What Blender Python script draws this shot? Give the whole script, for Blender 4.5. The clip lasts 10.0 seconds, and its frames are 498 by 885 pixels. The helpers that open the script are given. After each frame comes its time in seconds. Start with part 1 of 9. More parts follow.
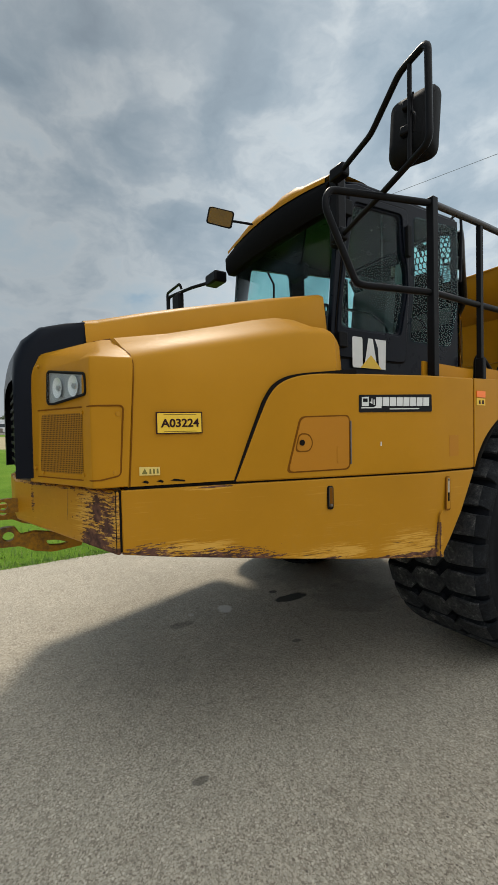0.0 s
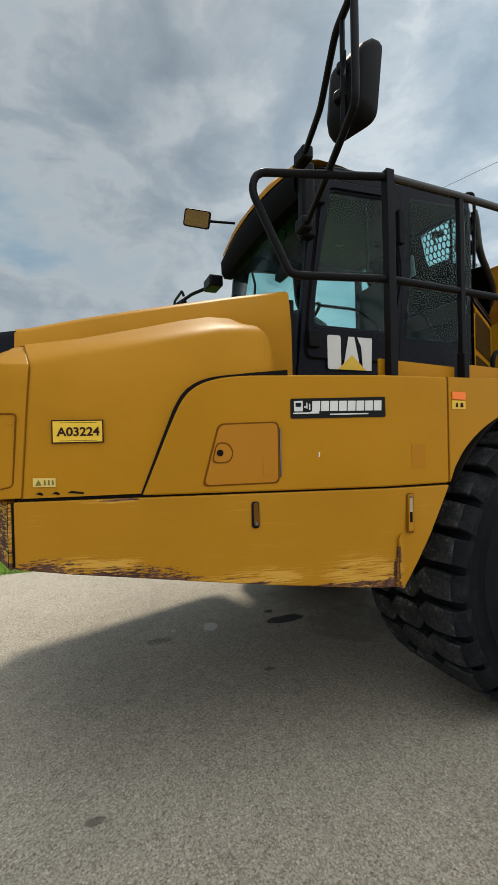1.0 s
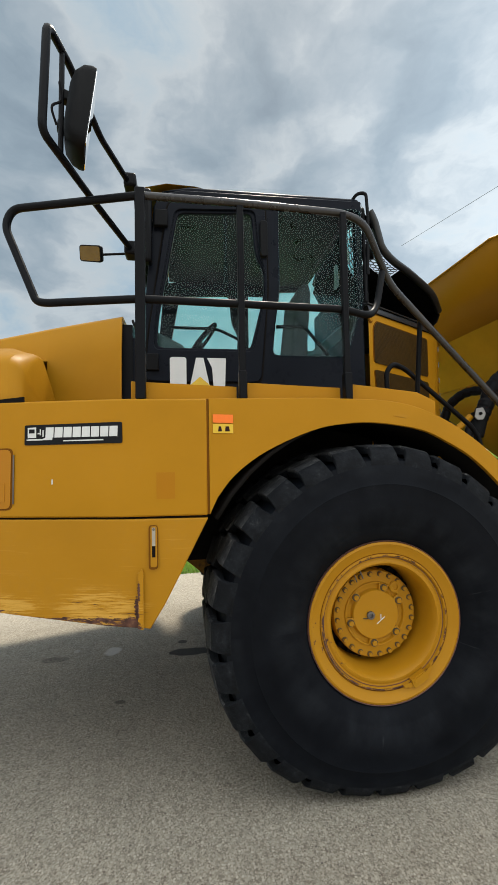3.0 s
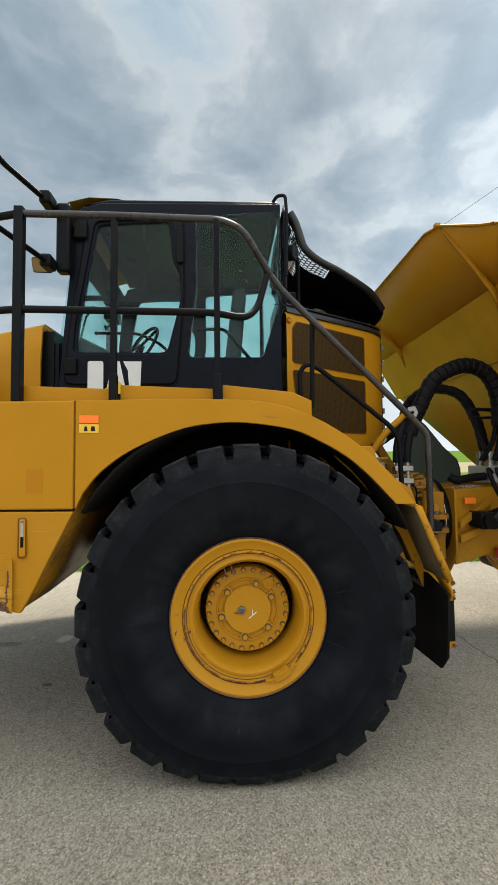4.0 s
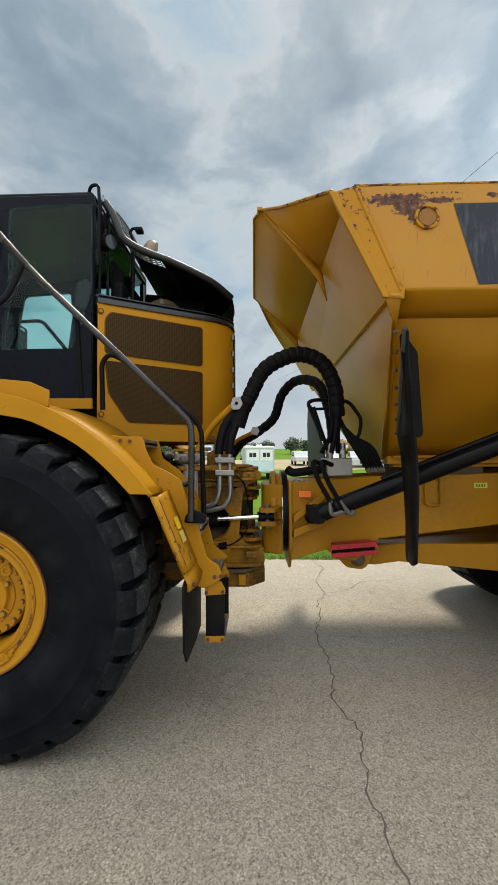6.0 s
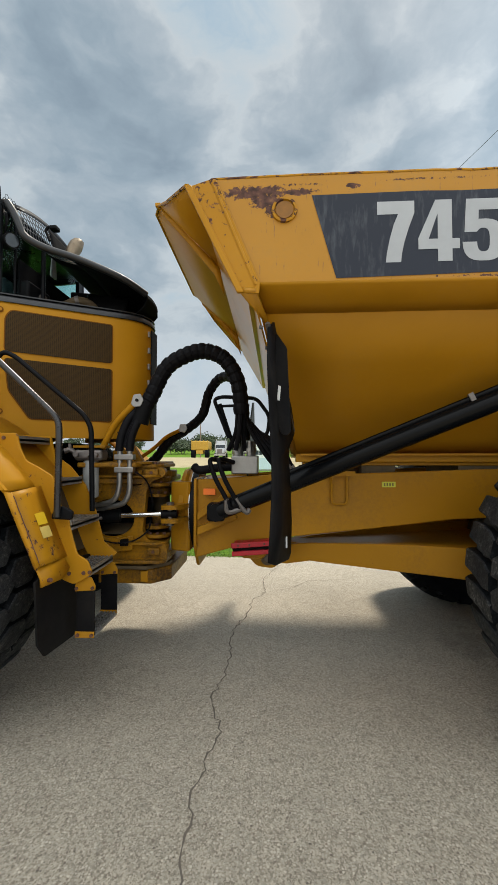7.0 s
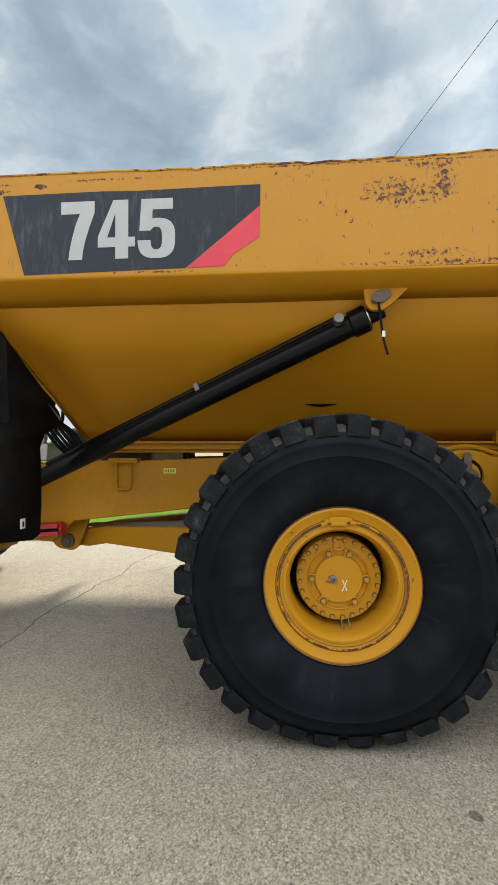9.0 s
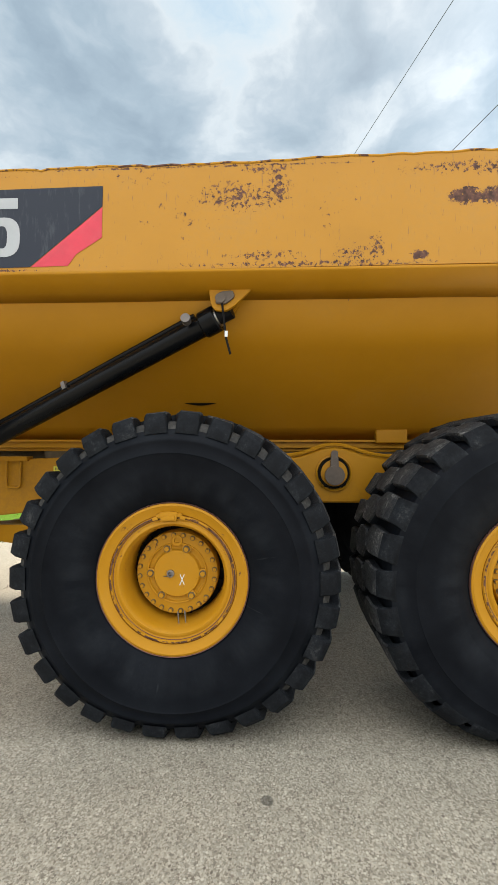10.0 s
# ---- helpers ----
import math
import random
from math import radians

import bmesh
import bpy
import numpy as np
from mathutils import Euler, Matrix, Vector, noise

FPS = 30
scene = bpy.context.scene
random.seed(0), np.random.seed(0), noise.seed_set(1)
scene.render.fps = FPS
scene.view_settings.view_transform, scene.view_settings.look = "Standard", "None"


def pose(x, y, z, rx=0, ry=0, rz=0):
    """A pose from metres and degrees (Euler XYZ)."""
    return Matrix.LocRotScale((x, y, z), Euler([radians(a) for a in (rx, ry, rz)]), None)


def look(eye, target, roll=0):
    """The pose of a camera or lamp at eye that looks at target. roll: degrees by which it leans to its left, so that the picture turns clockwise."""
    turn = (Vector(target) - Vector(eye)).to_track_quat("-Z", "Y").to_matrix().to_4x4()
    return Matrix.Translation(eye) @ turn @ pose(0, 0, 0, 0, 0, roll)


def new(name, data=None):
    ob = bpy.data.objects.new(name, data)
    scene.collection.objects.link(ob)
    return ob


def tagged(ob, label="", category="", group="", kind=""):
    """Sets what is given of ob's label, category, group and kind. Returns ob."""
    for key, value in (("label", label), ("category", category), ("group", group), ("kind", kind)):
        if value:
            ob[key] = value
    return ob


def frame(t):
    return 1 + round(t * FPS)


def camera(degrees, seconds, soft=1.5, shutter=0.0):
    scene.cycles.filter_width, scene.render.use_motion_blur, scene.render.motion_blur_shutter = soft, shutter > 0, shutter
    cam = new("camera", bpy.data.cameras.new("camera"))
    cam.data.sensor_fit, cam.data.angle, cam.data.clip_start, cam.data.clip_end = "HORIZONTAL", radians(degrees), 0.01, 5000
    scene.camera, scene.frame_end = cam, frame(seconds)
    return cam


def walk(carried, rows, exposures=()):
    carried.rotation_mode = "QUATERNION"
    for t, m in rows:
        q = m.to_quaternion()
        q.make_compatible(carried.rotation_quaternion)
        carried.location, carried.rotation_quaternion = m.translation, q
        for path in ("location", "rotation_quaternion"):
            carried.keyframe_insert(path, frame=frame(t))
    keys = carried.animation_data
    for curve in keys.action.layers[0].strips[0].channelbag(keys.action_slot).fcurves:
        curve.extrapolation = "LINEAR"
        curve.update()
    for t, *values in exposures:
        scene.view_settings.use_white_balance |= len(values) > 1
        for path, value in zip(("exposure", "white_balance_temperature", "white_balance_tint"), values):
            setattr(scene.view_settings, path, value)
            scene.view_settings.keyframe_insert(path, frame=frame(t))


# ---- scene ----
cam = camera(60.6, 10.0, soft=1.2)
PATH = [
    (0, (-0.105, 0.441, 1.736), (0.946, 2.141, 1.68), -1.2),
    (0.5, (0.28, 0.367, 1.727), (1.187, 2.149, 1.689), -1.3),
    (1, (0.703, 0.278, 1.722), (1.46, 2.129, 1.712), -1.3),
    (1.5, (1.127, 0.226, 1.748), (1.752, 2.126, 1.768), -1.4),
    (2, (1.559, 0.077, 1.725), (2.062, 2.012, 1.783), -1.4),
    (2.5, (2.012, -0.032, 1.705), (2.409, 1.927, 1.791), -1.2),
    (3, (2.491, -0.098, 1.718), (2.797, 1.876, 1.815), -1.0),
    (3.2, (2.675, -0.142, 1.706), (2.942, 1.838, 1.805), -0.9),
    (4.3, (3.68, -0.302, 1.683), (3.757, 1.694, 1.787), -0.9),
    (4.5, (3.842, -0.301, 1.662), (3.908, 1.695, 1.773), -1.1),
    (5, (4.263, -0.315, 1.641), (4.287, 1.682, 1.756), -0.9),
    (5.2, (4.443, -0.296, 1.622), (4.443, 1.701, 1.738), -0.9),
    (6.3, (5.386, -0.289, 1.657), (5.328, 1.709, 1.726), -0.1),
    (6.5, (5.579, -0.286, 1.645), (5.496, 1.711, 1.715), 0.0),
    (7, (6.061, -0.234, 1.645), (5.941, 1.761, 1.712), 0.0),
    (7.5, (6.534, -0.239, 1.644), (6.397, 1.755, 1.697), 0.0),
    (8, (6.972, -0.256, 1.62), (6.843, 1.74, 1.667), -0.1),
    (8.5, (7.461, -0.251, 1.628), (7.319, 1.743, 1.666), 0.0),
    (9, (7.937, -0.279, 1.623), (7.794, 1.716, 1.644), 0.0),
    (9.5, (8.384, -0.281, 1.614), (8.255, 1.715, 1.629), 0.0),
    (10, (8.804, -0.28, 1.598), (8.711, 1.717, 1.626), 0.1),
]
EXPOSURES = [(0.0, -0.52), (1.0, -0.44), (2.5, -0.18), (4.5, 0.0), (6.5, -0.06), (8.0, 0.02), (9.0, 0.20), (10.0, 0.42)]
walk(cam, [(t, look(eye, target, roll)) for t, eye, target, roll in PATH], EXPOSURES)

# ---- world, sun, exposure ----
SUN_EL, SUN_AZ = radians(58.5), radians(19)      # the sun stands high behind the truck, seen from the walk
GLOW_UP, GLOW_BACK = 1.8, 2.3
world = bpy.data.worlds.new("sky")
scene.world = world
world.use_nodes = True


def nd(nt, kind, ins=None, **props):
    n = nt.nodes.new(kind)
    for k, v in props.items():
        setattr(n, k, v)
    for k, v in (ins or {}).items():
        if isinstance(v, bpy.types.NodeSocket):
            nt.links.new(v, n.inputs[k])
        else:
            n.inputs[k].default_value = v
    return n


def ramp(nt, fac, stops):
    n = nt.nodes.new("ShaderNodeValToRGB")
    nt.links.new(fac, n.inputs[0])
    e = n.color_ramp.elements
    while len(e) < len(stops):
        e.new(0.5)
    for el, (p, c) in zip(e, stops):
        el.position = p
        el.color = (*c, 1) if len(c) == 3 else c
    return n.outputs[0]


def math_n(nt, op, a, b=0.0, c=0.0):
    n = nt.nodes.new("ShaderNodeMath")
    n.operation = op
    for i, v in enumerate((a, b, c)):
        if isinstance(v, bpy.types.NodeSocket):
            nt.links.new(v, n.inputs[i])
        else:
            n.inputs[i].default_value = v
    return n.outputs[0]


def mixc(nt, fac, a, b, blend="MIX"):
    n = nt.nodes.new("ShaderNodeMix")
    n.data_type, n.blend_type = "RGBA", blend
    for i, v in ((0, fac), (6, a), (7, b)):
        if isinstance(v, bpy.types.NodeSocket):
            nt.links.new(v, n.inputs[i])
        elif i == 0:
            n.inputs[0].default_value = v
        else:
            n.inputs[i].default_value = (*v, 1)
    return n.outputs[2]


wt = world.node_tree
wt.nodes.clear()
sky = nd(wt, "ShaderNodeTexSky", sky_type="NISHITA", sun_disc=False, sun_elevation=SUN_EL, sun_rotation=SUN_AZ, air_density=1.0, dust_density=2.0)
tc = nd(wt, "ShaderNodeTexCoord")
sep = nd(wt, "ShaderNodeSeparateXYZ", {0: tc.outputs["Generated"]})
tall = nd(wt, "ShaderNodeVectorMath", {0: tc.outputs["Generated"], 1: (1.0, 1.0, 1.75)}, operation="MULTIPLY").outputs[0]
warp = nd(wt, "ShaderNodeTexNoise", {"Vector": tall, "Scale": 3.0, "Detail": 5.0, "Roughness": 0.55})
wv = nd(wt, "ShaderNodeVectorMath", {0: warp.outputs["Color"], 1: (0.5, 0.5, 0.5)}, operation="SUBTRACT")
wv2 = nd(wt, "ShaderNodeVectorMath", {0: wv.outputs[0], "Scale": 0.30}, operation="SCALE")
wp = nd(wt, "ShaderNodeVectorMath", {0: tall, 1: wv2.outputs[0]}, operation="ADD")
patch = nd(wt, "ShaderNodeTexNoise", {"Vector": wp.outputs[0], "Scale": 2.1, "Detail": 3.0, "Roughness": 0.5})
puff = nd(wt, "ShaderNodeTexNoise", {"Vector": wp.outputs[0], "Scale": 5.0, "Detail": 11.0, "Roughness": 0.57})
cl = math_n(wt, "ADD", math_n(wt, "MULTIPLY", puff.outputs[0], 0.52), math_n(wt, "MULTIPLY", patch.outputs[0], 0.60))
# the larger dark and bright cloud masses over the lot: direction, size, depth
wd = nd(wt, "ShaderNodeVectorMath", {0: nd(wt, "ShaderNodeVectorMath", {0: tc.outputs["Generated"], 1: nd(wt, "ShaderNodeVectorMath", {0: wv2.outputs[0], "Scale": 0.9}, operation="SCALE").outputs[0]}, operation="ADD").outputs[0]}, operation="NORMALIZE").outputs[0]
for way, wide, deep in (((-0.29, 0.74, 0.61), 0.16, -0.11), ((0.08, 0.73, 0.68), 0.13, -0.09), ((-0.12, 0.785, 0.605), 0.075, 0.06), ((0.30, 0.68, 0.67), 0.11, 0.05), ((0.40, 0.60, 0.70), 0.12, -0.08), ((0.26, 0.77, 0.58), 0.10, -0.05), ((-0.10, 0.69, 0.715), 0.10, 0.05)):
    gap = nd(wt, "ShaderNodeVectorMath", {0: wd, 1: way}, operation="DISTANCE").outputs["Value"]
    lump = nd(wt, "ShaderNodeMapRange", {"Value": gap, "From Min": wide * 1.25, "From Max": wide * 0.2, "To Min": 0.0, "To Max": deep}, interpolation_type="SMOOTHSTEP").outputs[0]
    cl = math_n(wt, "ADD", cl, lump)
cloud = ramp(wt, cl, [(0.38, (0.285, 0.375, 0.45)), (0.46, (0.355, 0.455, 0.53)), (0.53, (0.46, 0.55, 0.615)), (0.595, (0.63, 0.705, 0.745)), (0.655, (0.56, 0.675, 0.745)), (0.74, (0.37, 0.55, 0.70))])
low = ramp(wt, sep.outputs[2], [(0.0, (1, 1, 1)), (0.30, (0, 0, 0))])
cloud = mixc(wt, math_n(wt, "MULTIPLY", low, 0.85), cloud, (0.72, 0.78, 0.84))
skyl = mixc(wt, 1.0, sky.outputs[0], (0.1, 0.1, 0.1), "MULTIPLY")
allsky = mixc(wt, 0.9, skyl, cloud)
# gain added to the unseen sky overhead and behind the walk, lifting shade
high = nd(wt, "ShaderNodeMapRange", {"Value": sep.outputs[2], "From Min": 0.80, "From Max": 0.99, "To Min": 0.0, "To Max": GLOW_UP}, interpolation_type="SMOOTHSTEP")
back = nd(wt, "ShaderNodeMapRange", {"Value": sep.outputs[1], "From Min": 0.25, "From Max": -0.75, "To Min": 0.0, "To Max": GLOW_BACK}, interpolation_type="SMOOTHSTEP")
side_x = nd(wt, "ShaderNodeMapRange", {"Value": sep.outputs[0], "From Min": 0.10, "From Max": 0.70, "To Min": 1.0, "To Max": 1.6}, interpolation_type="SMOOTHSTEP")
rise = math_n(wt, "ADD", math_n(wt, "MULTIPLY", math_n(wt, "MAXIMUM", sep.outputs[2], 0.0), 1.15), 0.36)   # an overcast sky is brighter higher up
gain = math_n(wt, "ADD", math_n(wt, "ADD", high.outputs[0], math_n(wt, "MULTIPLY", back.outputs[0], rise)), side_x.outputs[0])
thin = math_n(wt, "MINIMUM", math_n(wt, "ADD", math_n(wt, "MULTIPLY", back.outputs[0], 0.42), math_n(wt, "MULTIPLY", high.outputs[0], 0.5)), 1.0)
allsky = mixc(wt, thin, allsky, (0.585, 0.60, 0.60))   # neutral tint on that added sky light, so shaded ground turns less blue
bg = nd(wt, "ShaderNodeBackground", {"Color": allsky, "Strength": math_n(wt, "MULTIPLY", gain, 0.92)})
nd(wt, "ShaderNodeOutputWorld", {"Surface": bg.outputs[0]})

sun = new("sun", bpy.data.lights.new("sun", "SUN"))
sun.data.energy, sun.data.angle, sun.data.color = 3.15, radians(8.5), (1.0, 0.91, 0.77)
sun.matrix_world = look((15.0, 43.5, 75.0), (0.0, 0.0, 0.0))

# ---- materials ----
MATS = {}


def material(name):
    m = bpy.data.materials.new(name)
    m.use_nodes = True
    nt = m.node_tree
    MATS[name] = m
    return m, nt, nt.nodes["Principled BSDF"]


def wpos(nt):
    return nd(nt, "ShaderNodeNewGeometry").outputs["Position"]


def bump(nt, b, height, strength=0.2, dist=0.01):
    n = nd(nt, "ShaderNodeBump", {"Height": height, "Strength": strength, "Distance": dist})
    nt.links.new(n.outputs[0], b.inputs["Normal"])


def plain(name, col, rough=0.5, metal=0.0, var=0.12, scale=14.0, bump_s=0.08, coat=0.0, dust=0.0, spec=0.5):
    m, nt, b = material(name)
    b.inputs["Specular IOR Level"].default_value = 0.08 if max(col) < 0.04 and not metal else spec
    p = wpos(nt)
    n1 = nd(nt, "ShaderNodeTexNoise", {"Vector": p, "Scale": scale, "Detail": 6.0, "Roughness": 0.65})
    n2 = nd(nt, "ShaderNodeTexNoise", {"Vector": p, "Scale": 1.7, "Detail": 3.0})
    f = math_n(nt, "ADD", math_n(nt, "MULTIPLY", n1.outputs[0], 0.5), math_n(nt, "MULTIPLY", n2.outputs[0], 0.5))
    lo = tuple(c * (1 - var) for c in col)
    hi = tuple(min(1, c * (1 + var)) for c in col)
    c = ramp(nt, f, [(0.3, lo), (0.7, hi)])
    if dust:
        nz = nd(nt, "ShaderNodeTexNoise", {"Vector": p, "Scale": 4.0, "Detail": 8.0, "Roughness": 0.7})
        d = ramp(nt, nz.outputs[0], [(0.45, (0, 0, 0)), (0.75, (1, 1, 1))])
        c = mixc(nt, math_n(nt, "MULTIPLY", d, dust), c, (0.30, 0.26, 0.20))
    nt.links.new(c, b.inputs["Base Color"])
    r = math_n(nt, "ADD", math_n(nt, "MULTIPLY", n1.outputs[0], 0.2), rough - 0.1)
    nt.links.new(r, b.inputs["Roughness"])
    b.inputs["Metallic"].default_value = metal
    b.inputs["Coat Weight"].default_value = coat
    bump(nt, b, n1.outputs[0], bump_s, 0.004)
    return m


YEL = (0.392, 0.183, 0.0075)


def paint(name, chips=0.0, dirt=0.25, spots=(), streak=0.0, drag=1.0, fine=11.0, loose=7.0, bare=0.55, soil=(0.33, 0.175, 0.03), solid=(), scuff=0.0, pale=(), aged=1.0, settle=0.5):
    """Yellow machine paint; chips: how much bare brown metal breaks through; spots: (x, z, rx, rz) of large worn patches."""
    m, nt, b = material(name)
    p = wpos(nt)
    n1 = nd(nt, "ShaderNodeTexNoise", {"Vector": p, "Scale": 2.2, "Detail": 5.0, "Roughness": 0.6})
    n2 = nd(nt, "ShaderNodeTexNoise", {"Vector": p, "Scale": 40.0, "Detail": 5.0, "Roughness": 0.7})
    c = ramp(nt, n1.outputs[0], [(0.3, tuple(k * 0.93 * aged for k in YEL)), (0.7, tuple(min(1, k * 1.06 * aged) for k in YEL))])
    d = ramp(nt, math_n(nt, "ADD", math_n(nt, "MULTIPLY", n1.outputs[0], 0.6), math_n(nt, "MULTIPLY", n2.outputs[0], 0.4)), [(settle, (0, 0, 0)), (settle + 0.18, (1, 1, 1))])
    c = mixc(nt, math_n(nt, "MULTIPLY", d, dirt), c, soil)
    mask = None
    sx = nd(nt, "ShaderNodeSeparateXYZ", {0: p})
    if chips:
        n3 = nd(nt, "ShaderNodeTexNoise", {"Vector": p, "Scale": 22.0, "Detail": 9.0, "Roughness": 0.72})
        n4 = nd(nt, "ShaderNodeTexNoise", {"Vector": p, "Scale": 1.6, "Detail": 2.0})
        s = math_n(nt, "ADD", math_n(nt, "MULTIPLY", n3.outputs[0], 0.75), math_n(nt, "MULTIPLY", n4.outputs[0], 0.35))
        mask = ramp(nt, s, [(0.72 - 0.1 * chips, (0, 0, 0)), (0.735 - 0.1 * chips, (1, 1, 1))])
    if spots:
        dp = nd(nt, "ShaderNodeVectorMath", {0: p, 1: (1.0, 1.0, drag)}, operation="MULTIPLY").outputs[0]
        n5 = nd(nt, "ShaderNodeTexNoise", {"Vector": dp, "Scale": fine, "Detail": 8.0, "Roughness": 0.76})
        for x, z, rx, rz, lo_, ba_ in [(*s_, loose, bare) for s_ in spots] + [(*s_, 4.0, 0.6) for s_ in solid]:
            dx = math_n(nt, "DIVIDE", math_n(nt, "SUBTRACT", sx.outputs[0], x), rx)
            dz = math_n(nt, "DIVIDE", math_n(nt, "SUBTRACT", sx.outputs[2], z), rz)
            q = math_n(nt, "ADD", math_n(nt, "MULTIPLY", dx, dx), math_n(nt, "MULTIPLY", dz, dz))
            v = math_n(nt, "ADD", q, math_n(nt, "MULTIPLY", math_n(nt, "SUBTRACT", n5.outputs[0], 0.5), lo_))
            k = math_n(nt, "LESS_THAN", v, ba_)
            mask = k if mask is None else math_n(nt, "MAXIMUM", mask, k)
    if streak:
        st = nd(nt, "ShaderNodeCombineXYZ", {0: math_n(nt, "MULTIPLY", sx.outputs[0], 75.0), 1: 0.0, 2: math_n(nt, "MULTIPLY", sx.outputs[2], 9.0)})
        n6 = nd(nt, "ShaderNodeTexNoise", {"Vector": st.outputs[0], "Scale": 1.0, "Detail": 4.0, "Roughness": 0.6})
        k = ramp(nt, n6.outputs[0], [(0.635, (0, 0, 0)), (0.685, (1, 1, 1))])
        c = mixc(nt, math_n(nt, "MULTIPLY", k, streak), c, (0.16, 0.085, 0.04))
    if scuff:                                              # pale scratches dragged along the sheet
        sv = nd(nt, "ShaderNodeVectorMath", {0: p, 1: (2.2, 2.2, 60.0)}, operation="MULTIPLY").outputs[0]
        n8 = nd(nt, "ShaderNodeTexNoise", {"Vector": sv, "Scale": 1.5, "Detail": 7.0, "Roughness": 0.72})
        k = ramp(nt, math_n(nt, "ADD", math_n(nt, "MULTIPLY", n8.outputs[0], 0.7), math_n(nt, "MULTIPLY", n1.outputs[0], 0.3)), [(0.56, (0, 0, 0)), (0.68, (1, 1, 1))])
        c = mixc(nt, math_n(nt, "MULTIPLY", k, scuff), c, (0.56, 0.29, 0.045))
    if pale:                                               # scraped patches: pale strokes with fine dark scratches between them
        sw_ = nd(nt, "ShaderNodeVectorMath", {0: p, 1: (4.0, 4.0, 70.0)}, operation="MULTIPLY").outputs[0]
        n9 = nd(nt, "ShaderNodeTexNoise", {"Vector": sw_, "Scale": 1.5, "Detail": 8.0, "Roughness": 0.7})
        zone = None
        for x, z, rx, rz in pale:
            dx = math_n(nt, "DIVIDE", math_n(nt, "SUBTRACT", sx.outputs[0], x), rx)
            dz = math_n(nt, "DIVIDE", math_n(nt, "SUBTRACT", sx.outputs[2], z), rz)
            q = math_n(nt, "ADD", math_n(nt, "MULTIPLY", dx, dx), math_n(nt, "MULTIPLY", dz, dz))
            k = nd(nt, "ShaderNodeMapRange", {"Value": q, "From Min": 1.0, "From Max": 0.2, "To Min": 0.0, "To Max": 1.0}).outputs[0]
            zone = k if zone is None else math_n(nt, "MAXIMUM", zone, k)
        lit = ramp(nt, math_n(nt, "ADD", n9.outputs[0], math_n(nt, "MULTIPLY", zone, 0.14)), [(0.58, (0, 0, 0)), (0.66, (1, 1, 1))])
        cut = ramp(nt, math_n(nt, "SUBTRACT", n9.outputs[0], math_n(nt, "MULTIPLY", zone, 0.10)), [(0.27, (1, 1, 1)), (0.30, (0, 0, 0))])
        c = mixc(nt, math_n(nt, "MULTIPLY", math_n(nt, "MULTIPLY", lit, zone), 0.75), c, (0.62, 0.36, 0.07))
        c = mixc(nt, math_n(nt, "MULTIPLY", cut, zone), c, (0.07, 0.04, 0.025))
    rough = math_n(nt, "ADD", math_n(nt, "MULTIPLY", n2.outputs[0], 0.18), 0.34)
    if mask is not None:
        n7 = nd(nt, "ShaderNodeTexNoise", {"Vector": p, "Scale": 30.0, "Detail": 6.0})
        rust = ramp(nt, n7.outputs[0], [(0.35, (0.045, 0.024, 0.020)), (0.6, (0.115, 0.055, 0.040)), (0.75, (0.20, 0.10, 0.055))])
        c = mixc(nt, mask, c, rust)
        rough = math_n(nt, "ADD", rough, math_n(nt, "MULTIPLY", mask, 0.4))
        h = math_n(nt, "SUBTRACT", math_n(nt, "MULTIPLY", n2.outputs[0], 0.12), mask)
        bump(nt, b, h, 0.25, 0.003)
    else:
        bump(nt, b, n1.outputs[0], 0.06, 0.02)
    nt.links.new(c, b.inputs["Base Color"])
    nt.links.new(rough, b.inputs["Roughness"])
    b.inputs["Specular IOR Level"].default_value = 0.17
    return m


paint("yellow", 0.0, 0.15)
MATS["yellow"].node_tree.nodes["Principled BSDF"].inputs["Specular IOR Level"].default_value = 0.11
paint("yellow_worn", 0.45, 0.45)
paint("yellow_wheel", 0.28, 0.4)
# heavy soil on a darker base: dirt plus shade around the joint
paint("yellow_frame", 0.35, 0.95, soil=(0.055, 0.032, 0.015), aged=0.78, settle=0.43)
paint("yellow_chipped", 1.9, 0.4)
paint("yellow_frame2", 0.12, 0.5, soil=(0.17, 0.09, 0.02), aged=0.92)
paint("yellow_edge2", 0.9, 0.4, fine=45.0)
paint("yellow_bumper", 0.05, 0.6, drag=6.0, fine=15.0, loose=8.0, bare=0.2, scuff=0.6, spots=[(0.375, 1.34, 0.085, 0.24), (0.25, 1.455, 0.25, 0.014), (0.12, 1.36, 0.008, 0.10)], solid=[(0.345, 1.20, 0.055, 0.09), (0.40, 1.165, 0.10, 0.03), (0.355, 1.36, 0.02, 0.10), (0.385, 1.27, 0.03, 0.05)], pale=[(0.37, 1.32, 0.12, 0.20)])
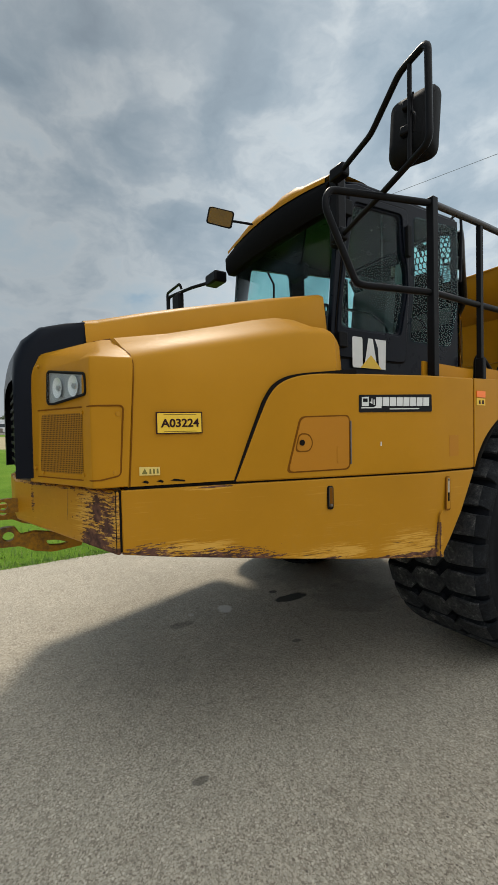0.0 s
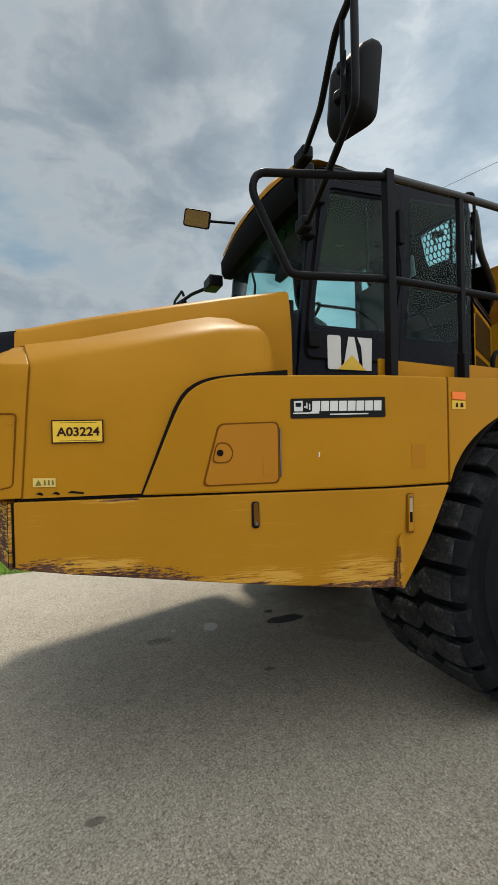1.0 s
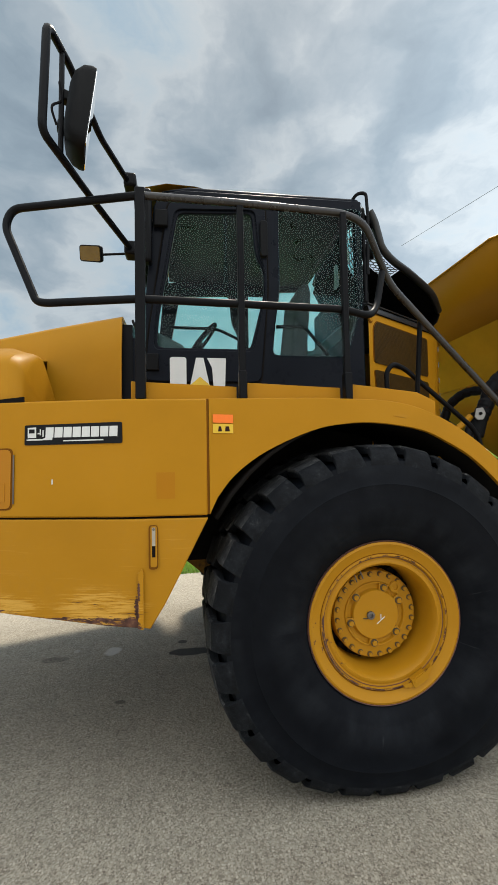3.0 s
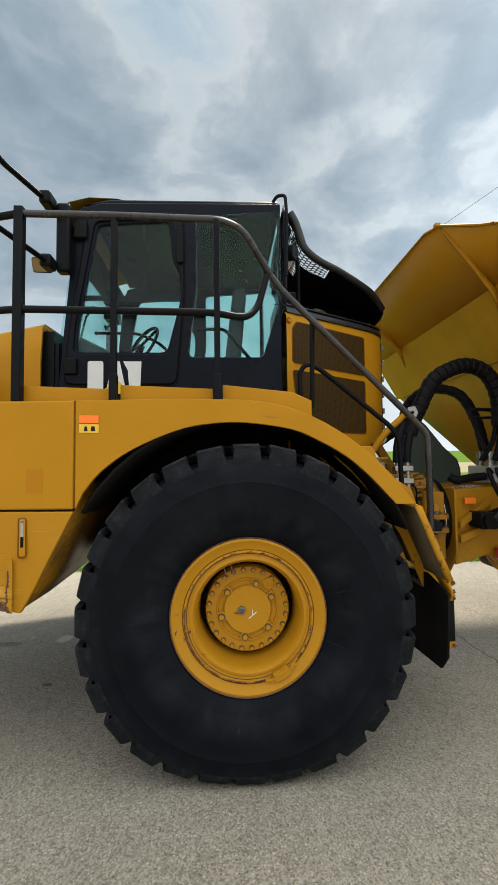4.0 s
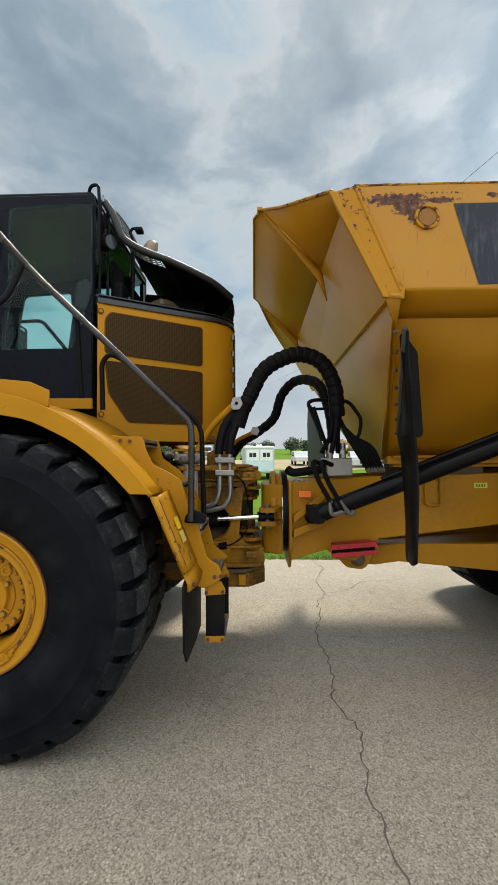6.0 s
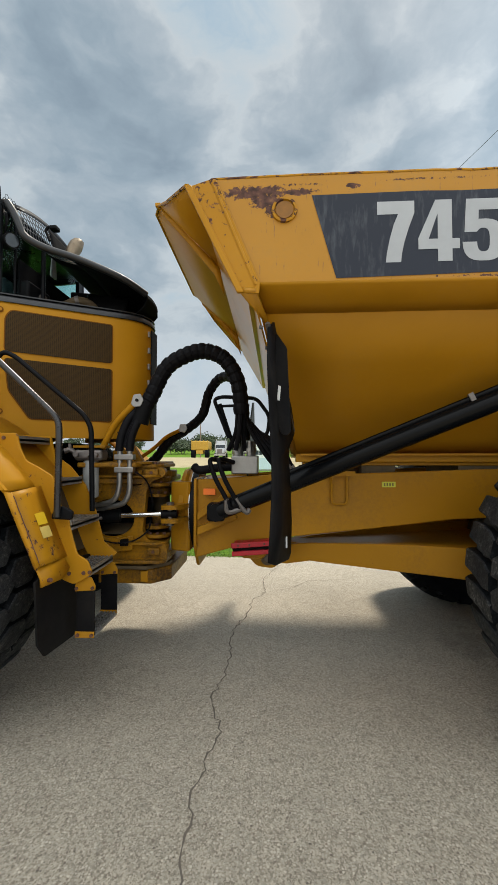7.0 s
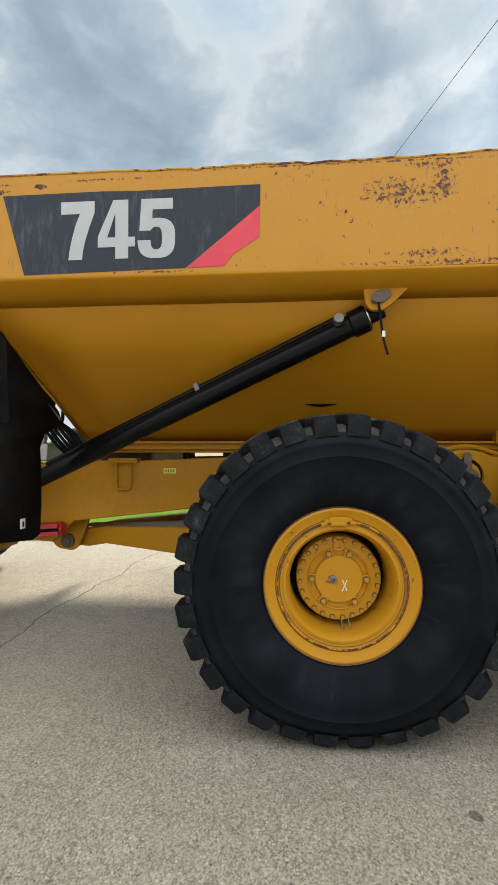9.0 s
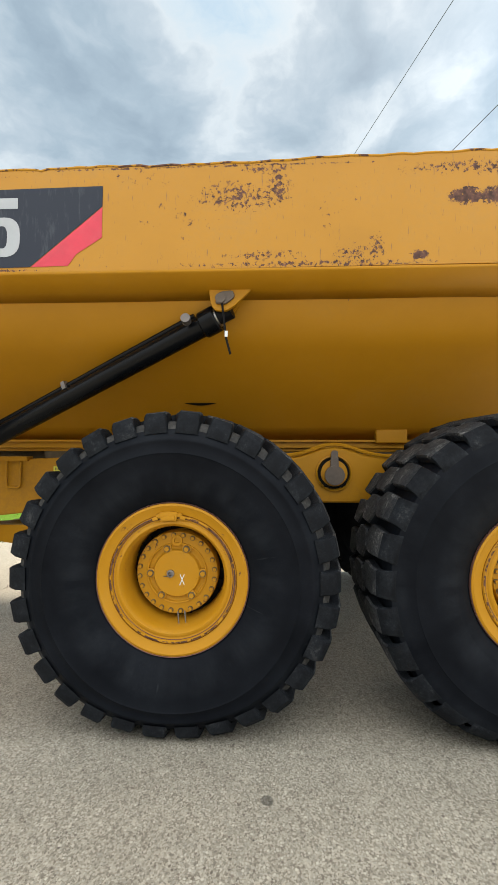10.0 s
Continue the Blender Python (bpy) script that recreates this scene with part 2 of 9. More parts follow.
paint("yellow_skirt", 0.0, 0.35, drag=7.0, fine=17.0, loose=8.0, scuff=0.55, spots=[(0.55, 1.14, 0.16, 0.05), (0.85, 1.085, 0.34, 0.05), (1.12, 1.052, 0.14, 0.03), (1.45, 1.003, 0.25, 0.012), (1.85, 0.962, 0.30, 0.016), (2.08, 0.955, 0.16, 0.03), (0.9, 1.452, 0.12, 0.006)], solid=[(2.235, 0.94, 0.06, 0.05), (2.262, 1.02, 0.016, 0.07), (2.272, 1.10, 0.009, 0.06), (2.0, 0.938, 0.30, 0.009), (0.80, 1.092, 0.16, 0.02), (1.1, 1.052, 0.2, 0.010)], pale=[(2.08, 1.02, 0.28, 0.13), (1.55, 1.03, 0.35, 0.07), (0.75, 1.14, 0.35, 0.07), (0.85, 1.445, 0.16, 0.015)])
paint("yellow_bed", 0.28, 0.6, streak=0.8, fine=44.0, loose=11.0, bare=0.0, spots=[(6.2, 3.20, 0.2, 0.010), (6.95, 3.21, 0.3, 0.008), (8.62, 3.06, 0.24, 0.09), (8.85, 3.10, 0.10, 0.10), (8.80, 3.215, 0.16, 0.03), (8.85, 3.16, 0.05, 0.03), (9.42, 2.75, 0.05, 0.08), (9.30, 2.72, 0.12, 0.05), (8.78, 2.71, 0.22, 0.03), (8.4, 3.24, 1.2, 0.008), (7.2, 2.65, 0.3, 0.008), (9.0, 2.66, 0.8, 0.02), (10.2, 3.2, 0.6, 0.05)], solid=[(5.96, 3.162, 0.24, 0.046), (6.01, 3.115, 0.10, 0.065), (6.05, 3.06, 0.05, 0.065), (6.20, 3.158, 0.12, 0.024), (6.51, 3.182, 0.05, 0.02), (8.86, 3.165, 0.03, 0.02), (9.66, 2.70, 0.06, 0.035), (9.92, 3.03, 0.11, 0.060), (10.12, 3.03, 0.15, 0.065)])
MATS["yellow_bed"].node_tree.nodes["Principled BSDF"].inputs["Specular IOR Level"].default_value = 0.34
paint("yellow_bed_low", 0.0, 0.35)
paint("yellow_edge", 1.5, 0.6)
plain("black_paint", (0.0055, 0.006, 0.0075), 0.36, 0, 0.2, 20, 0.05)
plain("cab_black", (0.005, 0.0068, 0.0115), 0.30, 0, 0.15, 8, 0.03)
plain("black_plastic", (0.006, 0.0065, 0.0075), 0.55, 0, 0.25, 60, 0.15)
plain("lid_black", (0.014, 0.016, 0.019), 0.38, 0, 0.2, 20, 0.05)
MATS["lid_black"].node_tree.nodes["Principled BSDF"].inputs["Specular IOR Level"].default_value = 0.45
plain("stack_steel", (0.20, 0.155, 0.105), 0.45, 0.6, 0.35, 14, 0.15)
plain("gloss_black", (0.004, 0.0045, 0.0055), 0.22, 0, 0.2, 12, 0.04)
MATS["gloss_black"].node_tree.nodes["Principled BSDF"].inputs["Specular IOR Level"].default_value = 0.13
plain("pin_brown", (0.095, 0.075, 0.06), 0.55, 0.3, 0.35, 30, 0.2)
# near black for joints; also stands for shade in hollows and wells
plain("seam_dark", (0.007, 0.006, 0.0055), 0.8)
plain("rubber_flap", (0.006, 0.006, 0.007), 0.6, 0, 0.3, 6, 0.2, dust=0.03)
plain("hose_rubber", (0.006, 0.006, 0.0075), 0.5, 0, 0.3, 30, 0.2)
plain("dull_rust", (0.105, 0.045, 0.030), 0.75, 0.0, 0.35, 30, 0.2)
plain("rail_worn", (0.035, 0.035, 0.037), 0.27, 0.6, 0.6, 5, 0.06)
plain("steel", (0.42, 0.41, 0.40), 0.32, 1.0, 0.1, 30)
plain("chrome", (0.80, 0.81, 0.82), 0.10, 1.0, 0.02, 30, 0.01)
plain("dull_steel", (0.17, 0.155, 0.145), 0.55, 0.7, 0.3, 25, 0.2)
plain("dull_pipe", (0.30, 0.295, 0.285), 0.42, 0.9, 0.2, 25, 0.1)
plain("tread_steel", (0.26, 0.26, 0.265), 0.42, 0.7, 0.3, 40, 0.3, dust=0.3)
plain("decal_black", (0.010, 0.011, 0.013), 0.38, 0, 0.25, 5, 0.03, dust=0.03)
plain("decal_figure", (0.345, 0.365, 0.385), 0.5, 0, 0.12, 8, 0.03)
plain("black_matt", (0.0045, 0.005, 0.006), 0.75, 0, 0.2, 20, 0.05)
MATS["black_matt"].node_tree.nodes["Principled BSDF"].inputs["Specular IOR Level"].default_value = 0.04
plain("decal_white", (0.60, 0.62, 0.62), 0.45, 0, 0.08, 8, 0.03)
m, nt, b = material("decal_scuffed")
p = wpos(nt)
sx = nd(nt, "ShaderNodeSeparateXYZ", {0: p})
st = nd(nt, "ShaderNodeCombineXYZ", {0: math_n(nt, "MULTIPLY", sx.outputs[0], 34.0), 1: 0.0, 2: math_n(nt, "MULTIPLY", sx.outputs[2], 6.0)})
n1 = nd(nt, "ShaderNodeTexNoise", {"Vector": st.outputs[0], "Scale": 1.0, "Detail": 6.0, "Roughness": 0.65})
n2 = nd(nt, "ShaderNodeTexNoise", {"Vector": p, "Scale": 3.5, "Detail": 5.0})
k = ramp(nt, math_n(nt, "ADD", math_n(nt, "MULTIPLY", n1.outputs[0], 0.6), math_n(nt, "MULTIPLY", n2.outputs[0], 0.4)), [(0.53, (0, 0, 0)), (0.68, (1, 1, 1))])
c = mixc(nt, math_n(nt, "MULTIPLY", k, 0.32), (0.022, 0.027, 0.040), (0.16, 0.175, 0.19))
nt.links.new(c, b.inputs["Base Color"])
b.inputs["Roughness"].default_value = 0.5
b.inputs["Specular IOR Level"].default_value = 0.2
plain("decal_red", (0.50, 0.020, 0.045), 0.42, 0, 0.18, 9, 0.03, dust=0.12)
plain("decal_yellow", (0.66, 0.43, 0.02), 0.4, 0, 0.05)
plain("yellow_flap", (0.385, 0.158, 0.0055), 0.42, 0, 0.05, 4, 0.05, spec=0.24)
plain("yellow_groove", (0.15, 0.055, 0.004), 0.6, 0, 0.05, 4, 0.05, spec=0.08)
plain("yellow_unfaded", (0.37, 0.150, 0.001), 0.38, 0, 0.03, 4, 0.05, spec=0.2)
plain("decal_pale", (0.62, 0.47, 0.13), 0.45, 0, 0.1)
plain("decal_lime", (0.55, 0.55, 0.04), 0.45, 0, 0.1)
plain("sign_ink2", (0.15, 0.13, 0.02), 0.5)
plain("pale_blue", (0.55, 0.68, 0.74), 0.5)
plain("lamp_grey", (0.30, 0.32, 0.34), 0.35)
plain("sign_yellow", (0.72, 0.47, 0.025), 0.35, 0, 0.04)
plain("sign_ink", (0.03, 0.012, 0.012), 0.5)
plain("red_paint", (0.37, 0.006, 0.018), 0.35, 0, 0.25, 12, 0.1)
plain("orange_lens", (0.86, 0.17, 0.004), 0.4, 0, 0.08, 60, 0.1)
# amber tint: the yellow hood's reflection, put into the mirror's colour
plain("amber_glass", (0.13, 0.082, 0.014), 0.12, 0, 0.3, 6)
# brown dirt; also the shade colour of filled gaps and bolt outlines
plain("grime", (0.085, 0.060, 0.030), 0.8, 0, 0.4, 18, 0.3)
plain("seat_fabric", (0.035, 0.036, 0.04), 0.8)
plain("cab_inner", (0.06, 0.062, 0.068), 0.7)
plain("white_paint", (0.78, 0.79, 0.80), 0.4, 0, 0.05, 3)
plain("white_far", (0.50, 0.52, 0.54), 0.5, 0, 0.08, 1.5)
plain("dark_glass", (0.03, 0.04, 0.05), 0.1)
plain("filter_white", (0.27, 0.28, 0.28), 0.4)
plain("yellow_far", (0.50, 0.30, 0.03), 0.5)
plain("orange_far", (0.36, 0.19, 0.04), 0.5)
plain("wood", (0.20, 0.15, 0.11), 0.8)
plain("lamp_silver", (0.62, 0.64, 0.66), 0.42, 0.25, 0.1, 30, 0.1)
plain("wire", (0.06, 0.06, 0.065), 0.6)
plain("rust_yellow", (0.21, 0.092, 0.012), 0.7, 0, 0.35, 24, 0.25)

# smooth sheet steel under fresh gloss paint
m, nt, b = material("yellow_polished")
p = wpos(nt)
n1 = nd(nt, "ShaderNodeTexNoise", {"Vector": p, "Scale": 2.4, "Detail": 5.0, "Roughness": 0.6})
n2 = nd(nt, "ShaderNodeTexNoise", {"Vector": p, "Scale": 30.0, "Detail": 6.0, "Roughness": 0.7})
c = ramp(nt, n1.outputs[0], [(0.35, tuple(k_ * 0.9 for k_ in YEL)), (0.65, tuple(k_ * 1.1 for k_ in YEL))])
k = ramp(nt, n2.outputs[0], [(0.66, (0, 0, 0)), (0.70, (1, 1, 1))])
c = mixc(nt, math_n(nt, "MULTIPLY", k, 0.5), c, (0.20, 0.12, 0.05))
nt.links.new(c, b.inputs["Base Color"])
nt.links.new(math_n(nt, "ADD", math_n(nt, "MULTIPLY", n1.outputs[0], 0.12), 0.25), b.inputs["Roughness"])
b.inputs["Specular IOR Level"].default_value = 0.36

# tyre rubber: blue-black sidewall, grey dust on the tread
m, nt, b = material("tyre_rubber")
p = wpos(nt)
n1 = nd(nt, "ShaderNodeTexNoise", {"Vector": p, "Scale": 3.0, "Detail": 7.0, "Roughness": 0.65})
n2 = nd(nt, "ShaderNodeTexNoise", {"Vector": p, "Scale": 55.0, "Detail": 6.0, "Roughness": 0.75})
c = ramp(nt, n1.outputs[0], [(0.35, (0.0022, 0.003, 0.0048)), (0.7, (0.006, 0.0075, 0.0105))])
k = ramp(nt, math_n(nt, "ADD", math_n(nt, "MULTIPLY", n1.outputs[0], 0.5), math_n(nt, "MULTIPLY", n2.outputs[0], 0.5)), [(0.55, (0, 0, 0)), (0.75, (1, 1, 1))])
c = mixc(nt, math_n(nt, "MULTIPLY", k, 0.12), c, (0.06, 0.064, 0.07))
oc = nd(nt, "ShaderNodeSeparateXYZ", {0: nd(nt, "ShaderNodeTexCoord").outputs["Object"]})
rad = math_n(nt, "SQRT", math_n(nt, "ADD", math_n(nt, "MULTIPLY", oc.outputs[0], oc.outputs[0]), math_n(nt, "MULTIPLY", oc.outputs[2], oc.outputs[2])))
ring_dust = ramp(nt, rad, [(0.44, (0.1, 0.1, 0.1)), (0.53, (0.8, 0.8, 0.8)), (0.60, (0.45, 0.45, 0.45)), (0.64, (0.05, 0.05, 0.05)), (0.76, (0.1, 0.1, 0.1)), (0.80, (0.7, 0.7, 0.7)), (0.86, (0.3, 0.3, 0.3))])
ang = math_n(nt, "ARCTAN2", oc.outputs[2], oc.outputs[0])
sm = nd(nt, "ShaderNodeTexNoise", {"Vector": nd(nt, "ShaderNodeCombineXYZ", {0: math_n(nt, "MULTIPLY", ang, 3.2), 1: math_n(nt, "MULTIPLY", rad, 2.2), 2: 0.0}).outputs[0], "Scale": 1.3, "Detail": 6.0, "Roughness": 0.65})
smear = ramp(nt, sm.outputs[0], [(0.42, (0, 0, 0)), (0.72, (1, 1, 1))])
c = mixc(nt, math_n(nt, "MULTIPLY", math_n(nt, "MULTIPLY", smear, ring_dust), 0.22), c, (0.045, 0.052, 0.060))
run = nd(nt, "ShaderNodeTexNoise", {"Vector": nd(nt, "ShaderNodeCombineXYZ", {0: math_n(nt, "MULTIPLY", ang, 14.0), 1: math_n(nt, "MULTIPLY", rad, 3.0), 2: 4.0}).outputs[0], "Scale": 1.0, "Detail": 3.0, "Roughness": 0.5})
c = mixc(nt, math_n(nt, "MULTIPLY", ramp(nt, run.outputs[0], [(0.71, (0, 0, 0)), (0.77, (1, 1, 1))]), 0.16), c, (0.085, 0.092, 0.10))
nt.links.new(c, b.inputs["Base Color"])
nt.links.new(math_n(nt, "ADD", math_n(nt, "MULTIPLY", n2.outputs[0], 0.25), 0.42), b.inputs["Roughness"])
b.inputs["Specular IOR Level"].default_value = 0.07
bump(nt, b, n2.outputs[0], 0.06, 0.004)
m, nt, b = material("tread_rubber")
p = wpos(nt)
n1 = nd(nt, "ShaderNodeTexNoise", {"Vector": p, "Scale": 9.0, "Detail": 8.0, "Roughness": 0.7})
n2 = nd(nt, "ShaderNodeTexNoise", {"Vector": p, "Scale": 60.0, "Detail": 6.0, "Roughness": 0.8})
k = ramp(nt, math_n(nt, "ADD", math_n(nt, "MULTIPLY", n1.outputs[0], 0.6), math_n(nt, "MULTIPLY", n2.outputs[0], 0.4)), [(0.46, (0.0035, 0.0045, 0.0062)), (0.56, (0.009, 0.011, 0.014)), (0.68, (0.048, 0.049, 0.050))])
nt.links.new(k, b.inputs["Base Color"])
b.inputs["Roughness"].default_value = 0.75
b.inputs["Specular IOR Level"].default_value = 0.15
bump(nt, b, n2.outputs[0], 0.5, 0.006)

# worn running surface: grey, cut and chipped; and the dust packed between the lugs
m, nt, b = material("tread_worn")
p = wpos(nt)
n1 = nd(nt, "ShaderNodeTexNoise", {"Vector": p, "Scale": 7.0, "Detail": 8.0, "Roughness": 0.7})
n2 = nd(nt, "ShaderNodeTexNoise", {"Vector": p, "Scale": 42.0, "Detail": 8.0, "Roughness": 0.85})
k = ramp(nt, math_n(nt, "ADD", math_n(nt, "MULTIPLY", n1.outputs[0], 0.45), math_n(nt, "MULTIPLY", n2.outputs[0], 0.55)), [(0.38, (0.008, 0.009, 0.011)), (0.48, (0.022, 0.024, 0.027)), (0.55, (0.045, 0.046, 0.047)), (0.61, (0.17, 0.168, 0.163))])
nt.links.new(k, b.inputs["Base Color"])
b.inputs["Roughness"].default_value = 0.8
b.inputs["Specular IOR Level"].default_value = 0.2
bump(nt, b, n2.outputs[0], 0.9, 0.012)
m, nt, b = material("groove_dust")
p = wpos(nt)
n1 = nd(nt, "ShaderNodeTexNoise", {"Vector": p, "Scale": 14.0, "Detail": 8.0, "Roughness": 0.75})
nt.links.new(ramp(nt, n1.outputs[0], [(0.38, (0.012, 0.0125, 0.013)), (0.54, (0.035, 0.034, 0.032)), (0.72, (0.095, 0.09, 0.082))]), b.inputs["Base Color"])
b.inputs["Roughness"].default_value = 0.9
# grey-green rubber: dust, with the sky's sheen put into the colour
plain("rubber_dusty", (0.030, 0.038, 0.036), 0.5, 0, 0.2, 5, 0.2)

# window glass: tinted a little green, with the gloss of a real pane
for gname, gcol in (("glass", (0.80, 0.945, 0.935)), ("clear_glass", (0.95, 0.97, 0.97))):
    m, nt, b = material(gname)
    tr_ = nd(nt, "ShaderNodeBsdfTransparent", {"Color": (*gcol, 1)})
    gl_ = nd(nt, "ShaderNodeBsdfGlossy", {"Roughness": 0.02})
    lw_ = nd(nt, "ShaderNodeLayerWeight", {"Blend": 0.5})
    p5_ = math_n(nt, "POWER", lw_.outputs["Facing"], 5.0)
    fr_ = math_n(nt, "ADD", math_n(nt, "MULTIPLY", p5_, 0.30), 0.012)
    mx_ = nd(nt, "ShaderNodeMixShader", {0: fr_, 1: tr_.outputs[0], 2: gl_.outputs[0]})
    nt.links.new(mx_.outputs[0], nt.nodes["Material Output"].inputs["Surface"])
m, nt, b = material("mirror")
b.inputs["Base Color"].default_value = (0.85, 0.86, 0.86, 1)
b.inputs["Metallic"].default_value = 1.0
b.inputs["Roughness"].default_value = 0.03

# pavement: pale worn asphalt with stones of mixed grey and tan showing
m, nt, b = material("asphalt")
p = wpos(nt)
n1 = nd(nt, "ShaderNodeTexNoise", {"Vector": p, "Scale": 0.55, "Detail": 6.0, "Roughness": 0.6})
n2 = nd(nt, "ShaderNodeTexNoise", {"Vector": p, "Scale": 6.0, "Detail": 6.0, "Roughness": 0.6})
n3 = nd(nt, "ShaderNodeTexNoise", {"Vector": p, "Scale": 70.0, "Detail": 4.0, "Roughness": 0.7})
shift = nd(nt, "ShaderNodeVectorMath", {0: n3.outputs["Color"], "Scale": 0.012}, operation="SCALE").outputs[0]
pw = nd(nt, "ShaderNodeVectorMath", {0: p, 1: shift}, operation="ADD").outputs[0]
vor = nd(nt, "ShaderNodeTexVoronoi", {"Vector": pw, "Scale": 74.0, "Randomness": 1.0})
vor2 = nd(nt, "ShaderNodeTexVoronoi", {"Vector": pw, "Scale": 135.0, "Randomness": 1.0})
sepc = nd(nt, "ShaderNodeSeparateColor", {0: vor.outputs["Color"]})
sepd = nd(nt, "ShaderNodeSeparateColor", {0: vor2.outputs["Color"]})
stone = ramp(nt, sepc.outputs[0], [(0.0, (0.36, 0.322, 0.268)), (0.30, (0.47, 0.425, 0.355)), (0.6, (0.55, 0.495, 0.41)), (0.90, (0.68, 0.63, 0.54)), (0.95, (0.28, 0.225, 0.175)), (1.0, (0.15, 0.125, 0.105))])
fines = ramp(nt, sepd.outputs[1], [(0.0, (0.23, 0.195, 0.152)), (0.5, (0.41, 0.362, 0.292)), (1.0, (0.58, 0.52, 0.43))])
inside = ramp(nt, vor.outputs["Distance"], [(0.34, (1, 1, 1)), (0.52, (0, 0, 0))])
big = math_n(nt, "GREATER_THAN", sepc.outputs[1], 0.42)
c = mixc(nt, math_n(nt, "MULTIPLY", inside, big), fines, stone)
# small dark pits where stones have come out
pitv = nd(nt, "ShaderNodeTexVoronoi", {"Vector": pw, "Scale": 46.0, "Randomness": 1.0})
pits = nd(nt, "ShaderNodeSeparateColor", {0: pitv.outputs["Color"]})
pit = math_n(nt, "MULTIPLY", math_n(nt, "LESS_THAN", pitv.outputs["Distance"], math_n(nt, "MULTIPLY", pits.outputs[2], 0.30)), math_n(nt, "GREATER_THAN", pits.outputs[0], 0.45))
c = mixc(nt, math_n(nt, "MULTIPLY", pit, 0.9), c, (0.075, 0.062, 0.052))
tone = ramp(nt, math_n(nt, "ADD", math_n(nt, "MULTIPLY", n1.outputs[0], 0.6), math_n(nt, "MULTIPLY", n2.outputs[0], 0.4)), [(0.3, (0.79, 0.79, 0.765)), (0.7, (1.12, 1.125, 1.09))])
c = mixc(nt, 1.0, c, tone, "MULTIPLY")
sx = nd(nt, "ShaderNodeSeparateXYZ", {0: p})
# dark blotches mixed into the asphalt colour, wide faint ones beneath the axles
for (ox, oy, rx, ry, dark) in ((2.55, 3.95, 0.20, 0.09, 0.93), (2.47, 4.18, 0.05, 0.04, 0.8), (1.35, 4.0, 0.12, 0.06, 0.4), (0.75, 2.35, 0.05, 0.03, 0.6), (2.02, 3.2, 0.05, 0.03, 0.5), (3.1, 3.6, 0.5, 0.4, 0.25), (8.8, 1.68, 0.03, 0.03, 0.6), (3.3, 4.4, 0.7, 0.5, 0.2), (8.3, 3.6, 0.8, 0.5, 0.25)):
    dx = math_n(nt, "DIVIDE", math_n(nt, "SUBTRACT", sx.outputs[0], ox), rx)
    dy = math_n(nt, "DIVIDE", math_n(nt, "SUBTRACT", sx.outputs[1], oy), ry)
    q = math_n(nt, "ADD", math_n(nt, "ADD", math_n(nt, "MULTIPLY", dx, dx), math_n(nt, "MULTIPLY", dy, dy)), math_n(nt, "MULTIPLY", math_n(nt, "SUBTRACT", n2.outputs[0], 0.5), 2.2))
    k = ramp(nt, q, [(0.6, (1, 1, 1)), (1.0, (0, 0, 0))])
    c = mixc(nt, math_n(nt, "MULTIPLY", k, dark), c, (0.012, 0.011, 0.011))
for (ox, oy, rx, ry, pale) in ((1.831, 4.087, 0.085, 0.10, 0.75), (1.50, 4.15, 0.03, 0.04, 0.3)):       # spilled pale grit
    dx = math_n(nt, "DIVIDE", math_n(nt, "SUBTRACT", sx.outputs[0], ox), rx)
    dy = math_n(nt, "DIVIDE", math_n(nt, "SUBTRACT", sx.outputs[1], oy), ry)
    q = math_n(nt, "ADD", math_n(nt, "ADD", math_n(nt, "MULTIPLY", dx, dx), math_n(nt, "MULTIPLY", dy, dy)), math_n(nt, "MULTIPLY", math_n(nt, "SUBTRACT", n2.outputs[0], 0.5), 1.6))
    k = ramp(nt, q, [(0.5, (1, 1, 1)), (1.0, (0, 0, 0))])
    c = mixc(nt, math_n(nt, "MULTIPLY", k, pale), c, (0.78, 0.76, 0.72))
nt.links.new(c, b.inputs["Base Color"])
b.inputs["Roughness"].default_value = 0.86
h = math_n(nt, "SUBTRACT", math_n(nt, "ADD", math_n(nt, "MULTIPLY", n2.outputs[0], 0.4), math_n(nt, "MULTIPLY", n3.outputs[0], 0.5)), math_n(nt, "ADD", math_n(nt, "MULTIPLY", vor.outputs["Distance"], 0.5), pit))
bump(nt, b, h, 0.65, 0.004)

m, nt, b = material("crack_tar")
b.inputs["Base Color"].default_value = (0.135, 0.113, 0.09, 1)
b.inputs["Roughness"].default_value = 0.9

m, nt, b = material("meadow")
p = wpos(nt)
n1 = nd(nt, "ShaderNodeTexNoise", {"Vector": p, "Scale": 0.35, "Detail": 8.0, "Roughness": 0.6})
n2 = nd(nt, "ShaderNodeTexNoise", {"Vector": p, "Scale": 14.0, "Detail": 6.0, "Roughness": 0.75})
f = math_n(nt, "ADD", math_n(nt, "MULTIPLY", n1.outputs[0], 0.5), math_n(nt, "MULTIPLY", n2.outputs[0], 0.5))
c = ramp(nt, f, [(0.3, (0.050, 0.105, 0.010)), (0.5, (0.105, 0.20, 0.017)), (0.7, (0.17, 0.25, 0.035))])
sx = nd(nt, "ShaderNodeSeparateXYZ", {0: p})
far = math_n(nt, "ADD", sx.outputs[1], math_n(nt, "MULTIPLY", math_n(nt, "SUBTRACT", n1.outputs[0], 0.5), 14.0))
k1 = ramp(nt, math_n(nt, "DIVIDE", far, 200.0), [(0.235, (0, 0, 0)), (0.255, (1, 1, 1)), (0.60, (1, 1, 1)), (0.66, (0, 0, 0))])
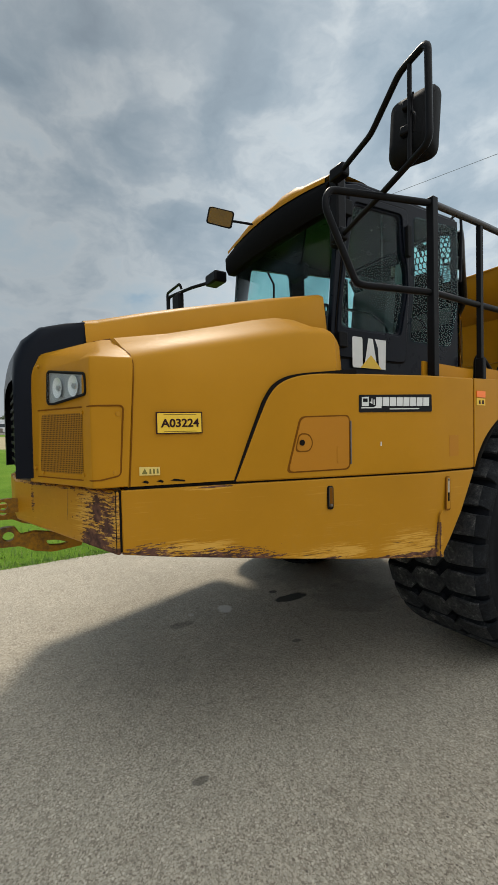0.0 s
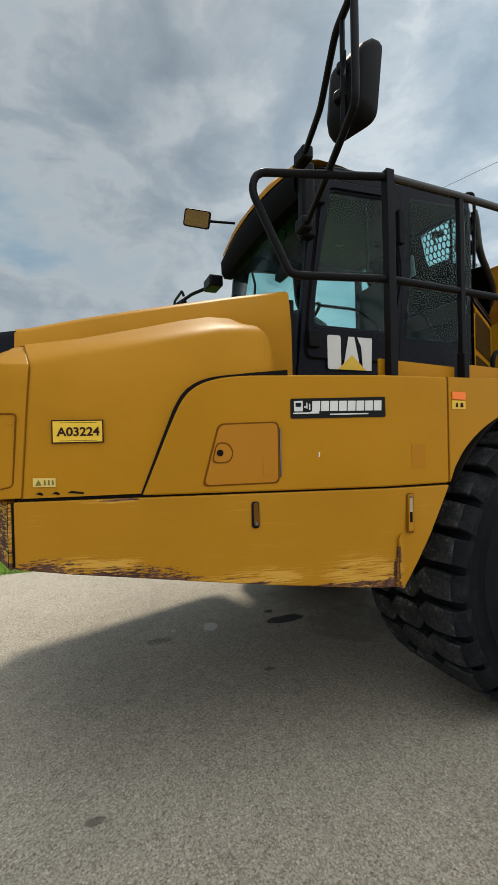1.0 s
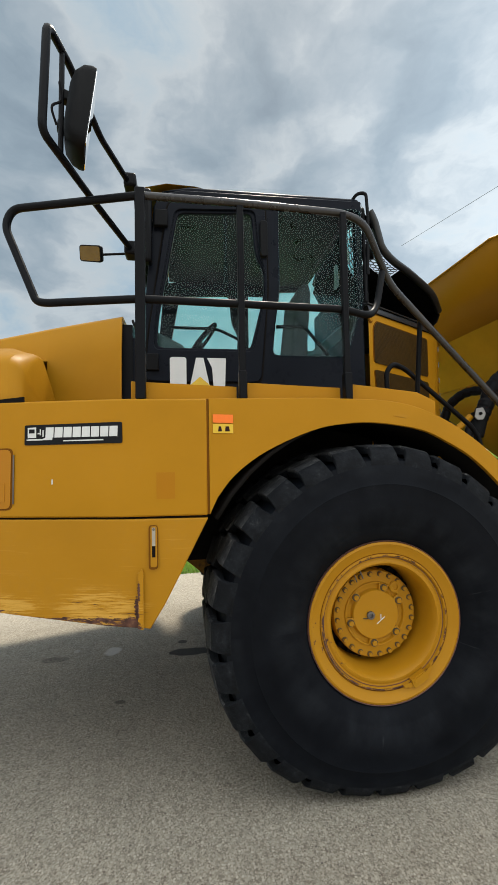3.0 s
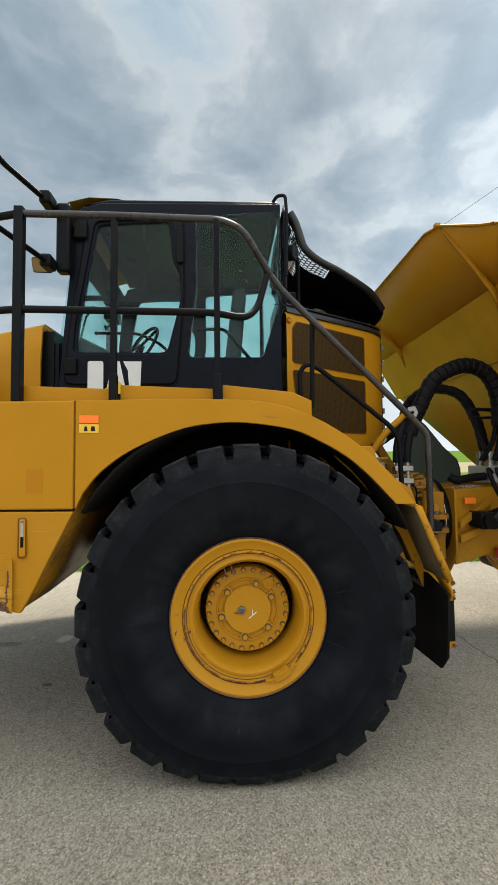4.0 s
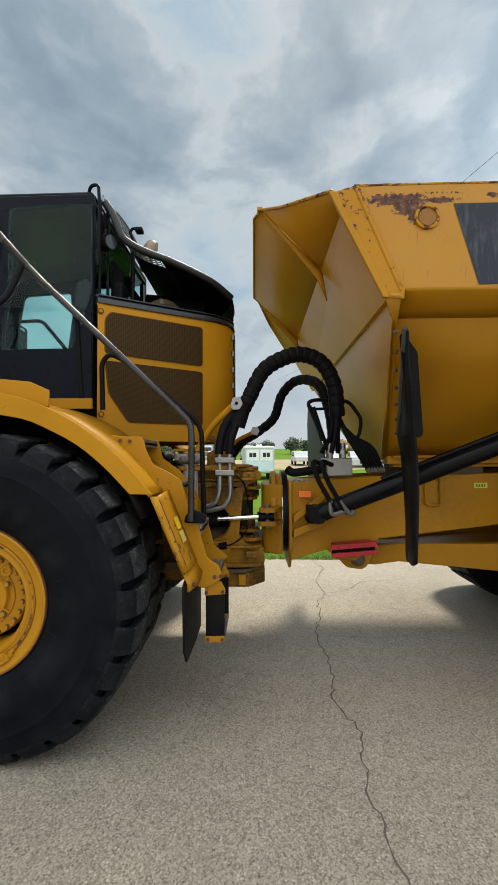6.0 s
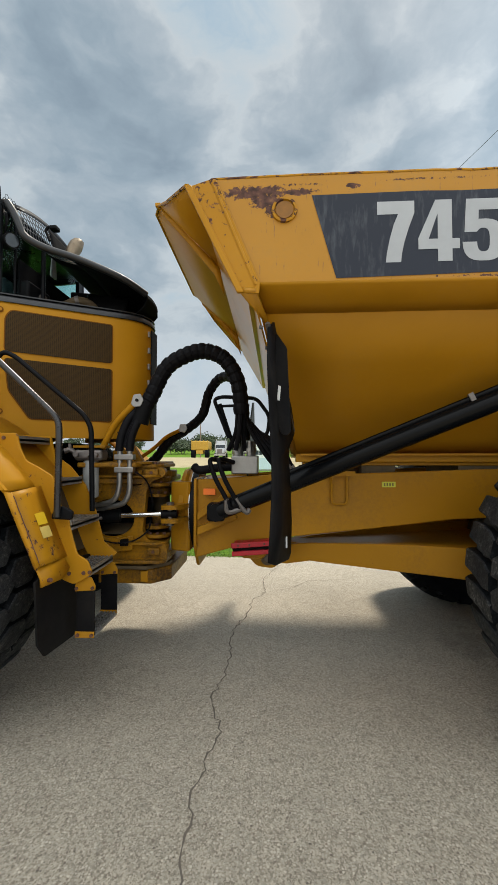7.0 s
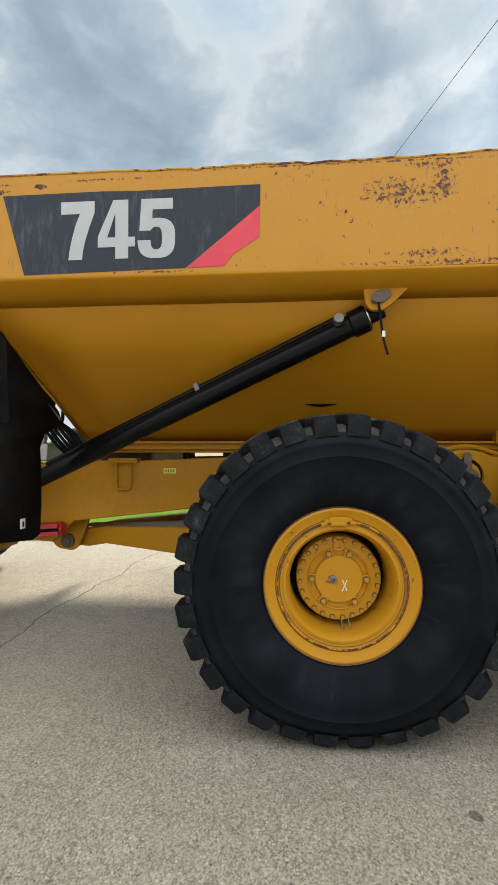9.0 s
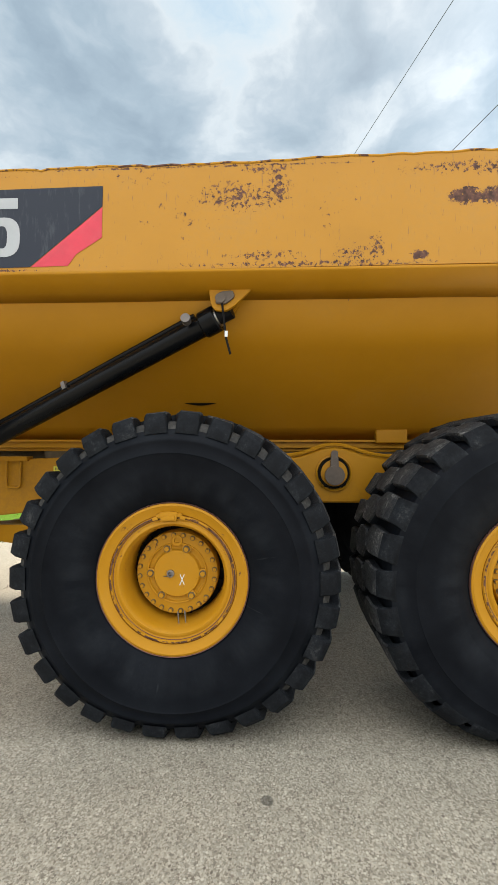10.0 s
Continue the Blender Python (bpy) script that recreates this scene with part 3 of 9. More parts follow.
c = mixc(nt, math_n(nt, "MULTIPLY", k1, 0.85), c, mixc(nt, n1.outputs[0], (0.36, 0.28, 0.18), (0.48, 0.40, 0.28)))
nt.links.new(c, b.inputs["Base Color"])
b.inputs["Roughness"].default_value = 0.95
b.inputs["Specular IOR Level"].default_value = 0.08
bump(nt, b, n2.outputs[0], 0.6, 0.05)

m, nt, b = material("grass_blades")
r = nd(nt, "ShaderNodeNewGeometry").outputs["Random Per Island"]
c = ramp(nt, r, [(0.0, (0.06, 0.13, 0.02)), (0.5, (0.12, 0.23, 0.035)), (0.85, (0.20, 0.30, 0.07)), (1.0, (0.36, 0.33, 0.15))])
nt.links.new(c, b.inputs["Base Color"])
b.inputs["Roughness"].default_value = 0.7
# greens lightened and greyed, distance haze put into the leaf colour
m, nt, b = material("leaves")
r = nd(nt, "ShaderNodeNewGeometry").outputs["Random Per Island"]
c = ramp(nt, r, [(0.0, (0.035, 0.055, 0.028)), (0.6, (0.065, 0.09, 0.045)), (1.0, (0.11, 0.13, 0.07))])
nt.links.new(c, b.inputs["Base Color"])
b.inputs["Roughness"].default_value = 0.8

# perforated sheet: rows of small round holes, darker behind
for pname, pcol, pscale in (("perforated_gold", (0.060, 0.033, 0.007), 105.0), ("perforated_yellow", (0.30, 0.135, 0.008), 95.0)):
    m, nt, b = material(pname)
    p = wpos(nt)
    sx = nd(nt, "ShaderNodeSeparateXYZ", {0: p})
    u = math_n(nt, "MULTIPLY", math_n(nt, "ADD", sx.outputs[0], math_n(nt, "MULTIPLY", sx.outputs[1], -0.4)), pscale)
    v = math_n(nt, "MULTIPLY", sx.outputs[2], pscale)
    ha = math_n(nt, "SINE", math_n(nt, "MULTIPLY", math_n(nt, "ADD", u, v), 3.14))
    hb = math_n(nt, "SINE", math_n(nt, "MULTIPLY", math_n(nt, "SUBTRACT", u, v), 3.14))
    hole = math_n(nt, "GREATER_THAN", math_n(nt, "MULTIPLY", ha, hb), 0.12)
    n1 = nd(nt, "ShaderNodeTexNoise", {"Vector": p, "Scale": 5.0, "Detail": 4.0})
    c = mixc(nt, math_n(nt, "MULTIPLY", n1.outputs[0], 0.5), pcol, tuple(k * 0.6 for k in pcol))
    c = mixc(nt, math_n(nt, "MULTIPLY", hole, 0.75), c, (0.014, 0.009, 0.004))
    nt.links.new(c, b.inputs["Base Color"])
    b.inputs["Roughness"].default_value = 0.5
    b.inputs["Specular IOR Level"].default_value = 0.12
    bump(nt, b, math_n(nt, "MULTIPLY", hole, -1.0), 0.5, 0.002)

# ---- building helpers ----
ORIGIN = {}


def thing(name, at, label, category, group="", kind=""):
    ob = new(name)
    ob.empty_display_size = 0.2
    ob.location = at
    ORIGIN[ob.name] = Vector(at)
    return tagged(ob, label, category, group, kind)


def part(name, bm, mat, parent=None, label="", smooth=40, bevel=0.0, solid=0.0):
    """Links a bmesh as one mesh object under a thing or a part; smooth: the angle up to which edges are shaded round."""
    bm.normal_update()
    lo = Vector([min(v.co[i] for v in bm.verts) for i in range(3)])
    hi = Vector([max(v.co[i] for v in bm.verts) for i in range(3)])
    c = (lo + hi) / 2
    for v in bm.verts:
        v.co -= c
    me = bpy.data.meshes.new(name)
    bm.to_mesh(me)
    bm.free()
    for mm in (mat if isinstance(mat, (list, tuple)) else [mat]):
        me.materials.append(MATS[mm])
    if smooth:
        me.polygons.foreach_set("use_smooth", [True] * len(me.polygons))
        me.set_sharp_from_angle(angle=radians(smooth))
    ob = new(name, me)
    if parent is not None:
        ob.parent = parent
        ob.location = c - ORIGIN[parent.name]
    else:
        ob.location = c
    ORIGIN[ob.name] = c
    if solid:
        s = ob.modifiers.new("thickness", "SOLIDIFY")
        s.thickness, s.offset = solid, -1
    if bevel:
        bv = ob.modifiers.new("edge", "BEVEL")
        bv.width, bv.segments, bv.limit_method, bv.angle_limit = bevel, 2, "ANGLE", radians(35)
    if label:
        ob["label"] = label
    return ob


def add_box(bm, lo, hi, m=None):
    vs = [bm.verts.new((x, y, z)) for x in (lo[0], hi[0]) for y in (lo[1], hi[1]) for z in (lo[2], hi[2])]
    for f in ((0, 1, 3, 2), (4, 6, 7, 5), (0, 4, 5, 1), (2, 3, 7, 6), (0, 2, 6, 4), (1, 5, 7, 3)):
        bm.faces.new([vs[i] for i in f])
    if m is not None:
        for v in vs:
            v.co = m @ v.co
    return bm


def box(lo, hi, m=None):
    return add_box(bmesh.new(), lo, hi, m)


def add_prism(bm, pts, axis, a0, a1):
    """A polygon of two coordinates, pushed along the axis from a0 to a1. Order of the two: y,z for x; x,z for y; x,y for z."""
    def at(p, a):
        return {"x": (a, p[0], p[1]), "y": (p[0], a, p[1]), "z": (p[0], p[1], a)}[axis]
    A = [bm.verts.new(at(p, a0)) for p in pts]
    B = [bm.verts.new(at(p, a1)) for p in pts]
    n = len(pts)
    fs = [bm.faces.new(A), bm.faces.new(B[::-1])]
    for i in range(n):
        fs.append(bm.faces.new([A[i], B[i], B[(i + 1) % n], A[(i + 1) % n]]))
    bmesh.ops.recalc_face_normals(bm, faces=fs)
    return bm


def prism(pts, axis, a0, a1):
    return add_prism(bmesh.new(), pts, axis, a0, a1)


def fillet(path, r, n=5):
    """Rounds the corners of a path of points."""
    P = [Vector(p) for p in path]
    out = [P[0]]
    for a, b_, c in zip(P, P[1:], P[2:]):
        u, v = (a - b_), (c - b_)
        d = min(r, u.length * 0.49, v.length * 0.49)
        p, q = b_ + u.normalized() * d, b_ + v.normalized() * d
        for i in range(n + 1):
            t = i / n
            out.append(p * (1 - t) ** 2 + b_ * 2 * t * (1 - t) + q * t * t)
    out.append(P[-1])
    return out


def spline(points, n=8):
    """A smooth line through the points."""
    P = [Vector(p) for p in points]
    P = [P[0] * 2 - P[1], *P, P[-1] * 2 - P[-2]]
    out = []
    for a, b_, c, d in zip(P, P[1:], P[2:], P[3:]):
        for i in range(n):
            t = i / n
            out.append(0.5 * (2 * b_ + (c - a) * t + (2 * a - 5 * b_ + 4 * c - d) * t * t + (3 * b_ - a - 3 * c + d) * t ** 3))
    return out + [P[-2]]


def add_tube(bm, path, r, n=10, cap=True):
    P = [Vector(p) for p in path]
    rr = r if callable(r) else (lambda i: r)
    rings, side = [], None
    for i, p in enumerate(P):
        t = (P[min(i + 1, len(P) - 1)] - P[max(i - 1, 0)]).normalized()
        if side is None:
            side = t.orthogonal().normalized()
        side = (side - t * side.dot(t)).normalized()
        up_ = t.cross(side)
        rings.append([bm.verts.new(p + rr(i) * (side * math.cos(k * math.tau / n) + up_ * math.sin(k * math.tau / n))) for k in range(n)])
    for A, B in zip(rings, rings[1:]):
        for k in range(n):
            bm.faces.new([A[k], A[(k + 1) % n], B[(k + 1) % n], B[k]])
    if cap:
        bm.faces.new(rings[0][::-1])
        bm.faces.new(rings[-1])
    return bm


def tube(path, r, n=10, cap=True):
    return add_tube(bmesh.new(), path, r, n, cap)


def add_lathe(bm, profile, n=64, m=None, a0=0.0, a1=math.tau):
    """Turns (y, r) pairs about the y axis."""
    full = abs(a1 - a0 - math.tau) < 1e-6
    cnt = n if full else n + 1
    rings = []
    for k in range(cnt):
        a = a0 + (a1 - a0) * k / n
        row = [bm.verts.new((r * math.cos(a), y, r * math.sin(a))) for y, r in profile]
        rings.append(row)
        if m is not None:
            for v in row:
                v.co = m @ v.co
    for k in range(n):
        A, B = rings[k], rings[(k + 1) % cnt]
        for i in range(len(profile) - 1):
            bm.faces.new([A[i], A[i + 1], B[i + 1], B[i]])
    return bm


def lathe(profile, n=64, m=None, a0=0.0, a1=math.tau):
    return add_lathe(bmesh.new(), profile, n, m, a0, a1)


def disc(c, axis, r, h, n=16, bm=None):
    """A capped round bar: centre of one end, direction, radius, length."""
    c, axis = Vector(c), Vector(axis).normalized()
    return add_tube(bm or bmesh.new(), [c, c + axis * h], r, n)


def loft(sections):
    """A skin over rows of points, one row after another."""
    bm = bmesh.new()
    rows = [[bm.verts.new(p) for p in s] for s in sections]
    for A, B in zip(rows, rows[1:]):
        for i in range(len(A) - 1):
            bm.faces.new([A[i], B[i], B[i + 1], A[i + 1]])
    return bm


SIDE = [(-0.2, 2.60), (0.30, 2.512), (0.478, 2.475), (0.98, 2.37), (1.64, 2.195), (2.19, 2.058), (2.6, 2.036), (3.5, 2.05), (4.53, 2.13), (5.2, 2.19)]


def side_y(x):
    """The outer side of the tractor at x: it swells towards the wheel."""
    for (a, ya), (b_, yb) in zip(SIDE, SIDE[1:]):
        if a <= x <= b_:
            return ya + (yb - ya) * (x - a) / (b_ - a)
    return SIDE[-1][1]


def skin(poly, off=0.0, thick=0.02, ymap=side_y, step=0.12):
    """A sheet cut to the outline poly (x, z), bent to the side's curve, with thickness inwards."""
    bm = bmesh.new()
    bm.faces.new([bm.verts.new((x, 0, z)) for x, z in poly])
    xs = [p[0] for p in poly]
    x = min(xs) + step
    while x < max(xs) - 0.01:
        bmesh.ops.bisect_plane(bm, geom=bm.verts[:] + bm.edges[:] + bm.faces[:], plane_co=(x, 0, 0), plane_no=(1, 0, 0))
        x += step
    bm.normal_update()
    fs = bm.faces[:]
    if fs[0].normal.y > 0:
        bmesh.ops.reverse_faces(bm, faces=fs)
    ret = bmesh.ops.extrude_face_region(bm, geom=bm.faces[:])
    back = [g for g in ret["geom"] if isinstance(g, bmesh.types.BMVert)]
    bs = set(back)
    for v in bm.verts:
        v.co.y = ymap(v.co.x) + off + (0.0 if v in bs else thick)
    bmesh.ops.recalc_face_normals(bm, faces=bm.faces[:])
    return bm


def round_poly(pts, r, n=4):
    """A polygon with its corners rounded."""
    P = [Vector((*p, 0)) for p in pts]
    out = []
    for i in range(len(P)):
        a, b_, c = P[i - 1], P[i], P[(i + 1) % len(P)]
        u, v = a - b_, c - b_
        d = min(r, u.length * 0.45, v.length * 0.45)
        p, q = b_ + u.normalized() * d, b_ + v.normalized() * d
        for k in range(n + 1):
            t = k / n
            w = p * (1 - t) ** 2 + b_ * 2 * t * (1 - t) + q * t * t
            out.append((w.x, w.y))
    return out


def mirror_bm(bm, yc=3.72, keep=True):
    """Adds the other half across the truck's middle."""
    geo = bm.verts[:] + bm.edges[:] + bm.faces[:]
    if keep:
        ret = bmesh.ops.duplicate(bm, geom=geo)
        geo = ret["geom"]
    vs = [g for g in geo if isinstance(g, bmesh.types.BMVert)]
    for v in vs:
        v.co.y = 2 * yc - v.co.y
    bmesh.ops.reverse_faces(bm, faces=[g for g in geo if isinstance(g, bmesh.types.BMFace)])
    return bm


def text_part(name, body, size, m, mat, parent, extrude=0.0015, label="", sx=1.0, bold=0.0):
    cu = bpy.data.curves.new(name, "FONT")
    cu.body, cu.size, cu.extrude, cu.offset = body, size, extrude, bold
    cu.align_x, cu.align_y = "LEFT", "BOTTOM_BASELINE"
    tmp = bpy.data.objects.new(name, cu)
    scene.collection.objects.link(tmp)
    me = bpy.data.meshes.new_from_object(tmp.evaluated_get(bpy.context.evaluated_depsgraph_get()))
    bpy.data.objects.remove(tmp)
    bm = bmesh.new()
    bm.from_mesh(me)
    for v in bm.verts:
        v.co = m @ Vector((v.co.x * sx, v.co.y, v.co.z))
    return part(name, bm, mat, parent, label, smooth=0)


def curve2(pts, n=5):
    """A smooth line through points of the x-z plane."""
    return [(v.x, v.z) for v in spline([(x, 0.0, z) for x, z in pts], n)]


def block_digit(d, w, h, s):
    """Outline bars of a heavy condensed figure in a box w by h with strokes s: a list of (x, z) polygons."""
    if d == "7":
        return [[(0, h - s * 0.95), (0, h), (w, h), (w, h - s * 0.9), (w * 0.86, h * 0.58), (w * 0.73, h * 0.34), (w * 0.655, h * 0.14), (w * 0.63, 0), (w * 0.63 - s * 1.08, 0), (w * 0.665 - s * 1.08, h * 0.16), (w * 0.75 - s * 1.1, h * 0.38), (w * 0.87 - s * 1.12, h * 0.62), (w - s * 1.15, h - s * 0.95)]]
    if d == "4":
        return [[(0, h * 0.20), (0, h * 0.38), (w * 0.42, h), (w * 0.82, h), (w * 0.82, h * 0.365), (w, h * 0.365), (w, h * 0.20), (w * 0.82, h * 0.20), (w * 0.82, 0), (w * 0.82 - s, 0), (w * 0.82 - s, h * 0.20)],
                ]
    if d == "5":
        def bowl(a, rx, rz):
            ca, sa = math.cos(radians(a)), math.sin(radians(a))
            return (w * 0.5 + rx * math.copysign(abs(ca) ** 0.72, ca), h * 0.33 + rz * math.copysign(abs(sa) ** 0.72, sa))
        out = [(w * 0.05, h * 0.46), (w * 0.10, h), (w * 0.94, h), (w * 0.94, h - s * 0.82), (w * 0.40, h - s * 0.82), (w * 0.39, h * 0.635)]
        out += [bowl(a, w * 0.5, h * 0.34) for a in range(100, -169, -14)] + [(0, h * 0.30), (s, h * 0.30)]
        out += [bowl(a, w * 0.5 - s, h * 0.34 - s * 0.66) for a in range(-160, 121, 20)] + [(s, h * 0.46)]
        return [out]
    return []


def plate_holes(outer, holes, y0, y1):
    """A plate in the x-z plane with openings right through it, from y0 to y1."""
    bm = bmesh.new()
    edges = []
    for loop in (outer, *holes):
        vs = [bm.verts.new((x, y0, z)) for x, z in loop]
        edges += [bm.edges.new((vs[i], vs[(i + 1) % len(vs)])) for i in range(len(vs))]
    bmesh.ops.triangle_fill(bm, use_beauty=True, use_dissolve=False, edges=edges)
    ret = bmesh.ops.extrude_face_region(bm, geom=bm.faces[:])
    for g_ in ret["geom"]:
        if isinstance(g_, bmesh.types.BMVert):
            g_.co.y = y1
    bmesh.ops.recalc_face_normals(bm, faces=bm.faces[:])
    return bm

# ---- ground ----
YC = 3.72


def ground_z(x, y):
    """Level round the truck; the land climbs gently far behind it."""
    d = max(0.0, y - 38.0)
    hill = 1.5 * min(1.0, d / 35.0) + 9.0 * max(0.0, min(1.0, (y - 190) / 260.0)) ** 1.5
    return -0.05 * min(1.0, max(0.0, (y - 6.6) / 2)) + hill


bm = bmesh.new()
ys = [6.7 + 0.0, 7.2, 8, 10, 13, 17, 22, 28, 34, 38, 42, 47, 55, 65, 75, 90, 120, 160, 190, 230, 280, 330, 390, 460, 700, 1500, 3000]
xs = [-3000, -1200, -500, -250, -120, -60, -30, -15, -8, -4, -1, 1, 3, 5, 7, 9, 12, 18, 30, 60, 120, 250, 500, 1200, 3000]
rows = []
for j, y in enumerate(ys):
    row = []
    for i, x in enumerate(xs):
        yy = y + (0.10 * math.sin(x * 1.7) + 0.08 * math.sin(x * 4.1 + 1)) * (1 if j == 0 and abs(x) < 20 else 0)
        z = ground_z(x, y) + (3.5 * math.sin(x / 170 + 0.4) * min(1, max(0, (y - 190) / 200)))
        row.append(bm.verts.new((x, yy, z if j else -0.012)))
    rows.append(row)
for A, B in zip(rows, rows[1:]):
    for i in range(len(A) - 1):
        bm.faces.new([A[i], A[i + 1], B[i + 1], B[i]])
meadow = part("ground", bm, "meadow", None, smooth=60)
tagged(meadow, "green mown meadow with a dirt lot, rising to low hills", "ground", kind="structure")

bm = bmesh.new()
N = 120
near = [bm.verts.new((-60 + i * 1.0, -3000, -0.004)) for i in range(N + 1)]
far = [bm.verts.new((-60 + i * 1.0, 6.80 + 0.06 * math.sin(i * 1.3) + 0.05 * math.sin(i * 2.9), 0.0)) for i in range(N + 1)]
mid = [bm.verts.new((-60 + i * 1.0, -60, 0.0)) for i in range(N + 1)]
lip = [bm.verts.new((v.co.x, v.co.y + 0.03, -0.03)) for v in far]
for A, B in ((near, mid), (mid, far), (far, lip)):
    for i in range(N):
        bm.faces.new([A[i], A[i + 1], B[i + 1], B[i]])
for v in near:
    v.co.x *= 40
for k in (0, N):
    for row in (mid, far, lip):
        row[k].co.x *= 40
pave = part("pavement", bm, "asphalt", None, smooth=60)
tagged(pave, "pale worn asphalt with exposed stones and a crack", "pavement", kind="structure")

# the long crack and its branches, a thin dark ragged ribbon pressed into the surface
random.seed(5)


def crack(points, w, jag=0.018, seg=0.045):
    bm = bmesh.new()
    P = []
    for a, b_ in zip(points, points[1:]):
        a, b_ = Vector((*a, 0)), Vector((*b_, 0))
        n = max(1, int((b_ - a).length / seg))
        for i in range(n):
            t = i / n
            p = a.lerp(b_, t)
            P.append(p + Vector((random.uniform(-jag, jag), random.uniform(-jag, jag), 0)))
    P.append(Vector((*points[-1], 0)))
    prev = None
    for i, p in enumerate(P):
        t = (P[min(i + 1, len(P) - 1)] - P[max(i - 1, 0)]).normalized()
        s = Vector((-t.y, t.x, 0))
        ww = w * random.uniform(0.35, 1.2) * min(1, 0.3 + 0.2 * min(i, len(P) - 1 - i))
        a, b_ = bm.verts.new(p + s * ww + Vector((0, 0, 0.004))), bm.verts.new(p - s * ww + Vector((0, 0, 0.004)))
        if prev:
            bm.faces.new([prev[0], prev[1], b_, a])
        prev = (a, b_)
    return part("crack", bm, "crack_tar", pave, smooth=0)


crack([(5.80, 4.70), (5.78, 4.3), (5.66, 3.8), (5.70, 3.14), (5.63, 2.67), (5.73, 2.4), (5.71, 2.2), (5.66, 1.9), (5.67, 1.6), (5.70, 1.3), (5.66, 0.8), (5.74, 0.2), (5.7, -1.5)], 0.0055)
crack([(5.80, 4.70), (5.95, 5.0), (5.9, 5.5), (6.1, 6.2), (6.0, 6.8)], 0.005)
crack([(5.95, 5.0), (6.3, 5.2), (6.5, 5.5), (7.0, 5.6)], 0.0034)
crack([(5.68, 3.8), (6.2, 3.7), (6.5, 3.75), (7.2, 3.5)], 0.0016)
crack([(5.67, 1.9), (5.2, 1.95), (4.8, 2.2)], 0.0012)
crack([(1.75, 2.2), (1.83, 1.9), (1.75, 1.3)], 0.0012)
crack([(2.2, 3.9), (2.3, 3.5), (2.2, 3.2)], 0.0015)

# grass along the pavement's edge
bm = bmesh.new()
random.seed(11)
for i in range(16000):
    x = random.uniform(-4, 12)
    y = 6.72 + abs(random.gauss(0, 1.3)) if i % 3 else 6.74 + random.random() * 0.25
    if random.random() < 0.15:
        x = random.uniform(-12, 20)
    h = random.uniform(0.03, 0.10) * (1.3 if y > 7.2 else 0.9)
    a = random.uniform(0, math.tau)
    dx, dy = math.cos(a), math.sin(a)
    w = random.uniform(0.003, 0.006)
    lx, ly = random.gauss(0, 0.035), random.gauss(0, 0.035)
    z0 = ground_z(x, y) - 0.01
    v = [bm.verts.new((x - dx * w, y - dy * w, z0)), bm.verts.new((x + dx * w, y + dy * w, z0)), bm.verts.new((x + lx, y + ly, z0 + h))]
    bm.faces.new(v)
g = part("grass", bm, "grass_blades", None, smooth=0)
tagged(g, "short green grass along the pavement's edge", "grass", kind="stuff")

# ---- the truck ----
truck = thing("dump_truck", (5.2, YC, 0), "yellow articulated dump truck with black cab and six large tyres", "dump truck")

# wheels
WR, WZ = 0.94, 0.875


def settle(bm, lift=0.0):
    """Presses the tyre's lower part flat on the ground, keeping the rounded shoulder."""
    for v in bm.verts:
        t = max(0.0, (-v.co.z - 0.55) / (WR - 0.55))
        v.co.z = max(v.co.z + (WR - WZ) * min(1.0, t) ** 2, -WZ + lift)


def block_rows(bm, rows):
    for A, B in zip(rows, rows[1:]):
        for i in range(len(A) - 1):
            bm.faces.new([A[i], A[i + 1], B[i + 1], B[i]])
    bm.faces.new(rows[0])
    bm.faces.new(rows[-1])


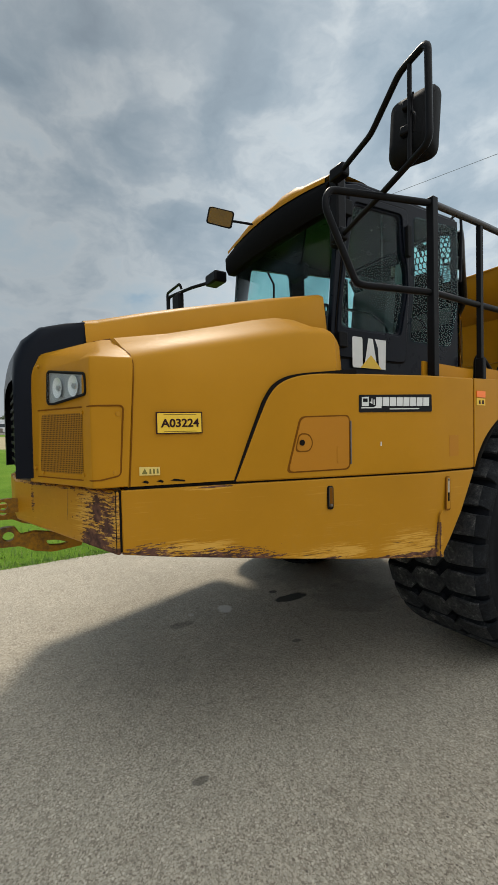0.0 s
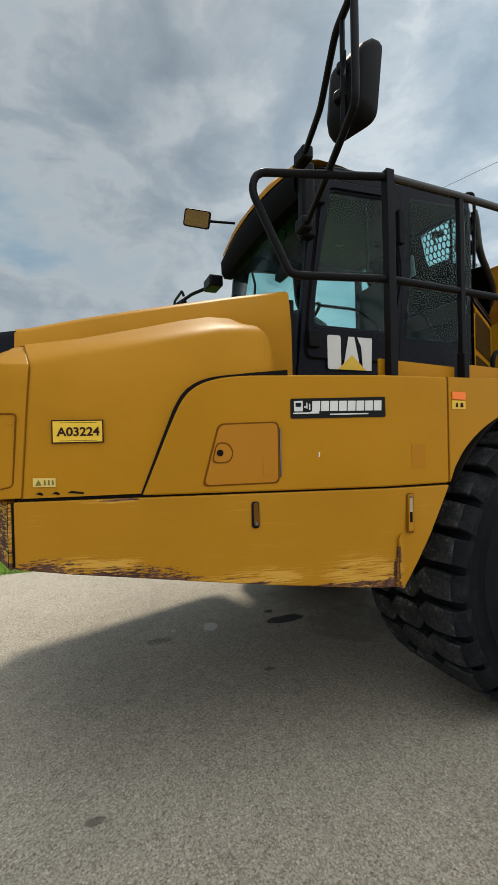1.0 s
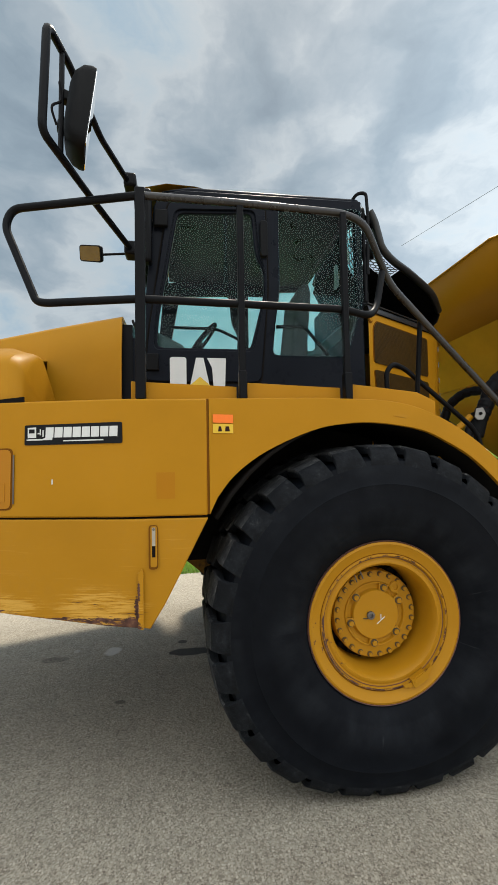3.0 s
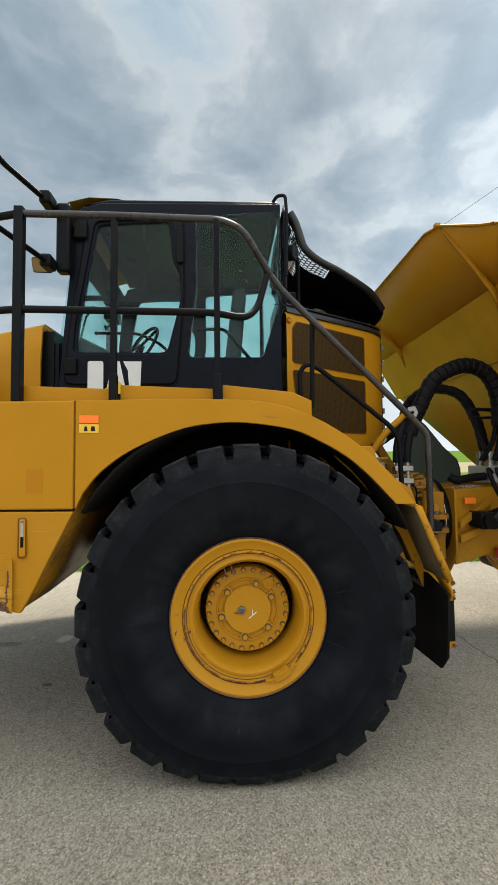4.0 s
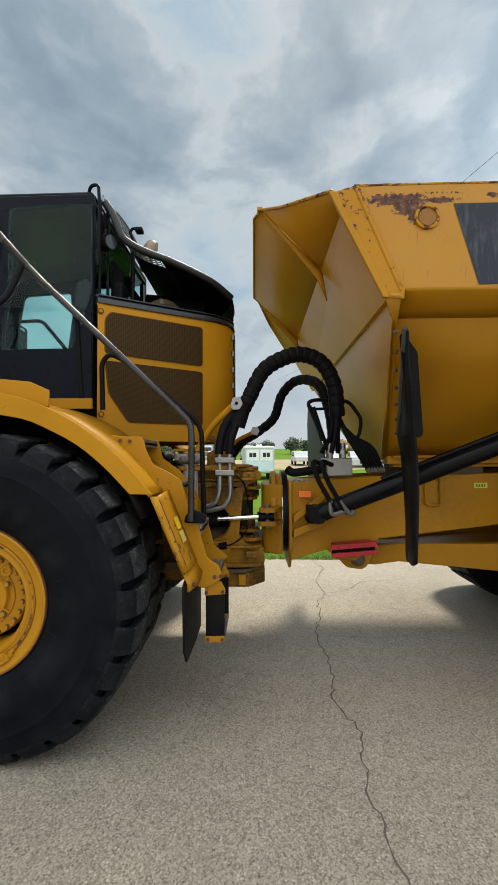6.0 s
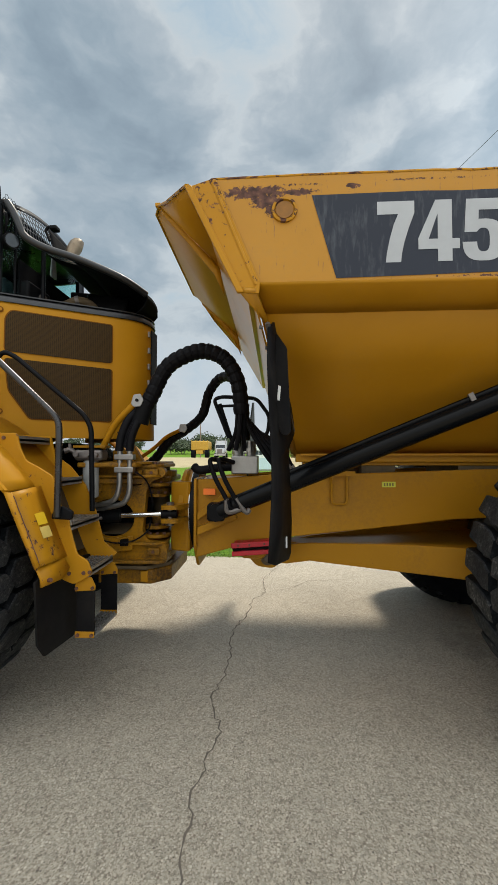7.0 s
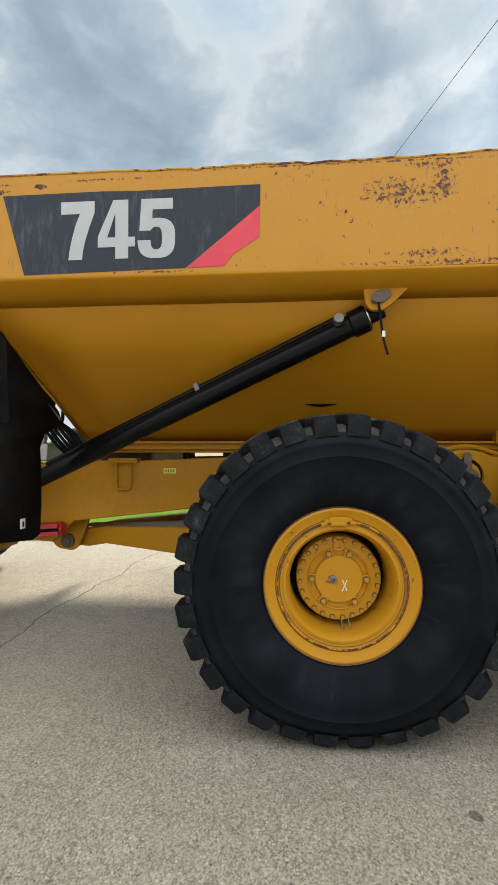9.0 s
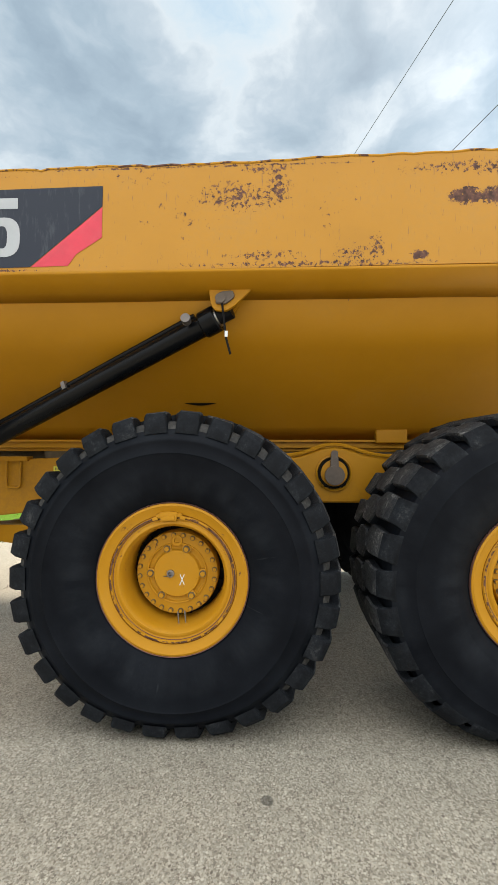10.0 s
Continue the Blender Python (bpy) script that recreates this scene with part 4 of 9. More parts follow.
def rock_tyre():
    """Smooth-shouldered tyre: notched shoulder blocks and a row of six-sided blocks between them."""
    prof = [(0.02, 0.42), (-0.012, 0.45), (-0.036, 0.50), (-0.040, 0.515), (-0.044, 0.52), (-0.058, 0.60), (-0.062, 0.66), (-0.060, 0.72), (-0.062, 0.728), (-0.058, 0.735), (-0.055, 0.79), (-0.050, 0.825), (-0.041, 0.852), (-0.014, 0.862), (0.05, 0.876)]
    prof = prof + [(0.36, 0.888)] + [(0.72 - y, r) for y, r in prof[::-1]]
    bm = lathe(prof, 96)
    settle(bm, 0.012)
    bmesh.ops.recalc_face_normals(bm, faces=bm.faces[:])
    tread = bmesh.new()
    n = 28
    pitch = math.tau / n
    random.seed(4)

    def block(a, prof2, flip, base_r):
        rows = []
        for y, r, hw in prof2:
            bev = min(0.035, hw * 0.4)
            base = max(min(base_r, r - 0.03), 0.815)
            yy = 0.72 - y if flip else y
            row = []
            for u, rr in ((-hw - 0.015, base), (-hw, r - 0.012), (-hw + bev, r), (hw - bev, r), (hw, r - 0.012), (hw + 0.015, base)):
                an = a + u * pitch
                row.append(tread.verts.new((rr * math.cos(an), yy, rr * math.sin(an))))
            rows.append(row)
        block_rows(tread, rows)

    for k in range(n):
        w = random.uniform(-0.005, 0.003)
        for flip in (0, 1):
            block((k + 0.5 * flip) * pitch, [(-0.0490, 0.832, 0.45), (-0.0475, 0.845, 0.435), (-0.040, 0.872, 0.40), (-0.027, 0.900, 0.375), (0.0, 0.926 + w, 0.36), (0.05, 0.940 + w, 0.365), (0.12, 0.942 + w, 0.39), (0.185, 0.942 + w, 0.39), (0.25, 0.942 + w, 0.06)], flip, 0.89)
        block((k + 0.25) * pitch, [(0.222, 0.940, 0.05), (0.285, 0.943 + w, 0.42), (0.36, 0.943 + w, 0.43), (0.435, 0.943 + w, 0.42), (0.498, 0.940, 0.05)], 0, 0.89)
    bmesh.ops.recalc_face_normals(tread, faces=tread.faces[:])
    settle(tread)
    return bm, tread


def tyre_meshes():
    R0 = 0.878
    prof = [(0.02, 0.42), (-0.015, 0.45), (-0.045, 0.52), (-0.062, 0.62), (-0.061, 0.69), (-0.066, 0.700), (-0.060, 0.712), (-0.050, 0.755), (-0.054, 0.765), (-0.052, 0.778), (-0.040, 0.787), (-0.018, 0.83), (0.02, 0.868), (0.08, R0)]
    prof = prof + [(0.36, R0 + 0.006)] + [(0.72 - y, r) for y, r in prof[::-1]]
    bm = lathe(prof, 96)
    settle(bm, 0.012)
    bmesh.ops.recalc_face_normals(bm, faces=bm.faces[:])
    tread = bmesh.new()
    n = 30
    pitch = math.tau / n
    random.seed(3)
    for side in (0, 1):
        for k in range(n):
            a = (k + 0.5 * side) * pitch
            rows = []
            wear = random.uniform(-0.006, 0.004)
            # (y, r_top, shift along the tread, half width), from the shoulder to the middle
            prof2 = [(-0.036, 0.835, 0.0, 0.33), (-0.026, 0.890 + wear, 0.0, 0.33), (0.004, 0.926 + wear, 0.01, 0.325), (0.045, WR - 0.004 + wear, 0.03, 0.325), (0.17, WR + wear, 0.12, 0.37), (0.27, WR, 0.30, 0.42), (0.345, WR, 0.40, 0.30)]
            for y, r, s, hw in prof2:
                row = []
                base = 0.865 if y > -0.02 else 0.81
                for u, rr in ((-hw - 0.05, base), (-hw, r - 0.012), (-hw + 0.05, r), (hw - 0.05, r), (hw, r - 0.012), (hw + 0.05, base)):
                    an = a + (u + s * 1.0) * pitch
                    yy = y if side == 0 else 0.72 - y
                    row.append(tread.verts.new((rr * math.cos(an), yy, rr * math.sin(an))))
                rows.append(row)
            for A, B in zip(rows, rows[1:]):
                for i in range(5):
                    tread.faces.new([A[i], A[i + 1], B[i + 1], B[i]])
            tread.faces.new(rows[0])
            tread.faces.new(rows[-1])
    bmesh.ops.recalc_face_normals(tread, faces=tread.faces[:])
    settle(tread)
    return bm, tread


def finish(name, bm, mat, smooth=35):
    me = bpy.data.meshes.new(name)
    bm.normal_update()
    bm.to_mesh(me)
    bm.free()
    for mm in (mat if isinstance(mat, (list, tuple)) else [mat]):
        me.materials.append(MATS[mm])
    me.polygons.foreach_set("use_smooth", [True] * len(me.polygons))
    me.set_sharp_from_angle(angle=radians(smooth))
    return me


def outer_faces(bm, radius):
    """Second material for the faces that lie farther out than radius."""
    for f in bm.faces:
        q = f.calc_center_median()
        if math.hypot(q.x, q.z) > radius:
            f.material_index = 1


tb, tt = tyre_meshes()
outer_faces(tb, 0.845)
outer_faces(tt, 0.914)
ME_TYRE = finish("tyre", tb, ["tyre_rubber", "groove_dust"], 50)
ME_TREAD = finish("tread", tt, ["tread_rubber", "tread_worn"], 30)
tb, tt = rock_tyre()
outer_faces(tt, 0.918)
ME_TYRE2 = finish("tyre", tb, "tyre_rubber", 40)
ME_TREAD2 = finish("tread", tt, ["tread_rubber", "tread_worn"], 35)
rim_bm = lathe([(0.10, 0.418), (0.012, 0.4235), (0.0, 0.419), (-0.004, 0.408), (0.004, 0.392), (0.012, 0.372), (0.016, 0.356), (0.010, 0.350), (0.010, 0.342), (0.022, 0.338), (0.024, 0.325), (0.018, 0.316), (0.018, 0.304), (0.027, 0.296), (0.050, 0.286), (0.09, 0.279), (0.22, 0.275), (0.30, 0.268), (0.34, 0.24), (0.34, 0.05)], 80)
# lock ring stop near the edge
a0 = radians(62)
for (u0, u1, r0, r1, y0, y1) in ((-0.20, 0.20, 0.346, 0.368, 0.000, 0.02), (-0.13, 0.13, 0.326, 0.374, -0.009, 0.02), (-0.10, 0.10, 0.332, 0.352, -0.014, 0.02), (-0.27, -0.18, 0.338, 0.356, -0.004, 0.02), (0.18, 0.27, 0.338, 0.356, -0.004, 0.02)):
    nn = 6
    rows = []
    for i in range(nn + 1):
        an = a0 + u0 + (u1 - u0) * i / nn
        rows.append([rim_bm.verts.new((r * math.cos(an), y, r * math.sin(an))) for r, y in ((r0, y1), (r0, y0), (r1, y0), (r1, y1))])
    for A, B in zip(rows, rows[1:]):
        for i in range(3):
            rim_bm.faces.new([A[i], B[i], B[i + 1], A[i + 1]])
    rim_bm.faces.new(rows[0])
    rim_bm.faces.new(rows[-1][::-1])
bmesh.ops.recalc_face_normals(rim_bm, faces=rim_bm.faces[:])
ME_RIM = finish("rim", rim_bm, "yellow_wheel", 35)
ME_EDGE = finish("rim_edge", lathe([(0.06, 0.4265), (0.006, 0.4275), (-0.002, 0.4245), (0.002, 0.4205)], 80), "dull_rust", 50)
rr_bm = lathe([(0.0085, 0.3515), (0.007, 0.3495), (0.007, 0.3445), (0.0085, 0.3425)], 80)
bmesh.ops.recalc_face_normals(rr_bm, faces=rr_bm.faces[:])
ME_RING = finish("lock_ring", rr_bm, "yellow_chipped", 50)
hub_bm = lathe([(0.33, 0.238), (0.15, 0.240), (0.142, 0.235), (0.140, 0.177), (0.132, 0.175), (0.130, 0.172), (0.131, 0.168), (0.146, 0.164), (0.147, 0.160), (0.147, 0.142), (0.144, 0.138), (0.126, 0.134), (0.122, 0.130), (0.122, 0.001)], 56)
ME_SEG = []
for mid_ in (0, 68, 112, 180, 235, 305):      # lugs of the hub cover that take its bolts
    sg_bm = bmesh.new()
    rows = []
    for i in range(7):
        q = radians(mid_ - 9.5 + 19 * i / 6)
        dip = 0.004 if i in (0, 6) else 0.0
        rows.append([sg_bm.verts.new((r * math.cos(q), y + dip, r * math.sin(q))) for r, y in ((0.128, 0.150), (0.129, 0.124), (0.134, 0.1235), (0.162, 0.1235), (0.168, 0.127), (0.171, 0.150))])
    for A, B in zip(rows, rows[1:]):
        for i in range(5):
            sg_bm.faces.new([A[i], B[i], B[i + 1], A[i + 1]])
    sg_bm.faces.new(rows[0])
    sg_bm.faces.new(rows[-1][::-1])
    bmesh.ops.recalc_face_normals(sg_bm, faces=sg_bm.faces[:])
    ME_SEG.append(finish("cover_lug", sg_bm, "yellow_wheel", 35))
bmesh.ops.recalc_face_normals(hub_bm, faces=hub_bm.faces[:])
ME_HUB = finish("hub", hub_bm, "yellow_wheel", 35)


def seated_bolt(r, h):
    """Six-sided bolt head over a dark disc that paints the shade round it."""
    bm = disc((0, 0, 0), (0, -1, 0), r, h, 6)
    n = len(bm.faces)
    disc((0, 0, 0), (0, -1, 0), r * 1.4, 0.006, 12, bm)
    bm.faces.ensure_lookup_table()
    for f in bm.faces[n:]:
        f.material_index = 1
    return finish("bolt", bm, ["yellow_wheel", "grime"], 20)


ME_BOLT = seated_bolt(0.0105, 0.016)
ME_BOLT2 = seated_bolt(0.0145, 0.014)
pl = lathe([(0.0, 0.022), (-0.012, 0.022), (-0.014, 0.012), (-0.004, 0.010), (-0.004, 0.001)], 16)
bmesh.ops.recalc_face_normals(pl, faces=pl.faces[:])
ME_PLUG = finish("plug", pl, "dull_steel", 30)
bs_ = lathe([(0.02, 0.034), (-0.006, 0.033), (-0.010, 0.028), (-0.010, 0.017), (-0.002, 0.015), (-0.002, 0.001)], 18)
bmesh.ops.recalc_face_normals(bs_, faces=bs_.faces[:])
ME_BOSS = finish("drain_boss", bs_, "yellow_wheel", 30)
ME_NUT = finish("wheel_nut", disc((0, 0, 0), (0, -1, 0), 0.013, 0.03, 6), "seam_dark", 20)
ME_SMEAR = finish("grease_smear", prism([(-0.075, -0.014), (-0.045, -0.016), (-0.040, -0.019), (-0.060, -0.022), (-0.078, -0.018)], "y", 0.1195, 0.121), "grime", 20)
# near-black ring in the gap behind the hub; its colour is the shade there
bk_ = lathe([(0.24, 0.274), (0.24, 0.22)], 48)
ME_SHADE = finish("hub_shade", bk_, "seam_dark", 30)
gr_ = lathe([(0.0228, 0.3385), (0.0208, 0.3375), (0.0208, 0.3345), (0.0228, 0.3335)], 80)
bmesh.ops.recalc_face_normals(gr_, faces=gr_.faces[:])
ME_GROOVE = finish("rim_groove", gr_, "dull_rust", 50)
gr_ = lathe([(0.0150, 0.3590), (0.0128, 0.3580), (0.0128, 0.3560), (0.0150, 0.3550)], 80)
bmesh.ops.recalc_face_normals(gr_, faces=gr_.faces[:])
ME_GROOVE2 = finish("rim_groove", gr_, "yellow_groove", 50)
st = bmesh.new()
for s in (-0.02, 0.02):
    disc((s, 0.10, -0.288), (0, 0.02, 0.10), 0.004, 0.075, 6, st)
ME_VALVE = finish("valve_stem", st, "dull_steel", 30)


def child(name, me, parent, m, label=""):
    ob = new(name, me)
    ob.parent = parent
    ob.matrix_basis = m
    ORIGIN[ob.name] = ORIGIN[parent.name] + m.translation
    if label:
        ob["label"] = label
    return ob


def wheel(x, near, turn, chalk, hub_turn=0, valve=-90, rock=True):
    y = 2.05 if near else 2 * YC - 2.05
    w = new("wheel")
    w.parent = truck
    w.matrix_basis = Matrix.Translation(Vector((x, y, WZ)) - ORIGIN[truck.name]) @ (Matrix.Identity(4) if near else pose(0, 0, 0, 0, 0, 180))
    ORIGIN[w.name] = Vector((x, y, WZ))
    w["label"] = "large off-road wheel with a black tyre and yellow rim"
    child("tyre", ME_TYRE2 if rock else ME_TYRE, w, Matrix.Identity(4), "black rubber tyre sidewall")
    child("tread", ME_TREAD2 if rock else ME_TREAD, w, Matrix.Identity(4), "worn grey-dusted rubber lugs")
    if x < 4:
        w.matrix_basis = Matrix.Translation((0.011, 0, -0.006)) @ w.matrix_basis
    child("rim", ME_RIM, w, pose(0, 0, 0, 0, turn, 0), "yellow steel rim, scuffed")
    child("rim_edge", ME_EDGE, w, Matrix.Identity(4), "rusty brown rim edge")
    child("lock_ring", ME_RING, w, Matrix.Identity(4), "rust-chipped lock ring")
    child("hub", ME_HUB, w, pose(0, 0, 0, 0, -hub_turn, 0), "yellow hub cover")
    child("hub_shade", ME_SHADE, w, Matrix.Identity(4), "dark ring painted as the shade behind the hub")
    child("rim_groove", ME_GROOVE, w, Matrix.Identity(4))
    child("rim_groove", ME_GROOVE2, w, Matrix.Identity(4))
    if not near:
        return w
    for me in ME_SEG:
        child("cover_lug", me, w, pose(0, 0, 0, 0, -hub_turn, 0))
    for k in range(24):
        an = k * math.tau / 24 + 0.1
        child("bolt", ME_BOLT, w, Matrix.Translation((0.220 * math.cos(an), 0.1405, 0.220 * math.sin(an))))
    for k in range(24):
        an = k * math.tau / 24
        child("wheel_nut", ME_NUT, w, Matrix.Translation((0.256 * math.cos(an), 0.238, 0.256 * math.sin(an))))
    for q in (0, 68, 112, 180, 235, 305):
        an = radians(q + hub_turn)
        child("cover_bolt", ME_BOLT2, w, Matrix.Translation((0.152 * math.cos(an), 0.1235, 0.152 * math.sin(an))))
    child("plug", ME_PLUG, w, pose(-0.034, 0.121, 0.0), "steel filler plug")
    child("grease_smear", ME_SMEAR, w, Matrix.Identity(4), "dark grease smear")
    child("drain_boss", ME_BOSS, w, pose(0.186 * math.cos(radians(90 + hub_turn)), 0.138, 0.186 * math.sin(radians(90 + hub_turn))), "round drain boss with its plug")
    child("valve_stem", ME_VALVE, w, pose(0, 0, 0, 0, -90 - valve, 0), "pair of steel valve stems")
    cb = bmesh.new()
    for (x0, z0), (x1, z1) in chalk:
        a, b_ = Vector((x0, 0.1215, z0)), Vector((x1, 0.1215, z1))
        t = (b_ - a).normalized()
        s = Vector((-t.z, 0, t.x)) * 0.0022
        cb.faces.new([cb.verts.new(q) for q in (a - s, a + s, b_ + s, b_ - s)])
    me = finish("chalk_mark", cb, "decal_white", 30)
    child("chalk_mark", me, w, Matrix.Identity(4), "white chalk mark")
    return w


CHALK_X = (((0.02, -0.005), (0.045, -0.065)), ((0.045, -0.005), (0.018, -0.068)))
CHALK_Y = (((0.005, -0.05), (0.05, -0.015)), ((0.028, -0.03), (0.028, 0.0)))
wheel(3.527, True, 122, CHALK_Y, -41, 115)
wheel(8.272, True, -31, CHALK_X, 0, -82, False)
wheel(10.30, True, 40, CHALK_X, 30, -30)
for x_ in (3.527, 8.272, 10.30):
    wheel(x_, False, 0, ())

# hood: loft from the lamp module back to the cab, both halves
HS0 = (0.400, 2.49, 2.150, (2.80, 2.222), (3.040, 2.392), 2.42)
HS = [  # x, side y, shoulder z, crease (y, z), ridge (y, z), middle z
    (0.478, 2.475, 2.155, (2.76, 2.235), (3.035, 2.405), 2.44),
    (0.75, 2.418, 2.205, (2.71, 2.275), (3.01, 2.475), 2.51),
    (1.05, 2.363, 2.262, (2.66, 2.340), (2.985, 2.545), 2.58),
    (1.25, 2.311, 2.300, (2.635, 2.388), (2.968, 2.588), 2.623),
    (1.40, 2.270, 2.325, (2.61, 2.415), (2.955, 2.620), 2.656),
    (1.52, 2.242, 2.332, (2.59, 2.412), (2.945, 2.645), 2.682),
    (1.60, 2.222, 2.325, (2.58, 2.385), (2.938, 2.662), 2.70),
]


def hood_row(x, sy, sz, cr, ri, mz):
    half = [(sy, 1.478), (sy + 0.004, 1.75), (sy + 0.012, 2.0), (sy + 0.030, sz - 0.075), (sy + 0.062, sz - 0.032), (sy + 0.12, sz), (cr[0] - 0.06, cr[1] - 0.004), cr,
            (cr[0] + (ri[0] - cr[0]) * 0.6, cr[1] + 0.014), (ri[0] - 0.045, cr[1] + 0.036), (ri[0] - 0.014, ri[1] - 0.028), (ri[0] + 0.035, ri[1] + 0.004), (YC, mz)]
    return [(x, y, z) for y, z in half] + [(x, 2 * YC - y, z) for y, z in half[-2::-1]]


def lean(p):
    """The seam behind the lamp module leans back as it rises and comes upright again on the shoulder."""
    x, y, z = p
    return (x + 0.066 * (min(z, 2.10) - 1.478) * max(0.0, min(1.0, (2.235 - z) / 0.135)), y, z)


hood = part("hood", loft([[lean(p) for p in hood_row(*HS[0])]] + [hood_row(*h) for h in HS[1:]]), "yellow", truck, "yellow engine hood with raised middle and swelling shoulders", smooth=50)
fl_ = [lean(p) for p in hood_row(*HS[0])[:9]]
part("hood_flange", loft([fl_, [(x - 0.008, y + 0.02, z - 0.008) for x, y, z in fl_], [(x - 0.008, y + 0.05, z - 0.05) for x, y, z in fl_]]), "yellow", hood, smooth=40)
# rear end of the shoulder bulge, rounding down to the side panel
end = [hood_row(*HS[-1])]
for dx, dz, dy in ((0.03, 0.012, 0.01), (0.055, 0.04, 0.02), (0.07, 0.09, 0.03)):
    h = HS[-1]
    row = hood_row(h[0] + dx, h[1] + dy, h[2] - dz, (h[3][0], h[3][1] - dz * 0.4), h[4], h[5])
    end.append(row[:8])
end[0] = end[0][:8]
end.append([(1.675, 2.30 + 0.09 * i, 2.06) for i in range(8)])
part("hood_shoulder_end", loft(end), "yellow", hood, smooth=50)
part("hood_shoulder_end", mirror_bm(loft(end), keep=False), "yellow", hood, smooth=50)
part("hood_lip", loft([hood_row(*HS0)[7:18], hood_row(*HS[0])[7:18]]), "yellow", hood, smooth=50)
# raised middle running on to the cab, with its upright side
rows = []
for x, ry, rz, mz in ((1.597, 2.9382, 2.6615, 2.6995), (1.8, 2.92, 2.70, 2.74), (2.085, 2.896, 2.752, 2.79)):
    half = [(ry - 0.05, 2.02), (ry - 0.048, 2.3), (ry - 0.045, rz - 0.254), (ry - 0.014, rz - 0.028), (ry + 0.035, rz + 0.004), (YC, mz)]
    rows.append([(x, y, z) for y, z in half] + [(x, 2 * YC - y, z) for y, z in half[-2::-1]])
rows.append([(2.085, y + (YC - y) * 0.02, z - 0.04) for _, y, z in rows[-1]])
part("hood_rear", loft(rows), "yellow", hood, smooth=50)
part("hood_back_wall", prism([(2.93, 2.0), (2.93, 2.70), (YC, 2.74), (2 * YC - 2.93, 2.70), (2 * YC - 2.93, 2.0)], "x", 2.04, 2.15), "black_paint", hood)
# black strip that draws the gap under the hood's edge towards the side panel
part("hood_gap", skin([(0.990, 1.470)] + curve2([(1.062, 1.656), (1.118, 1.80), (1.163, 1.907), (1.222, 1.986), (1.32, 2.033), (1.50, 2.055), (1.70, 2.072)]) + [(1.70, 2.02)] + curve2([(1.48, 2.02), (1.36, 2.000), (1.27, 1.955), (1.21, 1.89), (1.16, 1.78), (1.11, 1.645)]) + [(1.04, 1.46)], 0.003, 0.012), "seam_dark", hood, "dark strip drawn as the gap along the hood's lower edge")
# seam between lamp module and hood
SEAM = [(2.4745, 1.478), (2.4755, 1.75), (2.4835, 2.0), (2.502, 2.079), (2.534, 2.122), (2.592, 2.155), (2.70, 2.212), (2.76, 2.2355)]
part("hood_seam", loft([[lean((x, y - 0.002, z + 0.002)) for y, z in SEAM] for x in (0.4735, 0.4785)]), "yellow_groove", hood, smooth=60)

# lamp module at the nose's corner
def lamp_row(z, inset, top=False):
    base = [(0.474, 2.476), (0.345, 2.500), (0.315, 2.520), (0.303, 2.560), (0.290, 2.620), (0.104, 3.075), (0.104, 3.12), (0.474, 3.12)]
    out = []
    for x, y in base:
        ax, ay = 0.44, 2.98
        out.append((x + (ax - x) * inset, y + (ay - y) * inset, z))
    return out


lm = bmesh.new()
rows = [[lm.verts.new(p) for p in r] for r in (lamp_row(1.478, 0.0), lamp_row(1.75, 0.003), lamp_row(2.0, 0.008), lamp_row(2.065, 0.018), lamp_row(2.10, 0.045))]
rows.append([lm.verts.new(p) for p in ((0.474, 2.570, 2.146), (0.385, 2.582, 2.138), (0.372, 2.595, 2.138), (0.362, 2.62, 2.139), (0.345, 2.665, 2.141), (0.150, 3.075, 2.178), (0.150, 3.12, 2.178), (0.474, 3.12, 2.20))])
rows.append([lm.verts.new(p) for p in ((0.474, 2.755, 2.233), (0.43, 2.775, 2.229), (0.41, 2.79, 2.226), (0.405, 2.80, 2.225), (0.40, 2.83, 2.228), (0.395, 3.075, 2.262), (0.395, 3.12, 2.262), (0.474, 3.12, 2.262))])
for r in rows:
    r[0].co = lean(r[0].co)
for A, B in zip(rows, rows[1:]):
    for i in range(8):
        lm.faces.new([A[i], A[(i + 1) % 8], B[(i + 1) % 8], B[i]])
lm.faces.new(rows[-1])
lm.faces.new(rows[0][::-1])
part("lamp_module", mirror_bm(lm.copy(), keep=False), "yellow", hood, "yellow nose corner holding the headlamp", smooth=35, bevel=0.006)
part("lamp_module", lm, "yellow", hood, "yellow nose corner holding the headlamp", smooth=35, bevel=0.006)
seam_path = [(0.398, 3.03, 2.252), (0.40, 2.94, 2.240), (0.404, 2.81, 2.226), (0.476, 2.758, 2.2375)]
part("nose_seam", tube([Vector(q) for q in seam_path], 0.003, 6), "yellow_groove", hood)

# face of the corner: direction along it and out of it
CO, CU = Vector((0.300, 2.600, 0)), Vector((-0.408, 1.0, 0)).normalized()
CN = Vector((-1.0, -0.408, 0)).normalized()


def on_corner(u, z, out=0.0):
    return CO + CU * u + CN * out + Vector((0, 0, z))


def corner_sheet(pts, out, thick):
    bm = bmesh.new()
    A = [bm.verts.new(on_corner(u, z, out)) for u, z in pts]
    B = [bm.verts.new(on_corner(u, z, out - thick)) for u, z in pts]
    n = len(pts)
    bm.faces.new(A)
    bm.faces.new(B[::-1])
    for i in range(n):
        bm.faces.new([A[i], B[i], B[(i + 1) % n], A[(i + 1) % n]])
    bmesh.ops.recalc_face_normals(bm, faces=bm.faces[:])
    return bm


